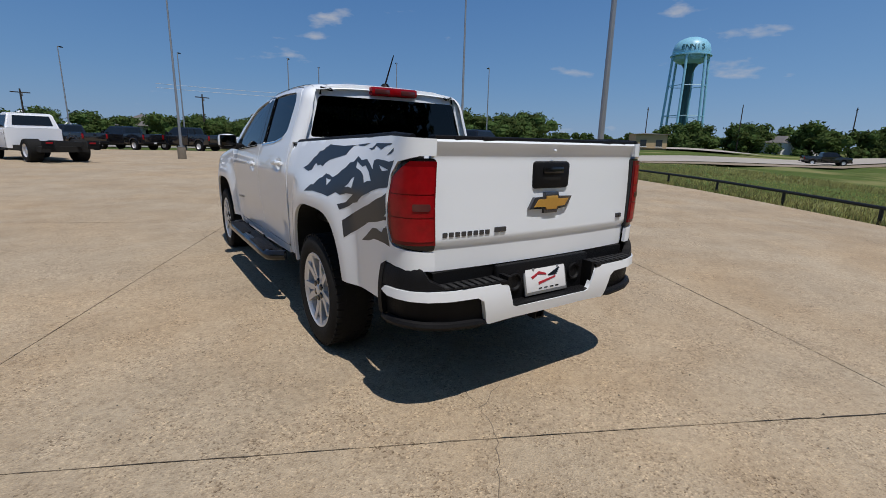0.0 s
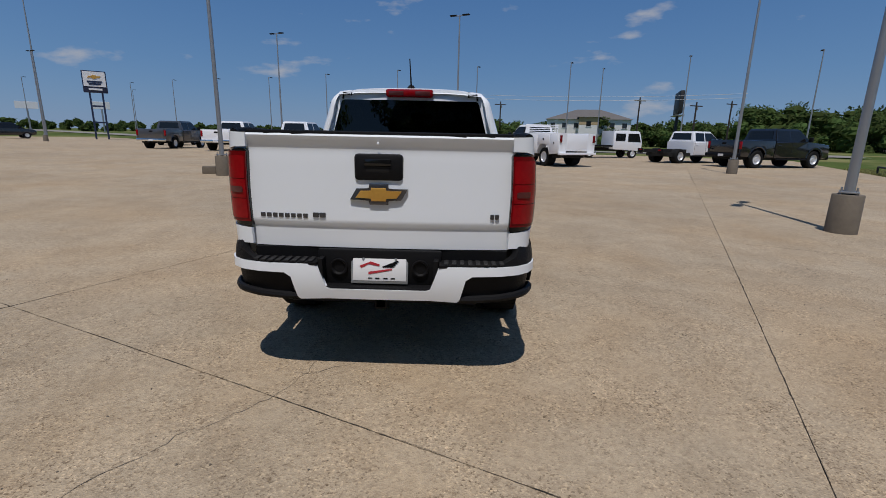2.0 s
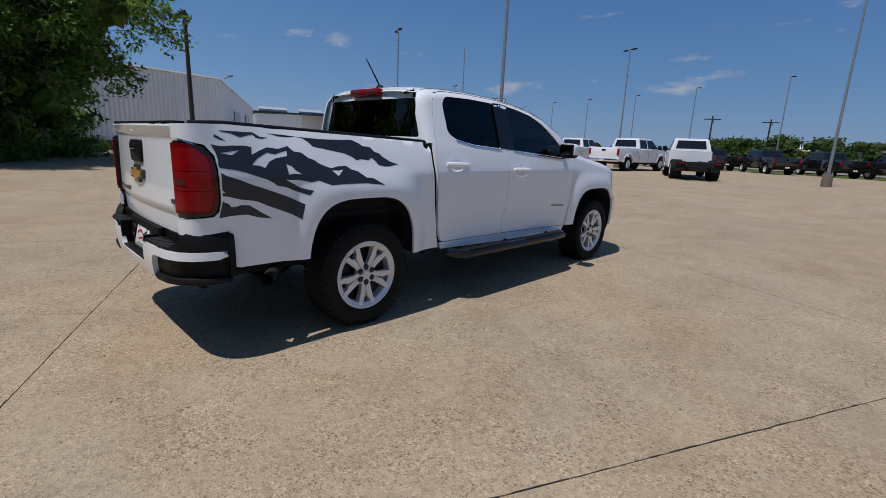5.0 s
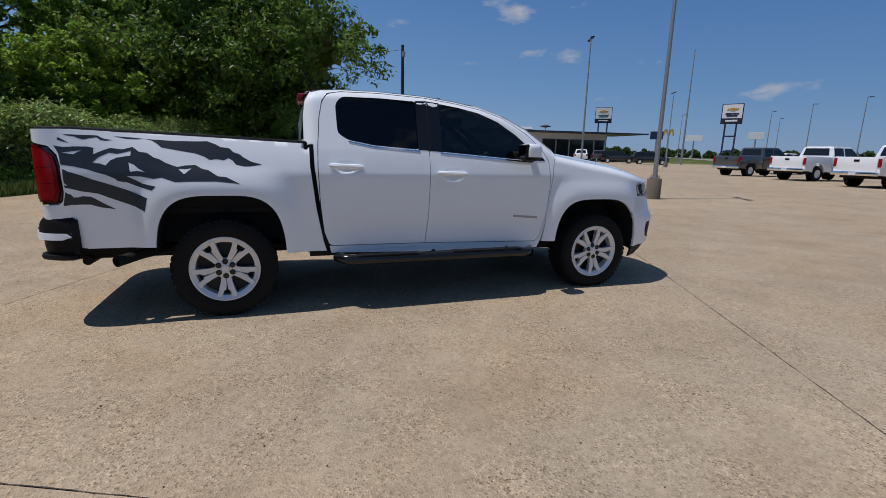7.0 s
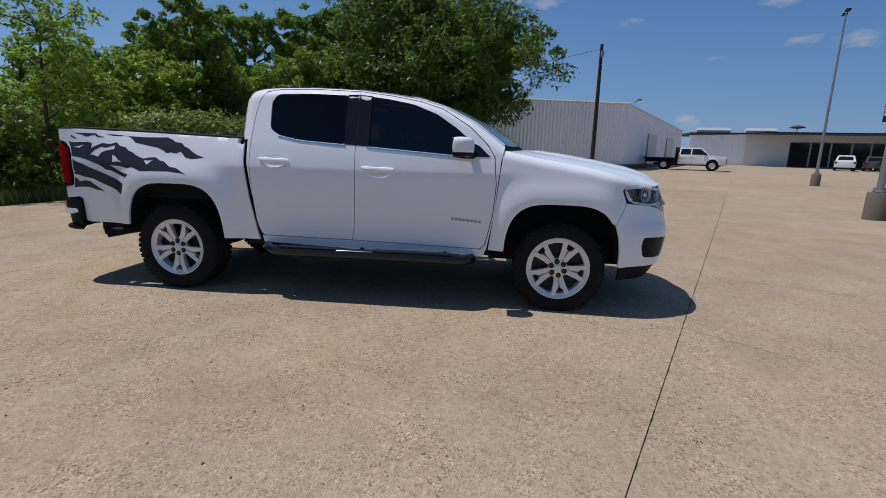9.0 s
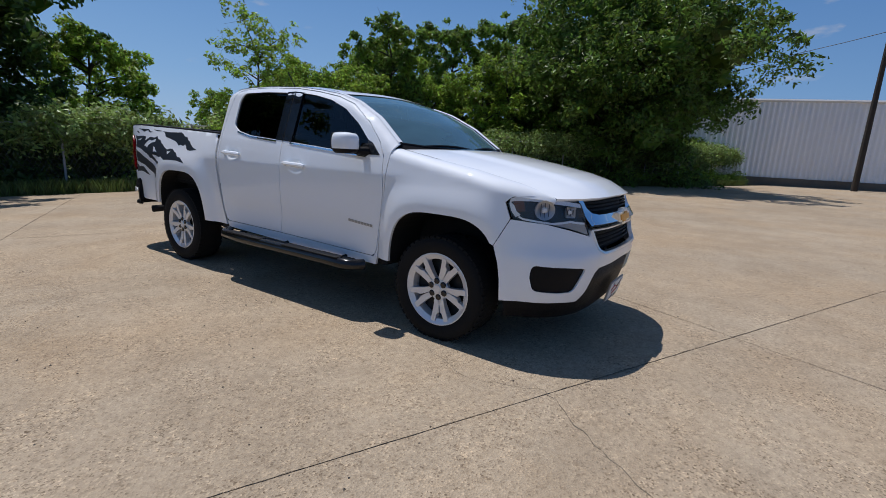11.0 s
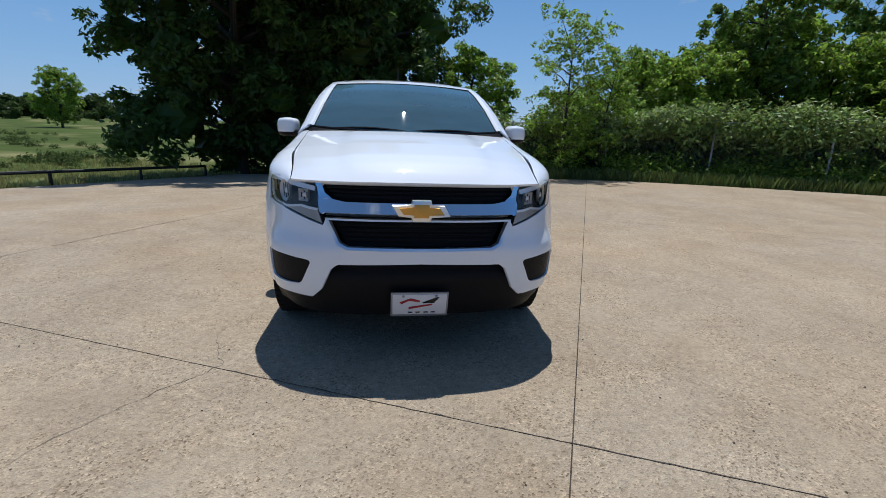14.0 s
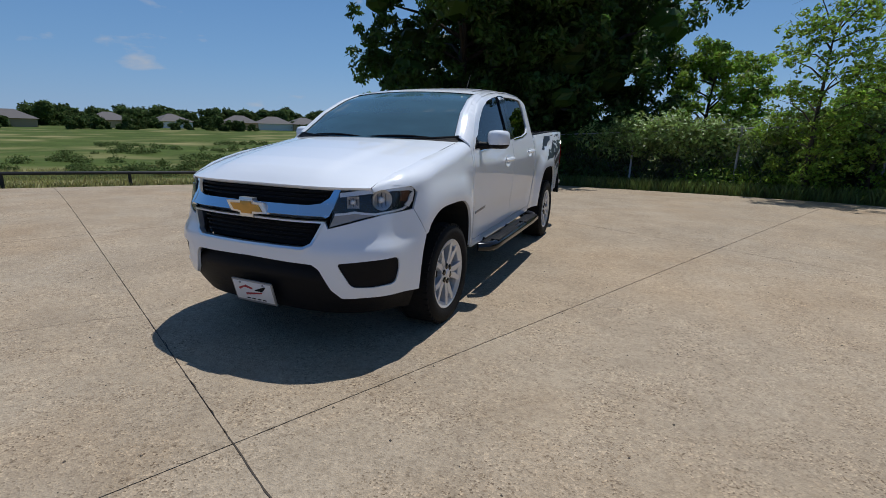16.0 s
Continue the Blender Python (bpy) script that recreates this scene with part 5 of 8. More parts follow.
for y, z in ((HUB_R, HUB_Z), (HUB_F, HUB_ZF)):
    bm = bmesh.new()
    tube(bm, [(-0.72, y, z), (-0.12, y, z), (-0.05, y, z), (0.05, y, z), (0.12, y, z), (0.72, y, z)], [0.045, 0.045, 0.12, 0.12, 0.045, 0.045], 12)
    part("axle", bm, DARK, truck)


# wheels
def wheel_at(y, z, sg):
    w = empty("wheel", "", "")
    w.parent = truck
    R, X = z + 0.016, 0.895
    bm = bmesh.new()
    prof = [(0.245, -0.005), (0.262, 0.004), (0.30, 0.012), (0.335, 0.004), (R - 0.012, -0.012), (R - 0.002, -0.03), (R, -0.06), (R, -0.19), (R - 0.012, -0.235), (0.30, -0.25), (0.245, -0.24)]
    lathe(bm, [(r, h) for r, h in prof], 56, "x")
    tyre = part("tyre", bm, RUBBER, w, angle=60)
    bm = bmesh.new()
    for k in range(48):
        a = 2 * math.pi * k / 48
        for x0, x1, da in ((-0.045, -0.008, 0.0), (-0.115, -0.065, 0.06), (-0.185, -0.135, 0.0), (-0.242, -0.205, 0.06)):
            m = Matrix.Rotation(a + da, 4, "X") @ Matrix.Translation(((x0 + x1) / 2, 0, R - 0.007)) @ Matrix.Diagonal((x1 - x0, 0.033, 0.016, 1))
            bmesh.ops.create_cube(bm, size=1.0, matrix=m)
    tagged(part("tread", bm, RUBBER, tyre, smooth=False), kind="stuff")
    bm = bmesh.new()
    lathe(bm, [(0.200, -0.20), (0.202, -0.06), (0.206, -0.020), (0.226, -0.010), (0.240, -0.002), (0.247, -0.004), (0.247, -0.02)], 56, "x")
    rim = part("rim", bm, ALLOY, w)
    bm = bmesh.new()
    lathe(bm, [(0.0, -0.085), (0.20, -0.085), (0.212, -0.07)], 40, "x")
    part("brake_backing", bm, ALLOY_DARK, rim)
    for k in range(5):
        a = 2 * math.pi * k / 5 + math.pi
        for half in (-1, 1):
            bm = bmesh.new()
            pts = [(0.002 * half, 0.055), (0.002 * half, 0.105), (0.006 * half, 0.160), (0.027 * half, 0.172), (0.034 * half, 0.198), (0.034 * half, 0.226), (0.076 * half, 0.214), (0.057 * half, 0.165), (0.040 * half, 0.11), (0.032 * half, 0.07), (0.034 * half, 0.055)]
            v0 = [bm.verts.new(Vector((-0.018 + 0.016 * smooth01(0.10, 0.22, q) - 0.004, p, q))) for p, q in pts]
            v1 = [bm.verts.new(Vector((-0.058, p, q))) for p, q in pts]
            bm.faces.new(v0)
            for i in range(len(pts)):
                bm.faces.new((v0[i], v0[(i + 1) % len(pts)], v1[(i + 1) % len(pts)], v1[i]))
            bmesh.ops.bevel(bm, geom=[e for e in bm.edges if all(v in v0 for v in e.verts)], offset=0.004, segments=2, affect="EDGES")
            bmesh.ops.rotate(bm, verts=bm.verts, matrix=Matrix.Rotation(a, 3, "X"))
            part("spoke", bm, ALLOY, rim)
    bm = bmesh.new()
    lathe(bm, [(0.0, -0.010), (0.028, -0.010), (0.033, -0.016), (0.072, -0.022), (0.078, -0.03), (0.078, -0.06)], 36, "x")
    part("hub_cap", bm, ALLOY, rim)
    for k in range(6):
        a = 2 * math.pi * k / 6
        bm = bmesh.new()
        lathe(bm, [(0.0, -0.0125), (0.014, -0.011), (0.0215, -0.016), (0.0215, -0.03)], 12, "x", (0, 0.055 * math.sin(a), 0.055 * math.cos(a)))
        part("lug_nut", bm, GLOSSBLACK, rim)
    w.matrix_basis = Matrix.Translation((sg * X, y, z)) @ (Matrix() if sg > 0 else Matrix.Rotation(math.pi, 4, "Z")) @ Matrix.Rotation(radians(9 if y > 1 else 0), 4, "X")


for sg in (1, -1):
    wheel_at(HUB_R, HUB_Z, sg)
    wheel_at(HUB_F, HUB_ZF, sg)
    # running board
    bm = bmesh.new()
    pts = [(0.86, 0.83, 0.40), (0.93, 0.87, 0.395), (0.965, 0.94, 0.39)] + [(0.97, y, 0.388) for y in (1.2, 1.6, 2.0, 2.3)] + [(0.965, 2.46, 0.385), (0.93, 2.53, 0.382), (0.86, 2.57, 0.38)]
    tube(bm, [(sg * x, y, z) for x, y, z in pts], 0.042, 12)
    board = part("running_board", bm, GLOSSBLACK, truck, "black tubular running board")
    bm = bmesh.new()
    box(bm, (sg * 0.855, 0.92, 0.392), (sg * 0.95, 2.48, 0.412), 0.006)
    part("board_web", bm, BLACK, board)
    for y0, y1 in ((0.98, 1.48), (1.78, 2.42)):
        bm = bmesh.new()
        box(bm, (sg * 0.920, y0, 0.418), (sg * 1.000, y1, 0.432), 0.006)
        part("step_pad", bm, BLACK, board)
    for y in (1.0, 1.65, 2.35):
        bm = bmesh.new()
        tube(bm, [(sg * 0.95, y, 0.38), (sg * 0.70, y, 0.43)], 0.018, 8)
        part("bracket", bm, DARK, board)
    # door mirror: a rounded shell, flat towards the rear, over a black foot
    def shell(z_lo, z_hi, grow):
        bm = bmesh.new()
        rings = []
        for j in range(15):
            z = z_lo + (z_hi - z_lo) * j / 14
            q = max(0.0, 1 - abs((z - 1.262) / 0.074) ** 3.2) ** (1 / 3.2)
            ring = []
            for k in range(36):
                a = 2 * math.pi * k / 36
                ca, sa = math.cos(a), math.sin(a)
                e = (abs(ca) ** 3 + abs(sa) ** 3) ** (-1 / 3)
                x, y = 0.088 * e * ca, e * sa * (0.115 if sa > 0 else 0.062)
                if sa > 0:
                    x *= 1 - 0.22 * min(1, e * sa) ** 2
                ring.append(bm.verts.new((sg * (0.962 + grow * x * (0.25 + 0.75 * q)), 2.455 + grow * y * (0.35 + 0.65 * q), z)))
            rings.append(ring)
        for r0, r1 in zip(rings, rings[1:]):
            for k in range(36):
                bm.faces.new((r0[k], r0[(k + 1) % 36], r1[(k + 1) % 36], r1[k]))
        bm.faces.new(rings[0])
        bm.faces.new(rings[-1])
        return bm
    mir = part("door_mirror", shell(1.222, 1.336, 1.0), WHITE, truck, "white door mirror", angle=60)
    part("mirror_base", shell(1.190, 1.226, 0.985), BLACK, mir, "black mirror base", angle=60)
    bm = bmesh.new()
    box(bm, (sg * 0.894, 2.391, 1.224), (sg * 1.027, 2.406, 1.317), 0.004)
    part("mirror_glass", bm, TINT, mir)
    bm = bmesh.new()
    box(bm, (sg * 0.882, 2.396, 1.213), (sg * 1.038, 2.425, 1.328), 0.012)
    part("mirror_bezel", bm, BLACK, mir)
    bm = bmesh.new()
    tube(bm, [(sg * 0.80, 2.56, 1.205), (sg * 0.86, 2.545, 1.212), (sg * 0.94, 2.51, 1.216)], [0.045, 0.032, 0.024], 10)
    part("mirror_arm", bm, BLACK, mir)
    drape("mirror_sail", [(2.56, 1.19), (2.69, 1.19), (2.60, 1.275), (2.555, 1.292)], lambda s, z, d, f=side(sg): f(s, z, d + 0.003), GLOSSBLACK, mir, step=0.05, thick=0.01)
# cabin
bm = bmesh.new()
box(bm, (-0.74, 2.45, 0.85), (0.74, 2.85, 1.17), 0.06)
part("dashboard", bm, SEAT, truck)
for sg in (1, -1):
    bm = bmesh.new()
    box(bm, (sg * 0.79, 0.68, 0.46), (sg * 0.775, 2.72, 1.20))
    part("door_lining", bm, SEAT, truck, smooth=False)
for x, y in ((-0.36, 1.75), (0.36, 1.75), (-0.36, 0.85), (0.36, 0.85)):
    bm = bmesh.new()
    box(bm, (x - 0.25, y - 0.02, 0.62), (x + 0.25, y + 0.5, 0.78), 0.05)
    box(bm, (x - 0.24, y - 0.12, 0.72), (x + 0.24, y + 0.04, 1.28), 0.05)
    box(bm, (x - 0.12, y - 0.10, 1.29), (x + 0.12, y - 0.01, 1.47), 0.03)
    part("cab_seat", bm, SEAT, truck)
bm = bmesh.new()
n = 24
for k in range(n):
    a0, a1 = 2 * math.pi * k / n, 2 * math.pi * (k + 1) / n
    c = [Vector((-0.36 + 0.185 * math.cos(a), 2.30 + 0.185 * math.sin(a) * 0.35, 1.08 + 0.185 * math.sin(a) * 0.94)) for a in (a0, a1)]
    tube(bm, c, 0.015, 6, cap=False)
tube(bm, [(-0.36, 2.30, 1.08), (-0.36, 2.5, 1.0)], 0.03, 8)
part("steering_wheel", bm, GLOSSBLACK, truck)
bm = bmesh.new()
box(bm, (-0.12, 2.12, 1.52), (0.12, 2.15, 1.59), 0.012)
part("inside_mirror", bm, GLOSSBLACK, truck)


# ---- ground, lot and road ----
GA = radians(24.5)
GU, GV = Vector((math.cos(GA), -math.sin(GA))), Vector((math.sin(GA), math.cos(GA)))   # the lot's own axes


def lot(u, v, lift=0.0):
    x, y = u * GU.x + v * GV.x, u * GU.y + v * GV.y
    return Vector((x, y, ground_z(x, y) + lift))


U0, DU, V0, DV = 2.63, 5.23, -1.525, 5.765
U_EDGE, V_SOUTH, V_NORTH, U_WEST = 10.25, -9.0, 41.0, U0 - DU * 15


def ground_mesh():
    xs = sorted({round(v, 2) for v in list(np.arange(-100, 101, 2.0)) + [s * 100 * 1.35 ** k for k in range(1, 13) for s in (-1, 1)]})
    w = len(xs)
    vs = []
    for y in xs:
        for x in xs:
            u, v = x * GU.x + y * GU.y, x * GV.x + y * GV.y
            inn = min(U_EDGE - u, u - U_WEST, v - V_SOUTH, V_NORTH - v)
            far = smooth01(60, 160, math.hypot(x, y))
            z = ground_z(x, y) - (0.16 if inn > 0 else 0.05) + 0.09 * math.sin(0.31 * x + 1.3) * math.sin(0.27 * y) * (inn < -3) * (1 - far)
            ang = math.degrees(math.atan2(x, y))
            z += 0.012 * max(0.0, math.hypot(x, y) - 45) * smooth01(25, 50, ang) * (1 - smooth01(80, 105, ang)) * (1 - smooth01(150, 400, math.hypot(x, y)))
            vs.append((x, y, z))
    fs = [(j * w + i, j * w + i + 1, (j + 1) * w + i + 1, (j + 1) * w + i) for j in range(w - 1) for i in range(w - 1)]
    return mesh_ob("ground", vs, fs, GRASS, smooth=True)


tagged(ground_mesh(), "green and straw-coloured rough grass field", "ground", kind="structure")

pavement = empty("pavement", "tan exposed-aggregate concrete parking lot with dark joints", "pavement", kind="structure")
us = [U_WEST + DU * k for k in range(16)] + [U0 + DU, U_EDGE]
vs_ = [V_SOUTH, V0 - DV + 0.0] + [V0 + DV * k for k in range(0, 8)] + [V_NORTH]
vs_ = sorted(set(round(v, 3) for v in vs_))
us = sorted(set(round(u, 3) for u in us))
rs = random.Random(4)
for i in range(len(us) - 1):
    for j in range(len(vs_) - 1):
        g = 0.003
        u0, u1, v0, v1 = us[i] + g, us[i + 1] - g, vs_[j] + g, vs_[j + 1] - g
        if u1 - u0 < 0.3 or v1 - v0 < 0.3:
            continue
        n = 4
        top = [[lot(u0 + (u1 - u0) * a / n, v0 + (v1 - v0) * b / n) for a in range(n + 1)] for b in range(n + 1)]
        verts = [p for row in top for p in row]
        w = n + 1
        faces = [(b * w + a, b * w + a + 1, (b + 1) * w + a + 1, (b + 1) * w + a) for b in range(n) for a in range(n)]
        rim = [a for a in range(n + 1)] + [b * w + n for b in range(1, n + 1)] + [n * w + a for a in range(n - 1, -1, -1)] + [b * w for b in range(n - 1, 0, -1)]
        base = len(verts)
        verts += [verts[k] - Vector((0, 0, 0.14)) for k in rim]
        m = len(rim)
        faces += [(rim[k], base + k, base + (k + 1) % m, rim[(k + 1) % m]) for k in range(m)]
        mesh_ob("slab", verts, faces, CONCRETE, pavement)
# sealant in the joints, a little below the slabs
vs, fs = [], []
for u in us[1:-1]:
    for k in range(18):
        a, b = V_SOUTH + (V_NORTH - V_SOUTH) * k / 18, V_SOUTH + (V_NORTH - V_SOUTH) * (k + 1) / 18
        q = len(vs)
        vs += [lot(u - 0.012, a, -0.006), lot(u + 0.012, a, -0.006), lot(u + 0.012, b, -0.006), lot(u - 0.012, b, -0.006)]
        fs.append((q, q + 1, q + 2, q + 3))
for v in vs_[1:-1]:
    for k in range(30):
        a, b = U_WEST + (U_EDGE - U_WEST) * k / 30, U_WEST + (U_EDGE - U_WEST) * (k + 1) / 30
        q = len(vs)
        vs += [lot(a, v - 0.012, -0.006), lot(b, v - 0.012, -0.006), lot(b, v + 0.012, -0.006), lot(a, v + 0.012, -0.006)]
        fs.append((q, q + 1, q + 2, q + 3))
tagged(mesh_ob("joint_sealant", vs, fs, JOINT, pavement, "dark joint sealant"), kind="stuff")


def crack(points, width, seed, wander=0.011, material=None):
    """A thin wandering crack laid on the slabs."""
    r = random.Random(seed)
    pts = []
    for (x0, y0), (x1, y1) in zip(points, points[1:]):
        n = max(2, int(math.hypot(x1 - x0, y1 - y0) / 0.05))
        for k in range(n):
            t = k / n
            pts.append((x0 + (x1 - x0) * t + r.gauss(0, wander), y0 + (y1 - y0) * t + r.gauss(0, wander)))
    vs, fs = [], []
    for k, (x, y) in enumerate(pts):
        a, b = pts[max(0, k - 1)], pts[min(len(pts) - 1, k + 1)]
        d = Vector((b[0] - a[0], b[1] - a[1])).normalized()
        w = width * (0.35 + 0.65 * r.random()) * (0.4 + 0.6 * math.sin(math.pi * (k + 1) / (len(pts) + 1)))
        vs += [(x - d.y * w, y + d.x * w, ground_z(x, y) + 0.0025), (x + d.y * w, y - d.x * w, ground_z(x, y) + 0.0025)]
        if k:
            q = 2 * k
            fs.append((q - 2, q - 1, q + 1, q))
    mesh_ob("crack" if material is None else "joint_edge", vs, fs, material or CRACK, pavement)


for sd, (pts, w) in enumerate([
        ([(-0.40, -1.02), (-0.44, -1.18), (-0.53, -1.45), (-0.80, -1.75), (-1.00, -2.05), (-1.35, -2.6)], 0.0024),
        ([(1.0, 3.24), (1.12, 3.5), (1.23, 3.73), (1.16, 3.95), (1.06, 4.14), (1.29, 4.37), (1.53, 4.67), (1.66, 4.95), (1.88, 5.4)], 0.0022),
        ([(-0.44, -1.18), (-0.30, -1.10), (-0.12, -1.02)], 0.0025)]):
    crack(pts, w, sd + 3)
# broken edges along the joints near the truck
rj = random.Random(77)
for k in (-1, 0, 1):
    for a in np.arange(V_SOUTH, 18, 1.7):
        p, q = lot(U0 + DU * k, a), lot(U0 + DU * k, a + 1.6)
        crack([(p.x, p.y), (q.x, q.y)], rj.uniform(0.0012, 0.0045), rj.randint(0, 9999), 0.0022, JOINT)
for k in (-1, 0, 1, 2):
    v = vs_[1] if k < 0 else V0 + DV * k
    for a in np.arange(-14, U_EDGE - 1.7, 1.7):
        p, q = lot(a, v), lot(a + 1.6, v)
        crack([(p.x, p.y), (q.x, q.y)], rj.uniform(0.0012, 0.0045), rj.randint(0, 9999), 0.0022, JOINT)
# small pebbles and crumbs of aggregate lying about
r = random.Random(11)
vs, fs = [], []
for _ in range(900):
    a, d = r.uniform(0, 2 * math.pi), r.uniform(0.0, 7.5)
    x, y, s = d * math.cos(a), 1.5 + d * math.sin(a), r.uniform(0.003, 0.009)
    z, q = ground_z(x, y) + 0.001, len(vs)
    t = r.uniform(0, 3)
    vs += [(x + s * math.cos(t + k * 2.1), y + s * math.sin(t + k * 2.1), z) for k in range(3)] + [(x, y, z + s * 0.9)]
    fs += [(q, q + 1, q + 3), (q + 1, q + 2, q + 3), (q + 2, q, q + 3)]
tagged(mesh_ob("loose_pebbles", vs, fs, CEMENT), "small loose pebbles on the concrete", "pebbles", kind="stuff")

# street beyond the grass
def strip(name, p0, p1, width, lift, material, label, n=30):
    a, b = Vector(p0), Vector(p1)
    d = (b - a).normalized()
    nrm = Vector((-d.y, d.x))
    vs, fs = [], []
    for k in range(n + 1):
        c = a + (b - a) * k / n
        for o in (-0.5, 0.5):
            p = c + nrm * width * o
            ang = math.degrees(math.atan2(p.x, p.y))
            h = math.hypot(p.x, p.y)
            z = ground_z(p.x, p.y) + 0.012 * max(0.0, h - 45) * smooth01(25, 50, ang) * (1 - smooth01(80, 105, ang)) * (1 - smooth01(150, 400, h))
            vs.append((p.x, p.y, z + lift))
        if k:
            q = 2 * k
            fs.append((q - 2, q - 1, q + 1, q))
    return tagged(mesh_ob(name, vs, fs, material), label, name.replace("_", " "), kind="structure")


strip("road", (31, 25.5), (230, 19), 9.5, 0.09, STREET, "pale worn street beyond the grass", 90)
strip("verge", (31, 19.2), (150, 13.5), 2.6, 0.07, DIRT, "bare dirt verge beside the street", 60)
strip("yard", (70, 74), (100, 44), 24, 0.30, STREET, "pale gravel yard beyond the street")
strip("frontage_street", (40, 44), (-110, 112), 9, 0.06, ASPHALT, "pale frontage street behind the lot")


# ---- light posts, rail, fence ----
def light_post(x, y, turn, heads=2, height=8.2, base=True):
    post = empty("light_post", "tall grey steel lot light on a round concrete base" if base else "tall thin grey street light", "lamp post", "lot lights")
    b = 0.0
    if base:
        bm = bmesh.new()
        lathe(bm, [(0.0, 0.60), (0.195, 0.60), (0.205, 0.585), (0.212, 0.0), (0.212, -0.3)], 28)
        part("concrete_base", bm, CEMENT, post, "stained concrete base")
        bm = bmesh.new()
        box(bm, (-0.125, -0.125, 0.62), (0.125, 0.125, 0.645), 0.004)
        plate = part("base_plate", bm, STEEL, post)
        for sx in (-0.095, 0.095):
            for sy in (-0.095, 0.095):
                bm = bmesh.new()
                tube(bm, [(sx, sy, 0.58), (sx, sy, 0.70)], 0.014, 8)
                part("anchor_bolt", bm, STEEL, plate)
        b = 0.62
    bm = bmesh.new()
    lathe(bm, [(0.0, b), (0.072, b), (0.066, b + 0.6), (0.038, height), (0.0, height)], 16)
    part("pole", bm, STEEL, post)
    for k in range(heads):
        sg = 1 if k == 0 else -1
        bm = bmesh.new()
        tube(bm, [(0, 0, height - 0.06), (sg * 0.20, 0, height - 0.03)], 0.025, 8)
        arm = part("arm", bm, STEEL, post)
        bm = bmesh.new()
        box(bm, (sg * 0.18, -0.10, height - 0.05), (sg * 0.60, 0.10, height + 0.02), 0.02)
        part("lamp_head", bm, BLACK, arm)
    post.matrix_basis = pose(x, y, ground_z(x, y), 0, 0, turn)
    return post


for x, y, t, h in ((6.53, 3.72, 50, 2), (-6.75, 10.9, -30, 2), (12.45, 17.0, 40, 1), (0.58, 26.0, -24, 2), (-21.6, 18.5, -24, 2), (-12.4, 32.0, -24, 2), (-39.0, 41.8, -24, 2)):
    light_post(x, y, t, h)
for x, y in ((27.9, 34.3), (19.8, 37.9), (11.0, 42.1), (2.6, 45.4), (-5.7, 48.6), (-14.4, 52.6), (-22.5, 56.5), (-30.3, 59.2), (-38.2, 62.8), (-48.5, 69.4), (14.9, 45.2), (-62.0, 66.0), (-58.0, 84.0)):
    light_post(x, y, -24 + 90, 1, 8.2, False)

block = empty("concrete_block", "small stained concrete block beside a light post", "block")
bm = bmesh.new()
box(bm, (-0.20, -0.14, -0.05), (0.20, 0.14, 0.24), 0.02)
part("block", bm, CEMENT, block)
block.matrix_basis = pose(-7.45, 11.42, ground_z(-7.45, 11.42), 0, 0, 18)

# low black pipe rail along the grass
rail = empty("pipe_rail", "low black pipe rail on short posts along the grass", "rail")
line = [lot(U_EDGE + 0.35 + 0.15 * math.sin(v * 0.12), v, 0) for v in np.arange(-7.6, 27, 2.55)]
bm = bmesh.new()
tube(bm, [p + Vector((0, 0, 0.33)) for p in line], 0.042, 8)
part("pipe", bm, PIPE_BLACK, rail)
for p in line:
    bm = bmesh.new()
    tube(bm, [p + Vector((0, 0, -0.3)), p + Vector((0, 0, 0.35))], 0.042, 8)
    part("rail_post", bm, PIPE_BLACK, rail)

# chain-link fence under the trees
fence = empty("chain_link_fence", "grey chain-link fence overgrown with vines", "fence")
FV = -10.4
for u in np.arange(-31, 7.1, 3.1):
    p = lot(u, FV)
    bm = bmesh.new()
    tube(bm, [p + Vector((0, 0, -0.2)), p + Vector((0, 0, 1.86))], 0.03, 8)
    part("fence_post", bm, WIRE, fence)
bm = bmesh.new()
tube(bm, [lot(u, FV, 1.80) for u in np.arange(-31, 7.2, 2.0)], 0.02, 6)
part("top_rail", bm, WIRE, fence)
vs, fs = [], []
for u in np.arange(-31, 6.5, 0.11):
    for sg in (1, -1):
        q = len(vs)
        a, b = lot(u, FV + 0.012 * sg, 0.05), lot(u + sg * 0.9, FV + 0.012 * sg, 1.78)
        d = (b - a).cross(Vector((GV.x, GV.y, 0))).normalized() * 0.0024
        vs += [a - d, a + d, b + d, b - d]
        fs.append((q, q + 1, q + 2, q + 3))
tagged(mesh_ob("wire_mesh", vs, fs, MESH_WIRE, fence), kind="stuff")


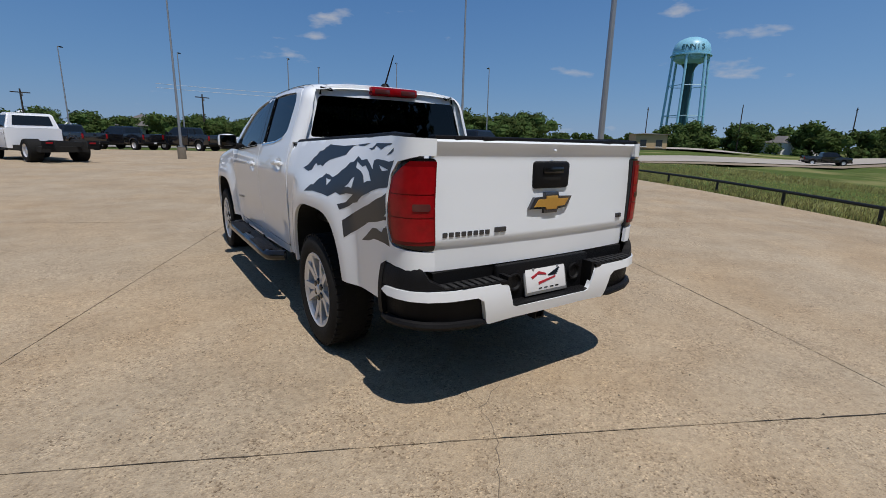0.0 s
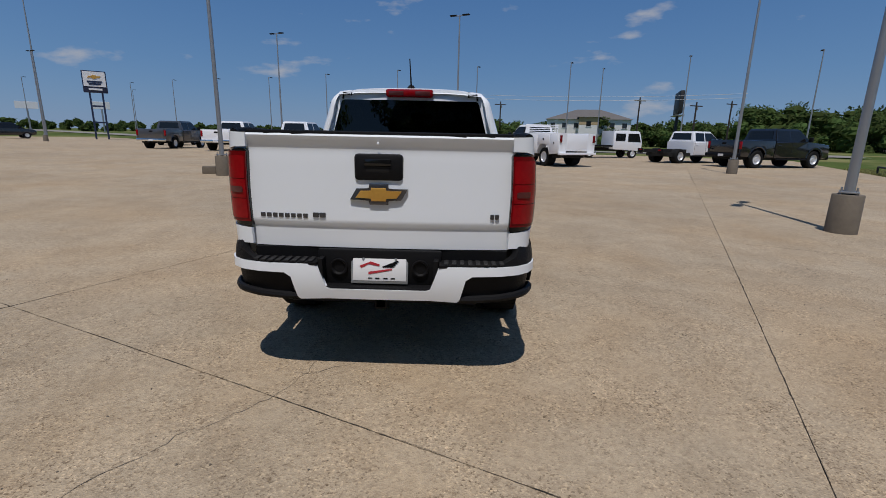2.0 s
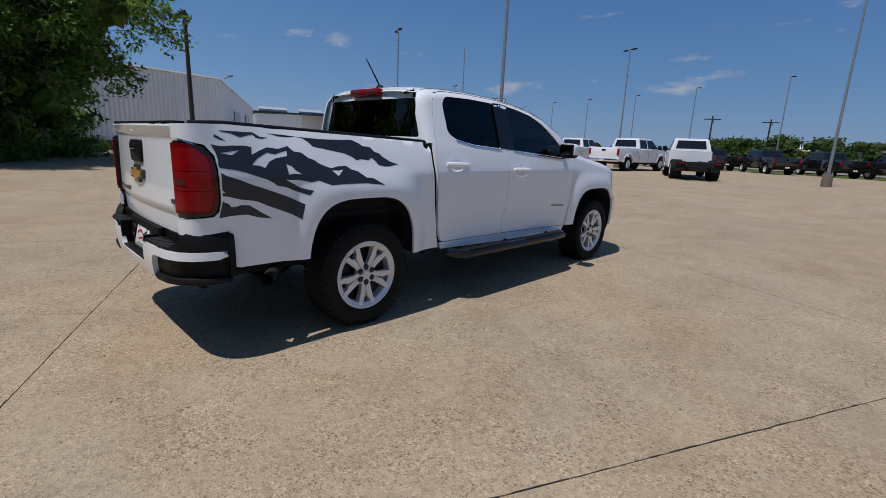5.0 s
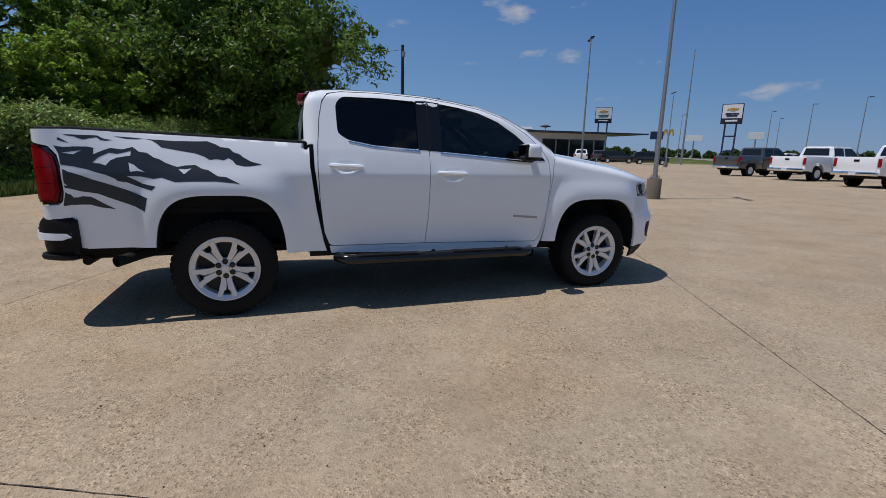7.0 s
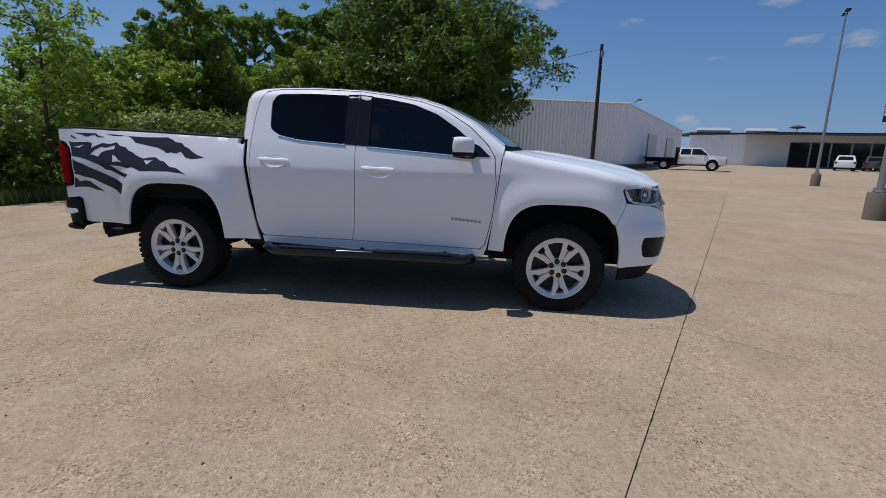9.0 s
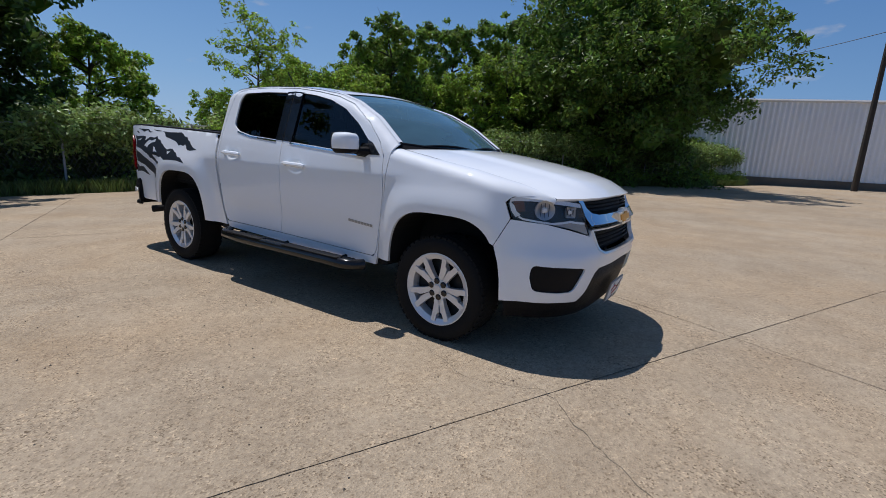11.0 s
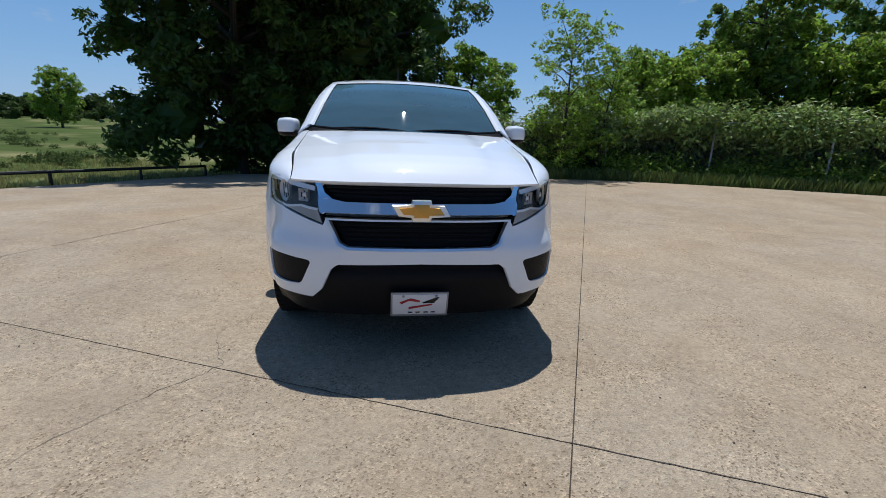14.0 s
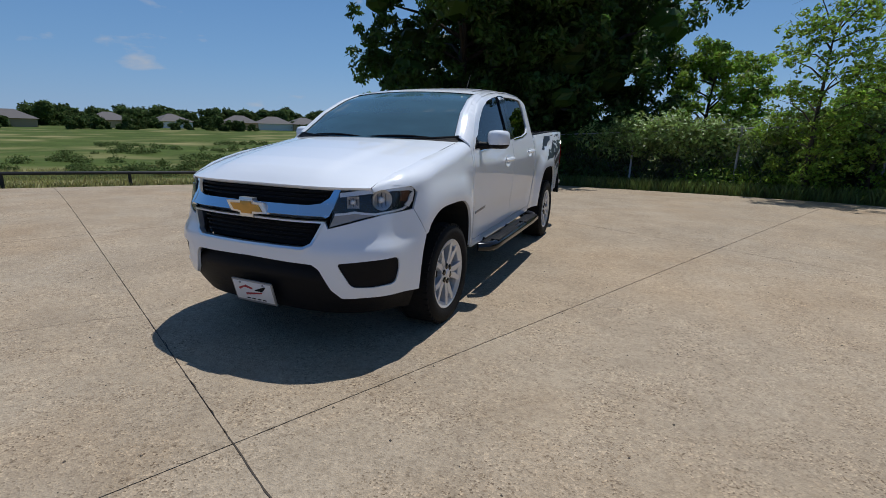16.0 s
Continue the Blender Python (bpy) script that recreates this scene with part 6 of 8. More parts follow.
# ---- trees ----
def leaf_cloud(blobs, count, size, rng, shell=0.55, folded=True):
    """Small leaves, folded or flat, scattered through the outer part of many blobs."""
    w = np.array([b[3] ** 2 for b in blobs])
    pick = rng.choice(len(blobs), count, p=w / w.sum())
    c = np.array([b[:3] for b in blobs])[pick]
    r = np.array([b[3] for b in blobs])[pick]
    d = rng.normal(size=(count, 3))
    d /= np.linalg.norm(d, axis=1)[:, None]
    d[:, 2] = np.abs(d[:, 2]) * np.where(rng.random(count) < 0.72, 1, -1)
    rad = r * (shell + (1.08 - shell) * rng.random(count) ** 0.6) * (1 + 0.22 * np.sin(7 * d[:, 0] + 3 * c[:, 0]) * np.sin(6 * d[:, 1] + 2 * c[:, 1]))
    p = c + d * rad[:, None] * np.array([1, 1, 0.8])
    p[:, 2] -= 0.10 * r * rng.random(count)
    n = d * 0.7 + rng.normal(size=(count, 3)) * 0.6 + np.array([0, 0, 0.4])
    n /= np.linalg.norm(n, axis=1)[:, None]
    t = np.cross(n, rng.normal(size=(count, 3)))
    t /= np.linalg.norm(t, axis=1)[:, None]
    b = np.cross(n, t)
    s = (size * (0.6 + 0.8 * rng.random(count)))[:, None]
    if not folded:
        v = np.stack([p - t * s + b * s * 0.4, p - t * s * 0.2 - b * s * 0.6, p + t * s], axis=1).reshape(-1, 3)
        return v.tolist(), (np.arange(count)[:, None] * 3 + np.array([0, 1, 2])).tolist()
    v = np.stack([p - t * s, p + b * s * 0.45 + n * s * 0.12, p + t * s, p - b * s * 0.45 + n * s * 0.12], axis=1).reshape(-1, 3)
    k = np.arange(count)[:, None] * 4
    f = np.concatenate([k + np.array([0, 1, 2]), k + np.array([0, 2, 3])]).tolist()
    return v.tolist(), f


def leafy_cores(v, f, blobs, rng, lo, hi):
    """Uneven closed lumps inside the clumps, so that the crowns are dense and dark within."""
    for x, y, z, rad in blobs:
        q = len(v)
        for j in range(1, 5):
            for k in range(7):
                a, e = 2 * math.pi * (k + 0.5 * (j % 2)) / 7, math.pi * j / 5 - math.pi / 2
                g = rad * rng.uniform(lo, hi)
                v.append([x + g * math.cos(e) * math.cos(a), y + g * math.cos(e) * math.sin(a), z + 0.8 * g * math.sin(e)])
        v.append([x, y, z + 0.75 * lo * rad])
        for j in range(3):
            for k in range(7):
                p0, p1, p2, p3 = q + 7 * j + k, q + 7 * j + (k + 1) % 7, q + 7 * (j + 1) + k, q + 7 * (j + 1) + (k + 1) % 7
                f += [[p0, p1, p3], [p0, p3, p2]]
        f += [[q + 21 + k, q + 21 + (k + 1) % 7, q + 28] for k in range(7)]


def tree(seed, height, radius, leaves, size, material, trunk=0.16, low=0.30, blobs=20, label="leafy green broadleaf tree", core=0.36):
    rng = np.random.default_rng(seed)
    r = random.Random(seed)
    t = empty("tree", label, "tree", "trees behind the fence")
    bm = bmesh.new()
    bend = (r.uniform(-0.3, 0.3), r.uniform(-0.3, 0.3))
    axis = [Vector((bend[0] * q * q, bend[1] * q * q, height * 0.75 * q)) for q in (0, 0.25, 0.5, 0.75, 1)]
    axis[0].z = -0.3
    tube(bm, axis, [trunk * 1.25, trunk, trunk * 0.75, trunk * 0.5, trunk * 0.2], 10)
    bl = []
    for k in range(blobs):
        zf = low + (0.93 - low) * ((k + 0.5) / blobs)
        prof = math.sin(math.pi * min(1, max(0.05, (zf - low * 0.55) / (1.02 - low * 0.55)))) ** 0.6
        a = k * 2.399 + r.uniform(-0.5, 0.5)
        d = radius * prof * r.uniform(0.35, 0.78)
        br = radius * r.uniform(0.24, 0.42)
        c = Vector((d * math.cos(a), d * math.sin(a), height * zf - br * 0.2))
        bl.append((c.x, c.y, c.z, br))
        base = axis[0].lerp(axis[-1], max(0.2, (c.z - 0.35 * d) / (height * 0.75)) if c.z - 0.35 * d < height * 0.75 else 0.95)
        tube(bm, [base, base.lerp(c, 0.5) + Vector((0, 0, 0.08 * d)), c], [trunk * 0.40, trunk * 0.25, trunk * 0.06], 6, cap=False)
        for _ in range(3):
            e = c + Vector((r.gauss(0, 1), r.gauss(0, 1), r.gauss(0.3, 0.8))).normalized() * br * 0.95
            tube(bm, [c, e], [trunk * 0.08, trunk * 0.02], 4, cap=False)
    for _ in range(blobs):
        b = r.choice(bl)
        a = r.uniform(0, 6.283)
        bl.append((b[0] + b[3] * 0.9 * math.cos(a), b[1] + b[3] * 0.9 * math.sin(a), b[2] + b[3] * r.uniform(-0.3, 0.9), b[3] * r.uniform(0.25, 0.5)))
    part("trunk", bm, BARK, t)
    small = []
    for b in bl:
        for _ in range(15):
            e = Vector((r.gauss(0, 1), r.gauss(0, 1), r.gauss(0.25, 0.9))).normalized() * b[3] * r.uniform(0.30, 1.22)
            small.append((b[0] + e.x, b[1] + e.y, b[2] + e.z * 0.8, b[3] * r.uniform(0.15, 0.36)))
    v, f = leaf_cloud(small, leaves, size, rng, 0.35)
    if core:
        leafy_cores(v, f, bl[:blobs], rng, core * 0.7, core)
    tagged(mesh_ob("crown", v, f, material, t), kind="stuff")
    return t


def place(t, x, y, turn, s=1.0):
    z = ground_z(x, y) - 0.03
    t.matrix_basis = pose(x, y, z, 0, 0, turn) @ Matrix.Scale(s, 4)
    return t


place(tree(1, 11.5, 5.0, 60000, 0.130, LEAF_B, 0.24, 0.12, 34, "large dark-leaved tree at the corner of the lot", 0.5), 5.7, -13.3, 10)
place(tree(2, 10.5, 4.7, 56000, 0.120, LEAF_B, 0.24, 0.12, 32, "large dark-leaved tree at the corner of the lot", 0.5), 0.9, -14.6, 70)
place(tree(5, 11.0, 5.2, 36000, 0.15, LEAF_B, 0.24, 0.10, 36, "large dark-leaved tree at the corner of the lot", 0.5), 3.6, -16.6, 200)
place(tree(3, 10.0, 6.9, 92000, 0.115, LEAF_D, 0.26, 0.22, 52, "broad green tree beside the white metal building"), -22.6, -1.8, 0)
place(tree(4, 9.5, 5.0, 24000, 0.20, LEAF_B, 0.22, 0.12, 30, "broad dark-green tree behind the fence"), -29.3, -6.4, 40)
kinds = [tree(21, 6.2, 2.6, 21000, 0.090, LEAF_A, 0.11, 0.12, 26, core=0.22), tree(22, 6.6, 2.4, 20000, 0.090, LEAF_M, 0.11, 0.12, 24, core=0.22), tree(23, 5.4, 2.5, 21000, 0.088, LEAF_A, 0.10, 0.08, 26, core=0.22),
         tree(24, 5.3, 1.55, 7500, 0.055, LEAF_A, 0.06, 0.14, 22, "slim young tree with sparse leaves", 0)]
first = set()
for k, (u, dv, kind, s, turn) in enumerate(((-4.2, -4.2, 0, 0.72, 20), (-6.0, -2.6, 2, 0.80, 75), (-7.9, -3.6, 1, 0.95, 130), (-12.6, -2.7, 0, 0.84, 200), (-15.6, -4.4, 1, 1.0, 310), (-18.9, -3.0, 2, 1.08, 15),
                                            (-22.4, -5.5, 1, 1.15, 100), (-4.6, -7.5, 1, 0.74, 250), (-9.0, -6.6, 2, 1.18, 330), (2.9, -6.5, 0, 0.90, 60), (-10.6, -5.0, 2, 0.84, 240), (9.6, -6.4, 2, 0.85, 140), (-26.5, -7.0, 0, 1.2, 140), (-17.4, -7.6, 1, 1.36, 40), (-21.0, -8.5, 1, 1.42, 170), (-24.8, -8.0, 1, 1.35, 290), (-13.4, -8.4, 1, 1.22, 80), (-1.6, -9.5, 0, 0.62, 30))):
    p = lot(u, V_SOUTH + dv - (1.3 if dv > -4.5 and u < 0 else 0.0))
    s *= 1.08 if dv > -4.5 and u < 0 else 1.0
    if kind in first:
        place(copy_thing(kinds[kind], Matrix()), p.x, p.y, turn, s)
    else:
        first.add(kind)
        place(kinds[kind], p.x, p.y, turn, s)
place(copy_thing(kinds[0], Matrix()), 45.6, -69.8, 60, 1.36)
p = lot(-1.75, V_SOUTH - 0.7)
place(kinds[3], p.x, p.y, 20, 1.0)
p = lot(-2.9, V_SOUTH - 1.2)
place(copy_thing(kinds[3], Matrix()), p.x, p.y, 120, 0.74)


def thicket(name, label, u0, u1, v0, v1, z0, z1, n, leaves, size, material, seed):
    r, rng = random.Random(seed), np.random.default_rng(seed)
    bl = []
    for k in range(n):
        p = lot(r.uniform(u0, u1), r.uniform(v0, v1))
        rad = r.uniform(0.30, 0.75)
        bl.append((p.x, p.y, p.z + r.uniform(z0, z1), rad))
    v, f = leaf_cloud(bl, leaves, size, rng, 0.3)
    return tagged(mesh_ob(name, v, f, material), label, name.replace("_", " "), kind="stuff")


thicket("vines", "pale green vines hanging over the chain-link fence", -31, 4.5, FV - 0.55, FV + 0.14, 1.35, 2.0, 420, 66000, 0.072, LEAF_C, 5)
thicket("undergrowth", "dense dark green undergrowth behind the fence", -32, 10, FV - 3.5, FV - 0.5, 0.2, 1.9, 260, 28000, 0.125, LEAF_M, 6)
thicket("undergrowth", "dark undergrowth beneath the big corner trees", 3.5, 12.5, -14.5, -10.2, 0.2, 2.1, 110, 24000, 0.10, LEAF_B, 12)
thicket("undergrowth", "dark undergrowth close behind the fence", -7, 5, FV - 2.2, FV - 0.6, 0.1, 1.6, 110, 26000, 0.09, LEAF_B, 14)
thicket("weeds", "fresh green weeds along the foot of the fence", -31, 1.5, FV - 0.1, V_SOUTH - 0.8, -0.1, 0.45, 230, 40000, 0.055, LEAF_A, 8)
thicket("undergrowth", "fresh green brush behind the fence", -32, -1, FV - 4.8, FV - 1.8, 1.2, 2.7, 130, 26000, 0.11, LEAF_A, 7)


def grass_tufts(name, label, spots, h, seed, material):
    r = random.Random(seed)
    vs, fs = [], []
    for p in spots:
        for _ in range(7):
            a, l, q = r.uniform(0, 6.283), h * r.uniform(0.5, 1.2), len(vs)
            x, y = p.x + r.gauss(0, 0.05), p.y + r.gauss(0, 0.05)
            dx, dy = math.cos(a), math.sin(a)
            lean = r.uniform(0.1, 0.5) * l
            vs += [(x - dy * 0.010, y + dx * 0.010, p.z - 0.02), (x + dy * 0.010, y - dx * 0.010, p.z - 0.02), (x + dx * lean * 0.4 + dy * 0.006, y + dy * lean * 0.4, p.z + l * 0.6), (x + dx * lean, y + dy * lean, p.z + l)]
            fs += [(q, q + 1, q + 2), (q, q + 2, q + 3)]
    return tagged(mesh_ob(name, vs, fs, material), label, "grass", kind="stuff")


r = random.Random(9)
grass_tufts("tall_grass", "tall green grass along the fence", [lot(r.uniform(-30, 8), V_SOUTH - 0.15 - 1.3 * r.random() ** 1.3, -0.04) for _ in range(5200)], 0.36, 3, BLADE)
grass_tufts("field_grass", "rough grass beyond the pipe rail", [lot(U_EDGE + 0.3 + 16 * r.random() ** 1.6, r.uniform(-14, 30), -0.05) for _ in range(10000)], 0.15, 4, BLADE_DRY)
rb = np.random.default_rng(31)
bl = []
for _ in range(26):
    a = radians(rb.uniform(84, 150))
    d = 22 + 42 * rb.random()
    x0, y0 = d * math.sin(a), d * math.cos(a)
    for _ in range(9):
        x, y = x0 + 2.2 * rb.normal(), y0 + 1.3 * rb.normal()
        bl.append((x, y, ground_z(x, y) + 0.02, rb.uniform(0.25, 0.6)))
v, f = leaf_cloud(bl, 50000, 0.07, rb, 0.3, False)
tagged(mesh_ob("scrub", v, f, LEAF_SCRUB), "low green scrub drifts in the field", "scrub", kind="stuff")


def far_trees(az0, az1, dist, h0, h1, n, seed, label):
    rng = np.random.default_rng(seed)
    bl = []
    for _ in range(n):
        a, d, h = radians(rng.uniform(az0, az1)), dist * rng.uniform(0.9, 1.15), rng.uniform(h0, h1)
        x, y = d * math.sin(a), d * math.cos(a)
        z = ground_z(x, y) + 0.012 * max(0.0, min(d, 150) - 45) * smooth01(25, 50, math.degrees(a)) * (1 - smooth01(80, 105, math.degrees(a)))
        for k in range(6):
            rad = h * rng.uniform(0.18, 0.32)
            bl.append((x + rng.normal() * h * 0.25, y + rng.normal() * h * 0.25, z + h * (0.02 + 0.8 * rng.random()), rad))
    v, f = leaf_cloud(bl, n * 480, dist * 0.0034, rng, 0.72, False)
    leafy_cores(v, f, bl, rng, 0.66, 0.92)
    return tagged(mesh_ob("tree_line", v, f, LEAF_FAR), label, "trees", kind="stuff")


far_trees(-14, 12, 80, 2.9, 4.8, 84, 41, "green tree line behind the far street")
far_trees(10, 44, 135, 4.4, 7.2, 116, 42, "dark green tree line behind the parked trucks")
far_trees(32, 46, 105, 5.0, 8.5, 40, 47, "dense dark green trees beyond the parked trucks")
far_trees(44, 58.5, 140, 2.0, 3.9, 36, 43, "low dark green trees beyond the gravel yard")
far_trees(58.5, 86, 135, 5.0, 7.6, 64, 48, "dark green tree line beyond the street")
far_trees(98, 160, 205, 4.6, 8.6, 170, 44, "distant tree line behind the field")
far_trees(98, 160, 146, 1.6, 3.9, 66, 46, "low trees round the distant houses")
far_trees(-75, -12, 170, 1.8, 3.3, 150, 45, "low distant trees along the highway")


# ---- vehicles ----
def small_wheel(parent, x, y, r, width, dual=False):
    w = empty("wheel", "", "")
    w.parent = parent
    bm = bmesh.new()
    lathe(bm, [(r * 0.58, 0.0), (r * 0.9, 0.01), (r, -0.03), (r, -width + 0.03), (r * 0.9, -width), (r * 0.3, -width)], 24, "x")
    part("tyre", bm, RUBBER, w)
    bm = bmesh.new()
    lathe(bm, [(0.0, -0.035), (r * 0.2, -0.03), (r * 0.25, -0.05), (r * 0.48, -0.05), (r * 0.55, -0.01), (r * 0.60, -0.005), (r * 0.60, -0.05)], 24, "x")
    part("rim", bm, ALLOY, w)
    w.matrix_basis = Matrix.Translation((x, y, r)) @ (Matrix() if x > 0 else Matrix.Rotation(math.pi, 4, "Z"))


def cut_profile(base, wheels, r):
    """The lower edge of a body from rear to front with wheel openings cut in."""
    pts = []
    for y in wheels:
        pts += [(y - r * math.cos(a), base + max(0.0, r * math.sin(a))) for a in [math.pi * k / 10 for k in range(11)]]
    return pts


def cab_block(parent, paint, y0, y1, half, z0, zt, rake_f=0.75, rake_r=0.12, doors=2, name="cab"):
    """Greenhouse of a truck with pillars, glass and roof."""
    bm = bmesh.new()
    top_half = half * 0.80
    pr = [(y0, z0), (y0 + rake_r, zt - 0.05), (y0 + rake_r + 0.08, zt), (y1 - rake_f - 0.10, zt), (y1 - rake_f, zt - 0.04), (y1, z0)]
    prism(bm, pr, -half, half, "x")
    for v in bm.verts:
        k = (v.co.z - z0) / (zt - z0)
        v.co.x *= 1 - 0.2 * max(0.0, k)
    bmesh.ops.bevel(bm, geom=list(bm.edges), offset=0.04, segments=2, affect="EDGES")
    cab = part(name, bm, paint, parent)

    def pane(pts, nm="window"):
        bm = bmesh.new()
        vs = [bm.verts.new(p) for p in pts]
        bm.faces.new(vs)
        part(nm, bm, CAR_GLASS, cab, smooth=False)
    h = zt - z0

    def sx(z):
        return half * (1 - 0.2 * (z - z0) / h) + 0.006
    for sg in (1, -1):
        zl, zh = z0 + 0.06, zt - 0.10
        split = y0 + (y1 - rake_f * 0.5 - y0) * (0.48 if doors == 4 else -1)
        segs = [(y0 + 0.16, split - 0.04), (split + 0.04, None)] if doors == 4 else [(y0 + 0.14, None)]
        for a, b in segs:
            if b is None:
                pts = [(a, zl), (y1 - 0.16, zl), (y1 - rake_f - 0.02, zh), (a + 0.02, zh)]
            else:
                pts = [(a, zl), (b, zl), (b, zh), (a + 0.05, zh)]
            pane([(sg * sx(z), y, z) for y, z in pts])
    pane([(-half * 0.74, y0 - 0.010 + rake_r * 0.24, z0 + 0.15), (half * 0.74, y0 - 0.010 + rake_r * 0.24, z0 + 0.15), (half * 0.66, y0 + rake_r * 0.80 - 0.014, zt - 0.11), (-half * 0.66, y0 + rake_r * 0.80 - 0.014, zt - 0.11)], "rear_window")
    pane([(-half * 0.88, y1 - 0.02, z0 + 0.06), (half * 0.88, y1 - 0.02, z0 + 0.06), (half * 0.74, y1 - rake_f + 0.06, zt - 0.10), (-half * 0.74, y1 - rake_f + 0.06, zt - 0.10)], "windshield")
    for sg in (1, -1):
        bm = bmesh.new()
        box(bm, (sg * (half + 0.06), y1 - 0.42, z0 + 0.02), (sg * (half + 0.26), y1 - 0.30, z0 + 0.26), 0.03)
        part("door_mirror", bm, BLACK, cab)
    return cab


def pickup(label, paint, crew=True, bed="box", x=0.0, y=0.0, heading=0.0, z=None, scale=1.0, wheel=0.40, long=1.0):
    """A full-size pickup. heading: degrees its nose points clockwise from +y."""
    t = empty("parked_truck", label, "truck", "parked trucks")
    half, L = 0.99, 2.95
    wf, wr = 1.95, -1.85
    cab0 = -0.75 if crew else 0.05
    # nose and cab body
    low = 0.48
    prof = [(cab0, low)] + cut_profile(low, [wf], wheel + 0.10) + [(2.80, low), (2.95, 0.62), (2.95, 1.05), (2.85, 1.17), (1.60, 1.28), (1.30, 1.30), (cab0, 1.30)]
    bm = bmesh.new()
    prism(bm, prof, -half, half, "x", 0.06)
    part("cab_body", bm, paint, t)
    cab_block(t, paint, cab0 + 0.02, 1.72, half - 0.05, 1.27, 1.92, doors=4 if crew else 2)
    for sg in (1, -1):
        for yy in ((cab0 + 0.05, cab0 + 1.05) if crew else (cab0 + 0.05,)):
            bm = bmesh.new()
            box(bm, (sg * (half - 0.005), yy + 0.08, 1.08), (sg * (half + 0.02), yy + 0.30, 1.12), 0.008)
            part("door_handle", bm, paint, t)
        bm = bmesh.new()
        box(bm, (sg * 0.62, 2.86, 0.86), (sg * 0.95, 2.965, 1.04), 0.02)
        part("headlamp", bm, LAMP_BOWL, t)
        for wy in (wf, wr) if bed == "box" else (wf,):
            bm = bmesh.new()
            tube(bm, [(sg * (half - 0.015), wy - (wheel + 0.10) * math.cos(q), 0.50 + (wheel + 0.10) * math.sin(q)) for q in np.linspace(0, math.pi, 13)], 0.045, 6)
            part("arch_flare", bm, paint, t)
            bm = bmesh.new()
            lathe(bm, [(0.0, 0.0), (wheel + 0.09, 0.0)], 20, "x", (sg * (half - 0.30), wy, wheel + 0.06))
            part("wheel_well", bm, DARK, t)
        for yy in ((cab0 + 0.06, cab0 + 1.08, 1.32) if crew else (cab0 + 0.06, 1.32)):
            bm = bmesh.new()
            box(bm, (sg * (half - 0.004), yy, 0.56), (sg * (half + 0.003), yy + 0.014, 1.27))
            part("door_seam", bm, DARK, t, smooth=False)
        bm = bmesh.new()
        box(bm, (sg * (half - 0.05), cab0 + 0.05, 0.40), (sg * (half + 0.09), 1.35, 0.47), 0.02)
        part("side_step", bm, BLACK, t)
    bm = bmesh.new()
    box(bm, (-0.60, 2.90, 0.70), (0.60, 2.972, 1.06), 0.02)
    part("grille", bm, BLACK, t)
    bm = bmesh.new()
    box(bm, (-0.97, 2.85, 0.42), (0.97, 3.02, 0.68), 0.05)
    part("front_bumper", bm, CHROME if paint is not BLACK_PAINT else BLACK, t)
    if bed == "box":
        prof = [(-2.92, 0.56)] + cut_profile(0.52, [wr], wheel + 0.10) + [(cab0 - 0.05, 0.52), (cab0 - 0.05, 1.32), (-2.92, 1.34)]
        for sg in (1, -1):
            bm = bmesh.new()
            prism(bm, prof, sg * half, sg * (half - 0.16), "x", 0.03)
            part("bed_side", bm, paint, t)
            bm = bmesh.new()
            box(bm, (sg * 0.86, -2.955, 0.90), (sg * 0.985, -2.86, 1.26), 0.02)
            part("tail_lamp", bm, RED, t)
        bm = bmesh.new()
        box(bm, (-0.84, -2.95, 0.68), (0.84, -2.86, 1.33), 0.025)
        gate_ = part("tailgate", bm, paint, t)
        bm = bmesh.new()
        box(bm, (-0.12, -2.965, 1.12), (0.12, -2.93, 1.22), 0.01)
        part("gate_handle", bm, BLACK, gate_)
        bm = bmesh.new()
        box(bm, (-0.84, -2.86, 0.78), (0.84, cab0 - 0.05, 0.82))
        part("bed_floor", bm, BLACK, t)
        bm = bmesh.new()
        box(bm, (-0.98, -3.08, 0.52), (0.98, -2.93, 0.70), 0.04)
        bump_ = part("rear_bumper", bm, CHROME if paint is not BLACK_PAINT else BLACK, t)
        bm = bmesh.new()
        box(bm, (-0.15, -3.09, 0.54), (0.15, -3.06, 0.66))
        part("number_plate", bm, PLATE_WHITE, bump_)
    elif bed == "chassis":
        bm = bmesh.new()
        for sg in (1, -1):
            box(bm, (sg * 0.40, -3.3, 0.62), (sg * 0.50, cab0, 0.82))
        for yy in (-3.25, -2.4, -1.2):
            box(bm, (-0.45, yy, 0.64), (0.45, yy + 0.1, 0.80))
        part("frame_rails", bm, DARK, t, smooth=False)
        for sg in (1, -1):
            bm = bmesh.new()
            box(bm, (sg * 0.55, -3.30, 0.55), (sg * 0.95, -3.26, 0.85), 0.01)
            flap = part("mud_flap", bm, BLACK, t)
            bm = bmesh.new()
            box(bm, (sg * 0.6, -3.33, 0.74), (sg * 0.82, -3.30, 0.80), 0.01)
            part("tail_lamp", bm, RED, flap)
    elif bed == "flat":
        bm = bmesh.new()
        box(bm, (-1.15, -3.6, 0.92), (1.15, cab0 - 0.12, 1.06), 0.02)
        box(bm, (-1.15, cab0 - 0.22, 1.06), (1.15, cab0 - 0.12, 1.95), 0.02)
        box(bm, (-0.45, -3.5, 0.65), (0.45, cab0, 0.92))
        part("flat_deck", bm, BLACK, t, "black steel flat deck")
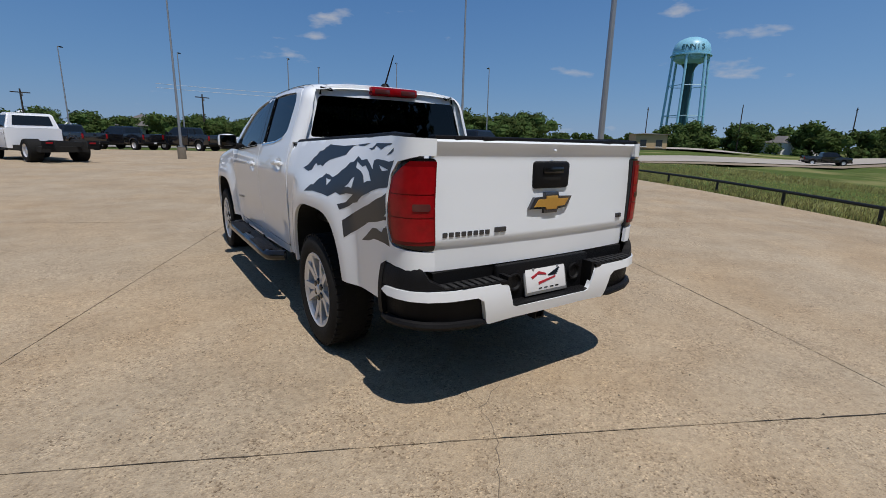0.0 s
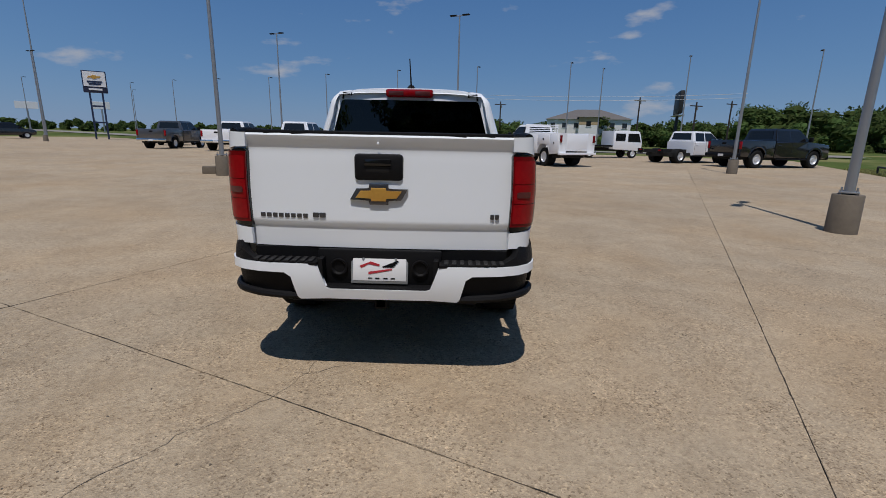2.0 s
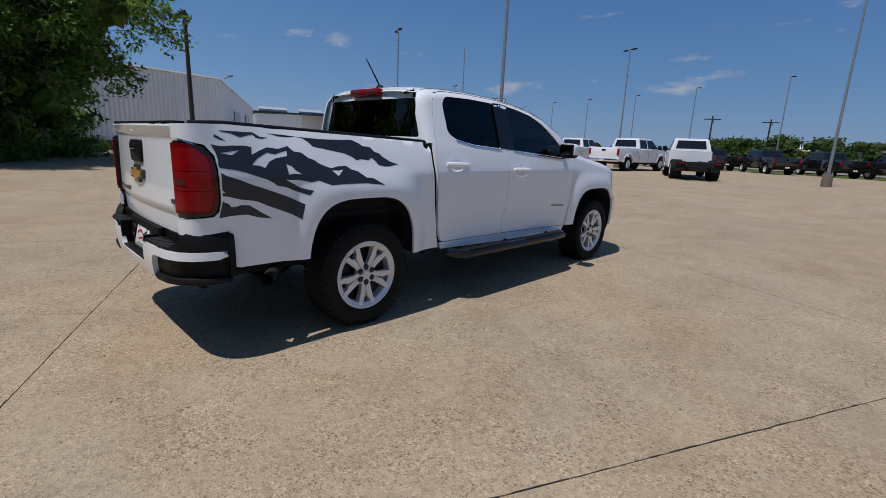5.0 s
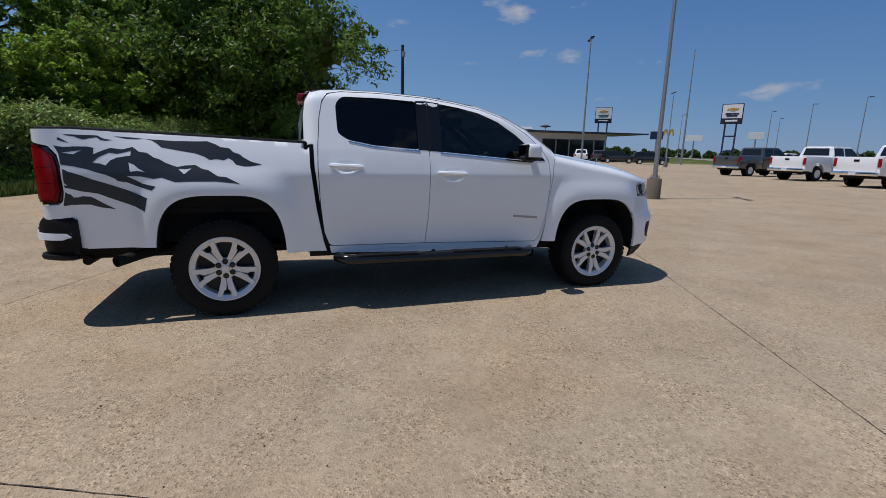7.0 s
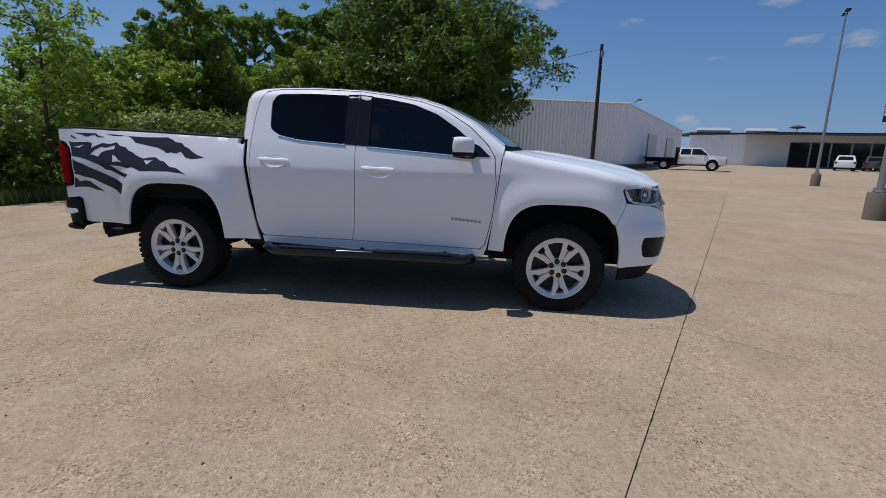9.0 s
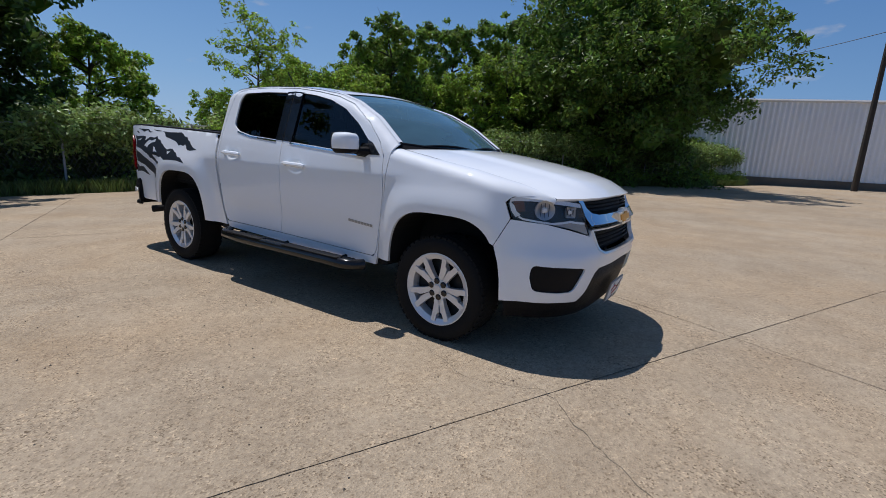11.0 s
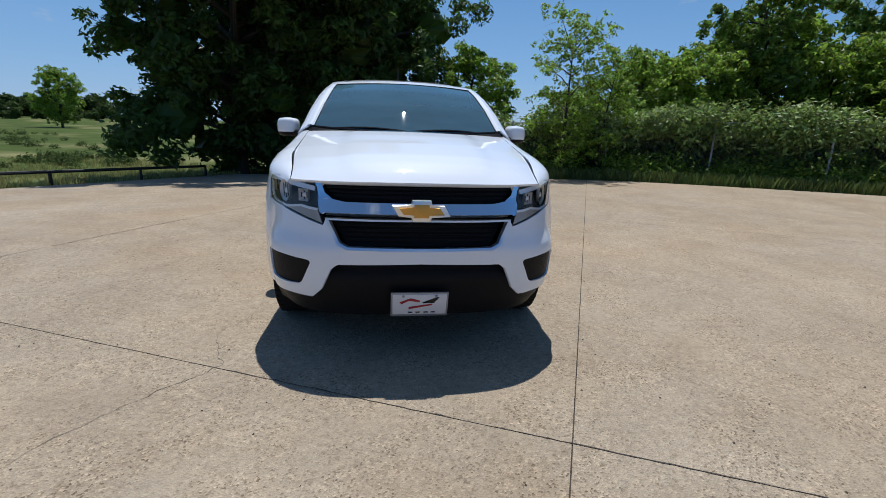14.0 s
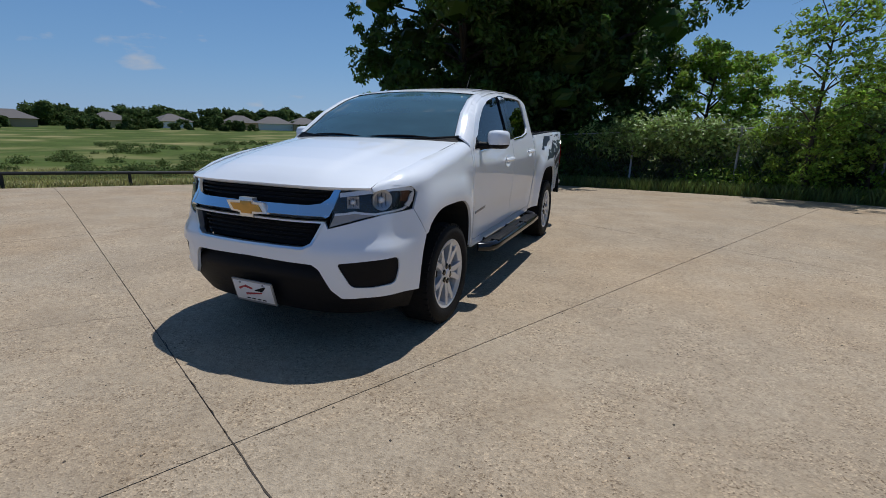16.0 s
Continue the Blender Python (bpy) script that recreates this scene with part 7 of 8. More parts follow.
        for sg in (1, -1):
            bm = bmesh.new()
            box(bm, (sg * 0.75, -1.35, 0.52), (sg * 1.1, -0.95 + 0.1, 0.90), 0.02)
            part("tool_box", bm, BLACK, t)
    elif bed == "service":
        for sg in (1, -1):
            prof = [(-3.15, 0.62)] + cut_profile(0.56, [wr], wheel + 0.10) + [(cab0 - 0.08, 0.56), (cab0 - 0.08, 1.52), (-3.15, 1.52)]
            bm = bmesh.new()
            prism(bm, prof, sg * 1.06, sg * 0.62, "x", 0.02)
            side_box = part("tool_body", bm, paint, t, "white steel tool body")
            for a, b, c, d in ((-3.10, -2.40, 0.68, 1.46), (-2.36, -1.36, 1.02, 1.46), (-1.30, cab0 - 0.12, 0.64, 1.46)):
                bm = bmesh.new()
                box(bm, (sg * 1.055, a, c), (sg * 1.075, b, d), 0.008)
                dr = part("locker_door", bm, paint, side_box)
                bm = bmesh.new()
                box(bm, (sg * 1.07, (a + b) / 2 - 0.05, (c + d) / 2 - 0.04), (sg * 1.085, (a + b) / 2 + 0.05, (c + d) / 2 + 0.04), 0.008)
                part("latch", bm, BLACK, dr)
            bm = bmesh.new()
            box(bm, (sg * 0.90, -3.19, 1.10), (sg * 1.02, -3.14, 1.42), 0.01)
            part("tail_lamp", bm, RED_DARK, side_box)
        bm = bmesh.new()
        box(bm, (-0.62, -3.17, 0.72), (0.62, -3.10, 1.48), 0.02)
        box(bm, (-1.06, -3.30, 0.55), (1.06, -3.10, 0.66), 0.02)
        part("tailgate", bm, paint, t)
        bm = bmesh.new()
        box(bm, (-0.62, -3.1, 0.74), (0.62, cab0 - 0.1, 0.80))
        part("bed_floor", bm, paint, t)
        for k in range(5):
            bm = bmesh.new()
            tube(bm, [(-0.98, cab0 - 0.14, 1.56 + 0.09 * k), (0.98, cab0 - 0.14, 1.56 + 0.09 * k)], 0.022, 6)
            for sg in (1, -1):
                if k == 0:
                    tube(bm, [(sg * 0.98, cab0 - 0.14, 1.50), (sg * 0.98, cab0 - 0.14, 1.94)], 0.025, 6)
            part("headache_rack_bar", bm, paint, t)
    bm = bmesh.new()
    box(bm, (-0.80, -2.7, 0.40), (0.80, 2.7, 0.62))
    part("underbody", bm, DARK, t, smooth=False)
    for sg in (1, -1):
        small_wheel(t, sg * 0.985, wf, wheel, 0.27)
        small_wheel(t, sg * (0.985 if bed in ("box", "service") else 1.02), wr, wheel, 0.27 if bed == "box" else 0.48)
    t.matrix_basis = pose(x, y, ground_z(x, y) if z is None else z, 0, 0, -heading) @ Matrix.Diagonal((scale, scale * long, scale, 1))
    return t


pickup("grey crew cab pickup parked on the lot", GREY_PAINT, True, "box", -21.6, 33.8, -2, scale=1.08)
pickup("white crew cab pickup parked on the lot", WHITE_FAR, True, "box", -16.0, 32.2, -1, scale=1.08)
pickup("white crew cab pickup with bright alloy wheels", WHITE_FAR, True, "box", -10.3, 29.4, 6, scale=1.08)
pickup("white regular cab truck with a bare black frame behind", WHITE_FAR, False, "chassis", -5.2, 25.2, -25, wheel=0.45, scale=1.06)
pickup("white regular cab service truck with a steel tool body", WHITE_FAR, False, "service", 5.0, 21.8, -27, scale=1.04, wheel=0.43, long=0.87)
pickup("white crew cab truck with a bare black frame", WHITE_FAR, True, "chassis", 15.3, 27.0, 64, wheel=0.43)
pickup("black crew cab pickup with polished wheels", BLACK_PAINT, True, "box", 18.0, 23.4, 72, wheel=0.43, scale=1.08)
for x, y, h in ((-5.6, 45.0, -38), (-1.7, 46.2, -38), (2.8, 43.6, -38), (-10.5, 48.0, -38)):
    pickup("black crew cab pickup parked in the far row", BLACK_PAINT, True, "box", x, y, h)
pickup("white crew cab truck with a black flat deck", WHITE_FAR, True, "flat", -40.2, 19.0, 25, wheel=0.43)
pickup("dark pickup driving on the street", BLACK_PAINT, True, "box", 72.0, 20.5, 145, z=ground_z(72, 20.5) + 0.012 * 30, scale=0.85)
for x, y, h in ((-28.0, 45.0, -8), (-15.5, 45.5, -8)):
    pickup("white pickup parked in the second row", WHITE_FAR, True, "box", x, y, h)


def wagon(label, paint, x, y, heading):
    t = empty("parked_car", label, "car", "parked cars")
    prof = [(-2.3, 0.40)] + cut_profile(0.36, [-1.4], 0.42) + cut_profile(0.36, [1.45], 0.42) + [(2.3, 0.42), (2.35, 0.75), (2.2, 0.98), (1.2, 1.08), (-2.3, 1.10), (-2.36, 0.8)]
    bm = bmesh.new()
    prism(bm, prof, -0.94, 0.94, "x", 0.06)
    part("body", bm, paint, t)
    cab_block(t, paint, -2.28, 1.25, 0.90, 1.05, 1.72, 0.8, 0.30, 4)
    for sg in (1, -1):
        for yy in (-1.4, 1.45):
            small_wheel(t, sg * 0.94, yy, 0.36, 0.24)
        bm = bmesh.new()
        box(bm, (sg * 0.70, -2.37, 0.80), (sg * 0.92, -2.25, 1.05), 0.02)
        part("tail_lamp", bm, RED, t)
    t.matrix_basis = pose(x, y, ground_z(x, y), 0, 0, -heading)


for n_, (x, y, h, m) in enumerate(((-55.5, 41.6, -58, WHITE_FAR), (-57.5, 46.0, -58, GREY_PAINT), (-52.0, 45.5, 35, BLACK_PAINT), (-49.0, 48.5, 35, BLACK_PAINT), (-60.0, 49.5, -75, GREY_PAINT))):
    wagon({0: "white sport utility car outside the showroom", 1: "grey car outside the showroom", 2: "black sport utility car outside the showroom", 3: "black sport utility car outside the showroom", 4: "grey car outside the showroom"}[n_], m, x, y, h)


def cabover(x, y, heading):
    t = empty("cabover_truck", "white cabover crew truck with a black flat bed", "truck")
    bm = bmesh.new()
    prism(bm, [(0.2, 0.75), (3.0, 0.60), (3.05, 1.35), (2.75, 2.25), (2.6, 2.32), (0.2, 2.32)], -1.0, 1.0, "x", 0.06)
    cab = part("cab", bm, WHITE_FAR, t)
    for sg in (1, -1):
        for pts in ([(0.40, 1.45), (1.35, 1.45), (1.35, 2.10), (0.40, 2.10)], [(1.60, 1.40), (2.90, 1.38), (2.65, 2.10), (1.60, 2.10)]):
            bm = bmesh.new()
            bm.faces.new([bm.verts.new((sg * 1.006, a, b)) for a, b in pts])
            part("window", bm, CAR_GLASS, cab, smooth=False)
    bm = bmesh.new()
    bm.faces.new([bm.verts.new(p) for p in ((-0.9, 3.06, 1.40), (0.9, 3.06, 1.40), (0.85, 2.79, 2.18), (-0.85, 2.79, 2.18))])
    part("windshield", bm, CAR_GLASS, cab, smooth=False)
    bm = bmesh.new()
    box(bm, (-1.1, -3.6, 0.95), (1.1, 0.1, 1.10), 0.02)
    box(bm, (-0.4, -3.5, 0.6), (0.4, 2.5, 0.9))
    part("flat_bed", bm, BLACK, t)
    for sg in (1, -1):
        small_wheel(t, sg * 0.98, 2.2, 0.40, 0.25)
        small_wheel(t, sg * 1.02, -2.0, 0.40, 0.48)
    t.matrix_basis = pose(x, y, ground_z(x, y), 0, 0, -heading) @ Matrix.Scale(0.84, 4)


cabover(11.7, 32.3, 76)


# ---- buildings ----
def ribbed_wall(bm, p0, p1, z0, z1a, z1b, pitch=0.30, depth=0.05):
    """A wall of upright metal ribs from p0 to p1, whose top runs from z1a to z1b."""
    a, b = Vector(p0), Vector(p1)
    d = (b - a)
    n = max(1, int(d.length / pitch))
    nrm = Vector((d.y, -d.x)).normalized()
    prev = None
    for k in range(n * 4 + 1):
        t = k / (n * 4)
        off = depth if k % 4 in (1, 2) else 0.0
        p = a + d * t + nrm * off
        zt = z1a + (z1b - z1a) * t
        cur = (bm.verts.new((p.x, p.y, z0)), bm.verts.new((p.x, p.y, zt)))
        if prev:
            bm.faces.new((prev[0], cur[0], cur[1], prev[1]))
        prev = cur


warehouse = empty("metal_warehouse", "white ribbed metal warehouse with a low gable", "building")
W0, W1 = Vector((-36.3, 12.5)), Vector((-31.0, -3.0))
W2 = W0 + Vector((-21.6, 11.8))
W3 = W1 + (W2 - W0)
zb, zt = -0.2, 5.45
bm = bmesh.new()
ribbed_wall(bm, W0, W1, zb, zt, zt - 0.1)
part("wall", bm, METAL_WALL, warehouse, smooth=False)
bm = bmesh.new()
ribbed_wall(bm, W2, W0, zb, zt - 0.95, zt, 0.45, 0.02)
part("wall", bm, METAL_WALL, warehouse, smooth=False)
for a, b in ((W0, W1), (W2, W0)):
    d = (b - a).normalized()
    o = Vector((d.y, -d.x)) * 0.09
    bm = bmesh.new()
    prism(bm, [(p.x, p.y) for p in (a + o, b + o, b - o, a - o)], -0.4, 0.62, "z")
    part("plinth", bm, CEMENT, warehouse, "grey concrete plinth", smooth=False)
bm = bmesh.new()
bm.faces.new([bm.verts.new((p.x, p.y, z)) for p, z in ((W0, zt + 0.02), (W2, zt - 0.93), (W3, zt - 0.93), (W1, zt - 0.08))])
part("roof", bm, ROOF_WHITE, warehouse, smooth=False)
for a, b, dz in ((W1, W0, 0), (W0, W2, -0.95)):
    bm = bmesh.new()
    tube(bm, [(a.x, a.y, zt - 0.1 + (0.1 if a is W0 else 0)), (b.x, b.y, zt + dz)], 0.10, 6)
    part("eave_gutter", bm, ROOF_WHITE, warehouse)
for k, t in enumerate((0.38, 0.72)):
    p = W0 + (W2 - W0) * t
    d = (W2 - W0).normalized()
    nrm = Vector((d.y, -d.x))
    nrm = nrm if nrm.x > 0 else -nrm
    bm = bmesh.new()
    q = [p + nrm * 0.08 - d * 1.8, p + nrm * 0.08 + d * 1.8]
    bm.faces.new([bm.verts.new((c.x, c.y, z)) for c, z in ((q[0], zb), (q[1], zb), (q[1], 3.4), (q[0], 3.4))])
    part("roller_door", bm, ROOF_WHITE, warehouse, smooth=False)
bm = bmesh.new()
tube(bm, [(-35.9, 12.8, zt + 0.02), (-35.5, 13.1, zt + 0.22)], 0.04, 6)
box(bm, (-35.65, 12.95, zt + 0.15), (-35.3, 13.25, zt + 0.28), 0.02)
part("flood_light", bm, STEEL, warehouse)

dealer = empty("showroom", "low white showroom with a dark flat canopy and dark glass front", "building")
D0, D1, D2 = Vector((-68.5, 29.0)), Vector((-67.0, 36.0)), Vector((-65.0, 53.0))
bm = bmesh.new()
ribbed_wall(bm, D0, D1, -0.4, 4.5, 4.7, 0.6, 0.03)
part("wall", bm, METAL_WALL, dealer, smooth=False)
bm = bmesh.new()
dn = (D2 - D1).normalized()
nn = Vector((dn.y, -dn.x))


def dface(t0, t1, z0, z1, off):
    return [(p.x, p.y, z) for p, z in ((D1 + dn * t0 + nn * off, z0), (D1 + dn * t1 + nn * off, z0), (D1 + dn * t1 + nn * off, z1), (D1 + dn * t0 + nn * off, z1))]


bm.faces.new([bm.verts.new(p) for p in dface(0, 17.1, -0.5, 4.7, 0)])
part("wall", bm, STUCCO, dealer, smooth=False)
for a, b in ((5.4, 7.8), (7.95, 10.2), (10.35, 12.6), (12.75, 14.8), (14.95, 16.8)):
    bm = bmesh.new()
    bm.faces.new([bm.verts.new(p) for p in dface(a, b, 0.4, 3.7, 0.05)])
    win = part("window", bm, SHOP_GLASS, dealer, smooth=False)
    bm = bmesh.new()
    q = dface(a, b, 0.4, 3.7, 0.07)
    for i in range(4):
        tube(bm, [q[i], q[(i + 1) % 4]], 0.05, 4)
    part("frame", bm, STEEL, win)
bm = bmesh.new()
e = [D0 + nn * 0.2, D1 + nn * 0.3, D1 + nn * 3.2 + dn * 1.0, D2 + nn * 3.2 + dn * 6.0, D2 - nn * 8 + dn * 6, D0 - nn * 10]
prism(bm, [(p.x, p.y) for p in e], 4.72, 4.92, "z")
part("roof", bm, SIGN_BLUE, dealer, "thin dark blue flat roof edge", smooth=False)
for a, b in ((1.0, 5.0), (-5.5, -1.0)):
    p, q = D1 + dn * a - nn * 4, D1 + dn * b - nn * 4
    bm = bmesh.new()
    tube(bm, [(p.x, p.y, 5.4), (q.x, q.y, 5.4)], 0.45, 6)
    part("roof_unit", bm, ROOF_WHITE, dealer, smooth=False)
p = D1 + dn * 8 - nn * 5
bm = bmesh.new()
lathe(bm, [(0.0, 0.5), (0.5, 0.42), (0.95, 0.22), (0.95, 0.12), (0.0, 0.0)], 18, "z", (p.x, p.y, 5.8))
tube(bm, [(p.x, p.y, 4.9), (p.x, p.y, 5.9)], 0.06, 6)
part("roof_vent", bm, RUST, dealer)


def hip_house(nm, label, x, y, turn, w, d, h, rise, wall, roofm, windows=0, storeys=1):
    b = empty(nm, label, "building")
    bm = bmesh.new()
    box(bm, (-w / 2, -d / 2, -1), (w / 2, d / 2, h))
    part("wall", bm, wall, b, smooth=False)
    bm = bmesh.new()
    o = 0.5
    e = [(-w / 2 - o, -d / 2 - o, h), (w / 2 + o, -d / 2 - o, h), (w / 2 + o, d / 2 + o, h), (-w / 2 - o, d / 2 + o, h)]
    k = min(w, d) / 2
    rd = [(-w / 2 + k, 0, h + rise), (w / 2 - k, 0, h + rise)]
    v = [bm.verts.new(p) for p in e] + [bm.verts.new(p) for p in rd]
    for f in ((0, 1, 5, 4), (2, 3, 4, 5), (1, 2, 5), (3, 0, 4), (3, 2, 1, 0)):
        bm.faces.new([v[i] for i in f])
    part("roof", bm, roofm, b, smooth=False)
    for s in range(storeys):
        for i in range(windows):
            xx = -w / 2 + (i + 0.5) * w / windows
            zz = h * (s + 0.35) / storeys
            bm = bmesh.new()
            box(bm, (xx - 0.55, -d / 2 - 0.05, zz), (xx + 0.55, -d / 2 + 0.1, zz + 1.2))
            wn_ = part("window", bm, SHOP_GLASS, b, smooth=False)
            bm = bmesh.new()
            box(bm, (xx - 0.65, -d / 2 - 0.10, zz - 0.12), (xx + 0.65, -d / 2, zz))
            part("sill", bm, ROOF_WHITE, wn_, smooth=False)
    b.matrix_basis = pose(x, y, ground_z(x, y), 0, 0, turn)
    return b


hip_house("hotel", "white three-storey hotel with a grey hip roof", 35.5, 124.0, -14, 20, 14, 6.4, 2.7, STUCCO, ROOF_GREY, 7, 2)
wing = hip_house("gable_wing", "white entrance wing of the hotel with a tan top", 33.4, 115.5, -14, 4.5, 5, 6.8, 1.7, STUCCO, ROOF_GREY, 1, 2)
bm = bmesh.new()
box(bm, (-2.29, -2.54, 5.0), (2.29, -2.40, 6.7))
part("tan_band", bm, TAN_WALL, wing, "tan band under the roof", smooth=False)
hip_house("pavilion", "low building with a pale hip roof", -13.5, 92.0, 10, 9, 7, 2.4, 2.0, STUCCO, ROOF_WHITE, 3)
hip_house("house", "small gabled house among trees", 0.5, 84.0, 40, 5, 5, 2.6, 1.8, STUCCO, ROOF_GREY, 2)
for k, (az, d, w) in enumerate(((132.2, 162, 15), (135.8, 164, 15), (139.2, 166, 14), (142.6, 168, 15), (120, 165, 14), (125.5, 168, 13), (112.5, 160, 15))):
    a = radians(az)
    hip_house("house", "distant low house with a brown hip roof", d * math.sin(a), d * math.cos(a), -az + 180 + (k % 3) * 12, w * 0.72, 8, 2.0, 2.3, STUCCO if k % 2 else TAN_WALL, ROOF_GREY, 3)
hip_house("brown_building", "low brown building by the street", 80.0, 51.0, -40, 5.6, 4.6, 3.4, 0.2, TAN_WALL, ROOF_GREY, 2)
hip_house("shed", "grey metal shed with a pale roof", 124.0, 46.0, 60, 12, 9, 3.6, 1.6, METAL_WALL, ROOF_GREY, 0)


# ---- water tower, signs, poles ----
def water_tower(x, y, z):
    t = empty("water_tower", "pale blue steel water tower on slender legs", "water tower")
    R, zt = 5.9, 28.6
    bm = bmesh.new()
    lathe(bm, [(0.0, zt + 7.2), (2.1, zt + 6.95), (4.1, zt + 6.1), (5.4, zt + 4.7), (R, zt + 3.0), (R, zt + 1.4), (5.4, zt + 0.1), (4.1, zt - 1.0), (2.1, zt - 1.7), (1.2, zt - 1.9)], 36)
    tank = part("tank", bm, TOWER_BLUE, t)
    bm = bmesh.new()
    lathe(bm, [(R + 0.05, zt + 1.0), (R + 0.55, zt + 1.0), (R + 0.55, zt + 1.4), (R + 0.05, zt + 1.4)], 36)
    part("walkway", bm, TOWER_BLUE, tank)
    bm = bmesh.new()
    lathe(bm, [(1.9, -2), (1.3, 0.5), (1.15, zt - 4.6), (1.9, zt - 2.6), (2.9, zt - 1.2)], 24)
    part("riser", bm, TOWER_TEAL, t, "dark teal central riser")
    for k in range(6):
        a = 2 * math.pi * (k + 0.3) / 6
        bm = bmesh.new()
        tube(bm, [((R + 1.3) * math.cos(a), (R + 1.3) * math.sin(a), -2), (R * 0.98 * math.cos(a), R * 0.98 * math.sin(a), zt + 1.2)], 0.42, 8)
        part("leg", bm, TOWER_BLUE, t)
        b = 2 * math.pi * (k + 1.3) / 6
        for zz in (10.0, 20.0):
            f = (R + 1.3) - 1.4 * zz / zt
            bm = bmesh.new()
            tube(bm, [(f * math.cos(a), f * math.sin(a), zz), (f * math.cos(b), f * math.sin(b), zz)], 0.13, 6)
            part("strut", bm, TOWER_BLUE, t)
    # the town's name round the tank
    ang = math.atan2(-y, -x)
    for k, chn in enumerate("ENNIS"):
        cu = bpy.data.curves.new("letter", "FONT")
        cu.body, cu.size, cu.align_x, cu.extrude = chn, 2.3, "CENTER", 0.05
        o = new("letter", cu)
        dg = bpy.context.evaluated_depsgraph_get()
        me = bpy.data.meshes.new_from_object(o.evaluated_get(dg))
        bpy.data.objects.remove(o)
        me.materials.clear()
        me.materials.append(TOWER_TEAL)
        lt = new("letter", me)
        lt.parent = tank
        a = ang + (k - 2) * 0.27 + 0.08
        lt.matrix_basis = Matrix.Translation(((R + 0.10) * math.cos(a), (R + 0.10) * math.sin(a), zt + 2.7)) @ Matrix.Rotation(a + math.pi / 2, 4, "Z") @ Matrix.Rotation(radians(90 - 14), 4, "X")
    t.matrix_basis = Matrix.Translation((x, y, z))
    return t


water_tower(162.0, 92.5, 1.6)


def pylon_sign(x, y, w, h, z0, zt, turn, label, face=SIGN_WHITE, foot=SIGN_BLUE):
    s = empty("pylon_sign", label, "sign")
    bm = bmesh.new()
    box(bm, (-w / 2, -0.25, zt - h), (w / 2, 0.25, zt), 0.04)
    pan = part("sign_panel", bm, SIGN_BLUE, s)
    bm = bmesh.new()
    box(bm, (-w / 2 + 0.12, -0.29, zt - h * 0.72), (w / 2 - 0.12, 0.29, zt - 0.12))
    part("sign_face", bm, face, pan, smooth=False)
    bm = bmesh.new()
    prism(bm, [(a * 7.0 * w / 4, b * 6.0 * w / 4 + zt - h * 0.28) for a, b in BOW], -0.33, 0.33, "y")
    part("sign_mark", bm, GOLD, pan, smooth=False)
    for zz, ww in ((0.50, 0.62), (0.60, 0.5), (0.84, 0.55)):
        bm = bmesh.new()
        box(bm, (-w * ww / 2, -0.32, zt - h * zz - 0.12), (w * ww / 2, 0.32, zt - h * zz + 0.10))
        part("text_bar", bm, SIGN_BLUE if zz < 0.7 else SIGN_WHITE, pan, smooth=False)
    for sg in (1, -1):
        bm = bmesh.new()
        box(bm, (sg * w * 0.22, -0.15, -1.5), (sg * w * 0.30, 0.15, zt - h))
        part("leg", bm, SIGN_BLUE, s, smooth=False)
    for zz in (0.35, 0.7):
        bm = bmesh.new()
        box(bm, (-w * 0.25, -0.1, z0 + (zt - h - z0) * zz), (w * 0.25, 0.1, z0 + (zt - h - z0) * zz + 0.2))
        part("cross_bar", bm, SIGN_BLUE, s, smooth=False)
    s.matrix_basis = pose(x, y, ground_z(x, y), 0, 0, turn)


def road_sign(label, x, y, w, h, z, face, shape=None):
    sg_ = empty("road_sign", label, "sign", "roadside signs")
    bm = bmesh.new()
    tube(bm, [(0, 0, -1.5), (0, 0, z - h / 2)], 0.18, 8)
    part("post", bm, STEEL, sg_)
    bm = bmesh.new()
    if shape:
        prism(bm, [(a * w, z + b * h) for a, b in shape], -0.15, 0.15, "y")
    else:
        box(bm, (-w / 2, -0.15, z - h / 2), (w / 2, 0.15, z + h / 2), 0.03)
    part("panel", bm, face, sg_, smooth=False)
    sg_.matrix_basis = pose(x, y, ground_z(x, y), 0, 0, 42)


ARCHES = [(-0.5, -0.5), (-0.40, 0.25), (-0.26, 0.5), (-0.12, 0.3), (0.0, -0.1), (0.12, 0.3), (0.26, 0.5), (0.40, 0.25), (0.5, -0.5), (0.36, -0.5), (0.27, 0.2), (0.1, -0.45), (-0.1, -0.45), (-0.27, 0.2), (-0.36, -0.5)]
road_sign("small navy highway sign on a pole", -106.4, 101.3, 3.4, 2.2, 6.2, SIGN_BLUE)
road_sign("yellow arched roadside sign on a tall pole", -104.2, 103.4, 3.0, 2.0, 7.1, GOLD, ARCHES)
road_sign("white roadside sign panel on a pole", -99.5, 107.9, 4.2, 1.6, 5.6, SIGN_WHITE)
road_sign("white roadside sign panel on a pole", -88.4, 116.9, 3.6, 1.8, 6.4, SIGN_WHITE)


pylon_sign(-102.0, 79.5, 4.2, 4.0, 0, 12.6, 52, "tall dealer pylon sign with a white panel and gold mark")
pylon_sign(-46.4, 59.3, 2.6, 2.7, 0, 8.6, 38, "tall dealer pylon sign with a white panel and gold mark")


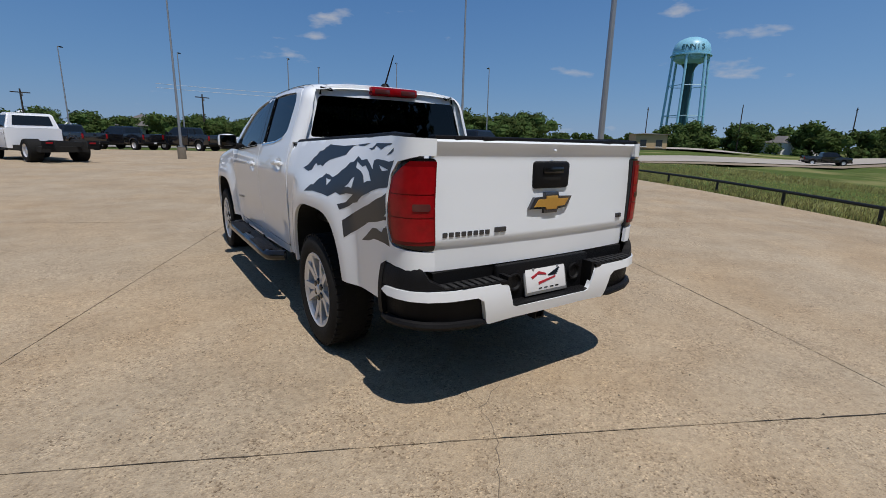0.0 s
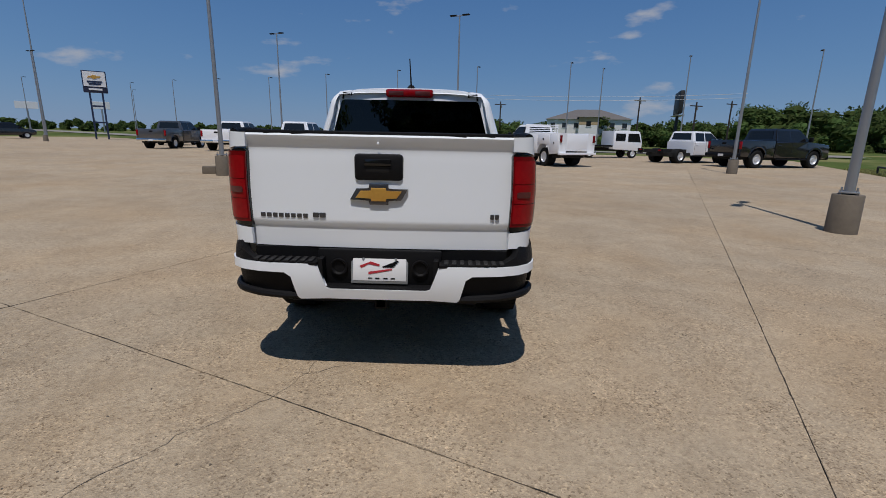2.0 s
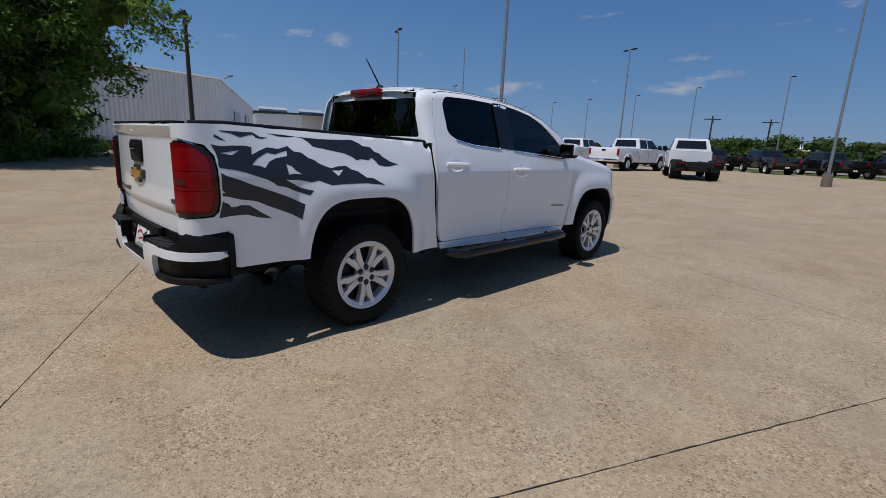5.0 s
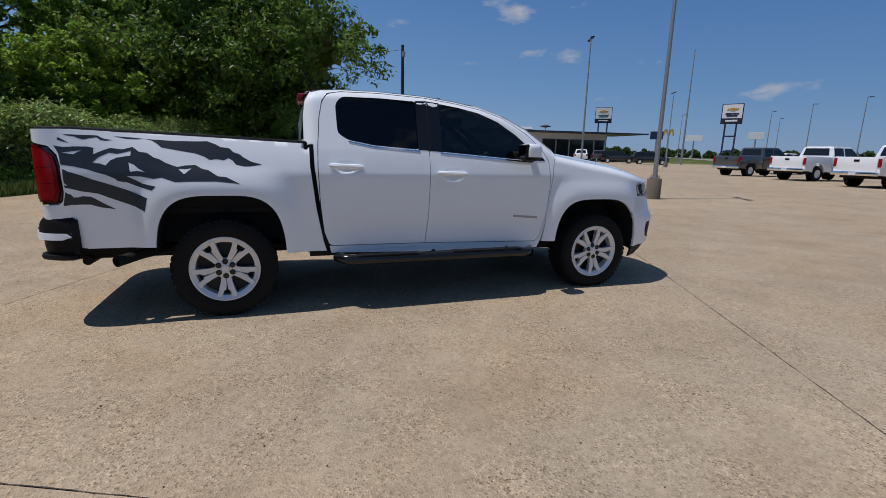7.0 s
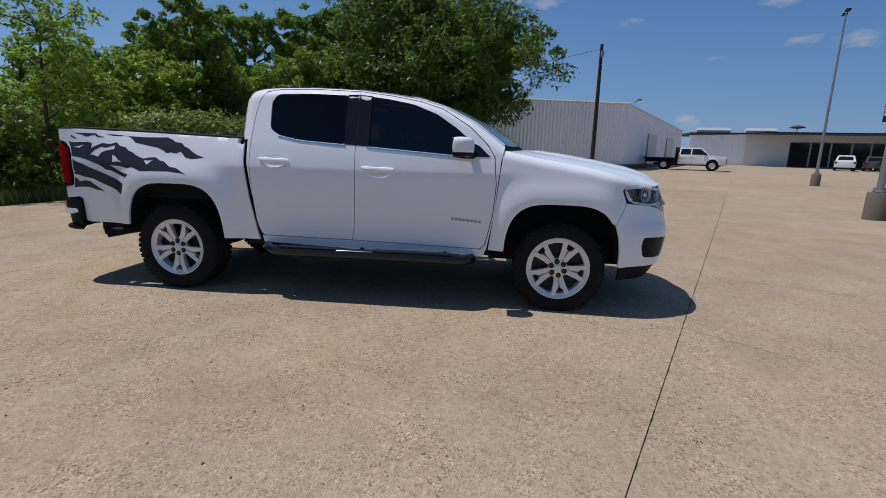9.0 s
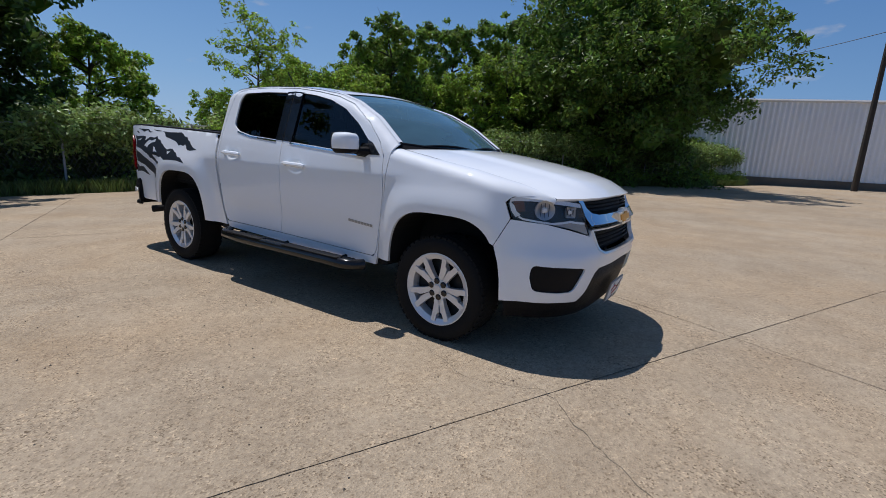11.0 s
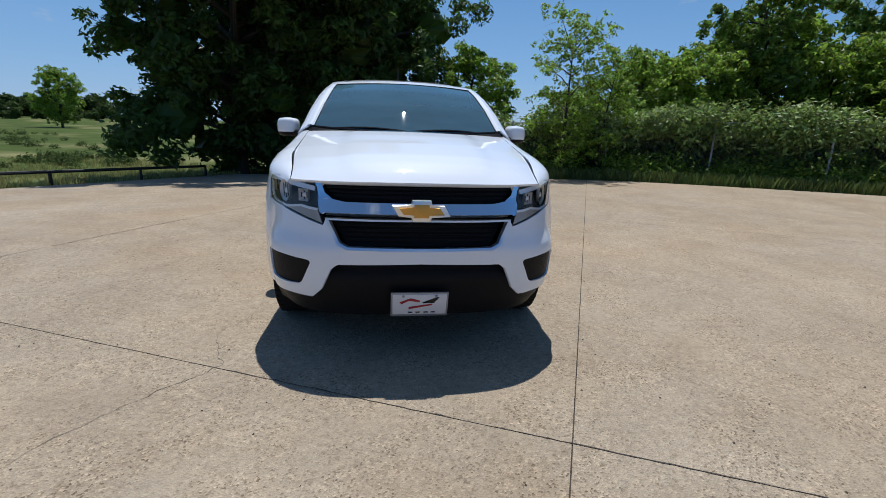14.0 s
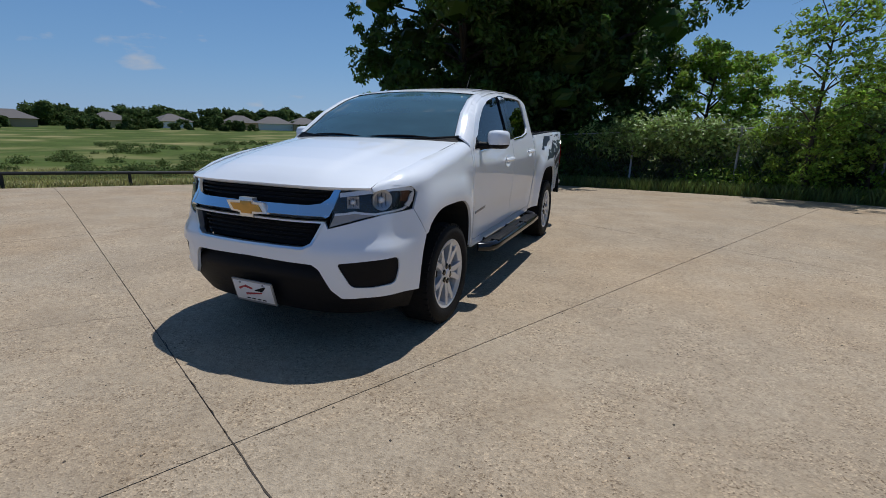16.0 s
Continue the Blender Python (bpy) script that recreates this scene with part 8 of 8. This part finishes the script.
def pole_with_arms(nm, label, x, y, h, arms=1, rad=0.14, material=None, lean=0.0):
    p = empty(nm, label, "utility pole")
    bm = bmesh.new()
    tube(bm, [(0, 0, -0.5), (lean * 0.5, 0, h * 0.5), (lean, 0, h)], [rad, rad * 0.85, rad * 0.65], 10)
    part("pole", bm, material or WOODPOLE, p)
    for k in range(arms):
        bm = bmesh.new()
        box(bm, (-1.0, -0.06, h - 0.5 - 0.7 * k), (1.0, 0.06, h - 0.38 - 0.7 * k))
        part("cross_arm", bm, WOODPOLE, p, smooth=False)
    bm = bmesh.new()
    box(bm, (0.08, -0.1, h - 0.9), (0.24, 0.1, h - 0.5), 0.03)
    part("insulator", bm, STEEL, p)
    p.matrix_basis = pose(x, y, ground_z(x, y), 0, 0, 25)


pole_with_arms("utility_pole", "dark wooden utility pole by the warehouse", -33.4, 9.5, 9.2, 0, 0.17)
for az, d, h in ((-14, 70, 6.5), (6, 72, 7.0), (-9, 78, 6.6), (22, 70, 7.4), (31, 74, 7.0), (57, 118, 10), (66, 120, 11), (75, 122, 10.5), (79, 118, 10), (28, 62, 6.0)):
    a = radians(az)
    pole_with_arms("utility_pole", "grey wooden utility pole beside the street", d * math.sin(a), d * math.cos(a), h, 1, 0.13)
for o in (0.0, 0.5):
    bm = bmesh.new()
    tube(bm, [(38 - 36 * t, 60 + 9 * t, 6.9 - 1.6 * t * (1 - t) + o) for t in np.linspace(0, 1, 25)], 0.02, 4)
    tagged(part("overhead_wire", bm, WIRE, None, smooth=False), "pale overhead wire behind the lot", "wire", "overhead wires")
bm = bmesh.new()
tube(bm, [(-33.4 - 14 * t, 9.5 - 22 * t, 9.0 - 3.0 * t * (1 - t)) for t in np.linspace(0, 1, 13)], 0.018, 4)
tagged(part("overhead_wire", bm, PIPE_BLACK, None, smooth=False), "thin dark wire from the utility pole", "wire")

bill = empty("billboard", "dark billboard seen edge-on, on a single post", "sign")
bm = bmesh.new()
tube(bm, [(0, 0, -1), (0, 0, 6.0)], 0.22, 10)
part("post", bm, PIPE_BLACK, bill)
bm = bmesh.new()
box(bm, (-0.28, -3.0, 5.5), (0.28, 3.0, 8.6), 0.03)
part("panel", bm, PIPE_BLACK, bill)
bm = bmesh.new()
box(bm, (-0.6, -3.0, 5.2), (0.6, 3.0, 5.3))
part("catwalk", bm, STEEL, bill)
bill.matrix_basis = pose(33.5, 69.0, ground_z(33.5, 69), 0, 0, -18)

mast = empty("mast", "very tall thin grey mast", "mast")
bm = bmesh.new()
tube(bm, [(0, 0, -1), (0, 0, 16.3)], [0.16, 0.06], 8)
part("pole", bm, STEEL, mast)
mast.matrix_basis = pose(-52.0, 57.0, ground_z(-52, 57))
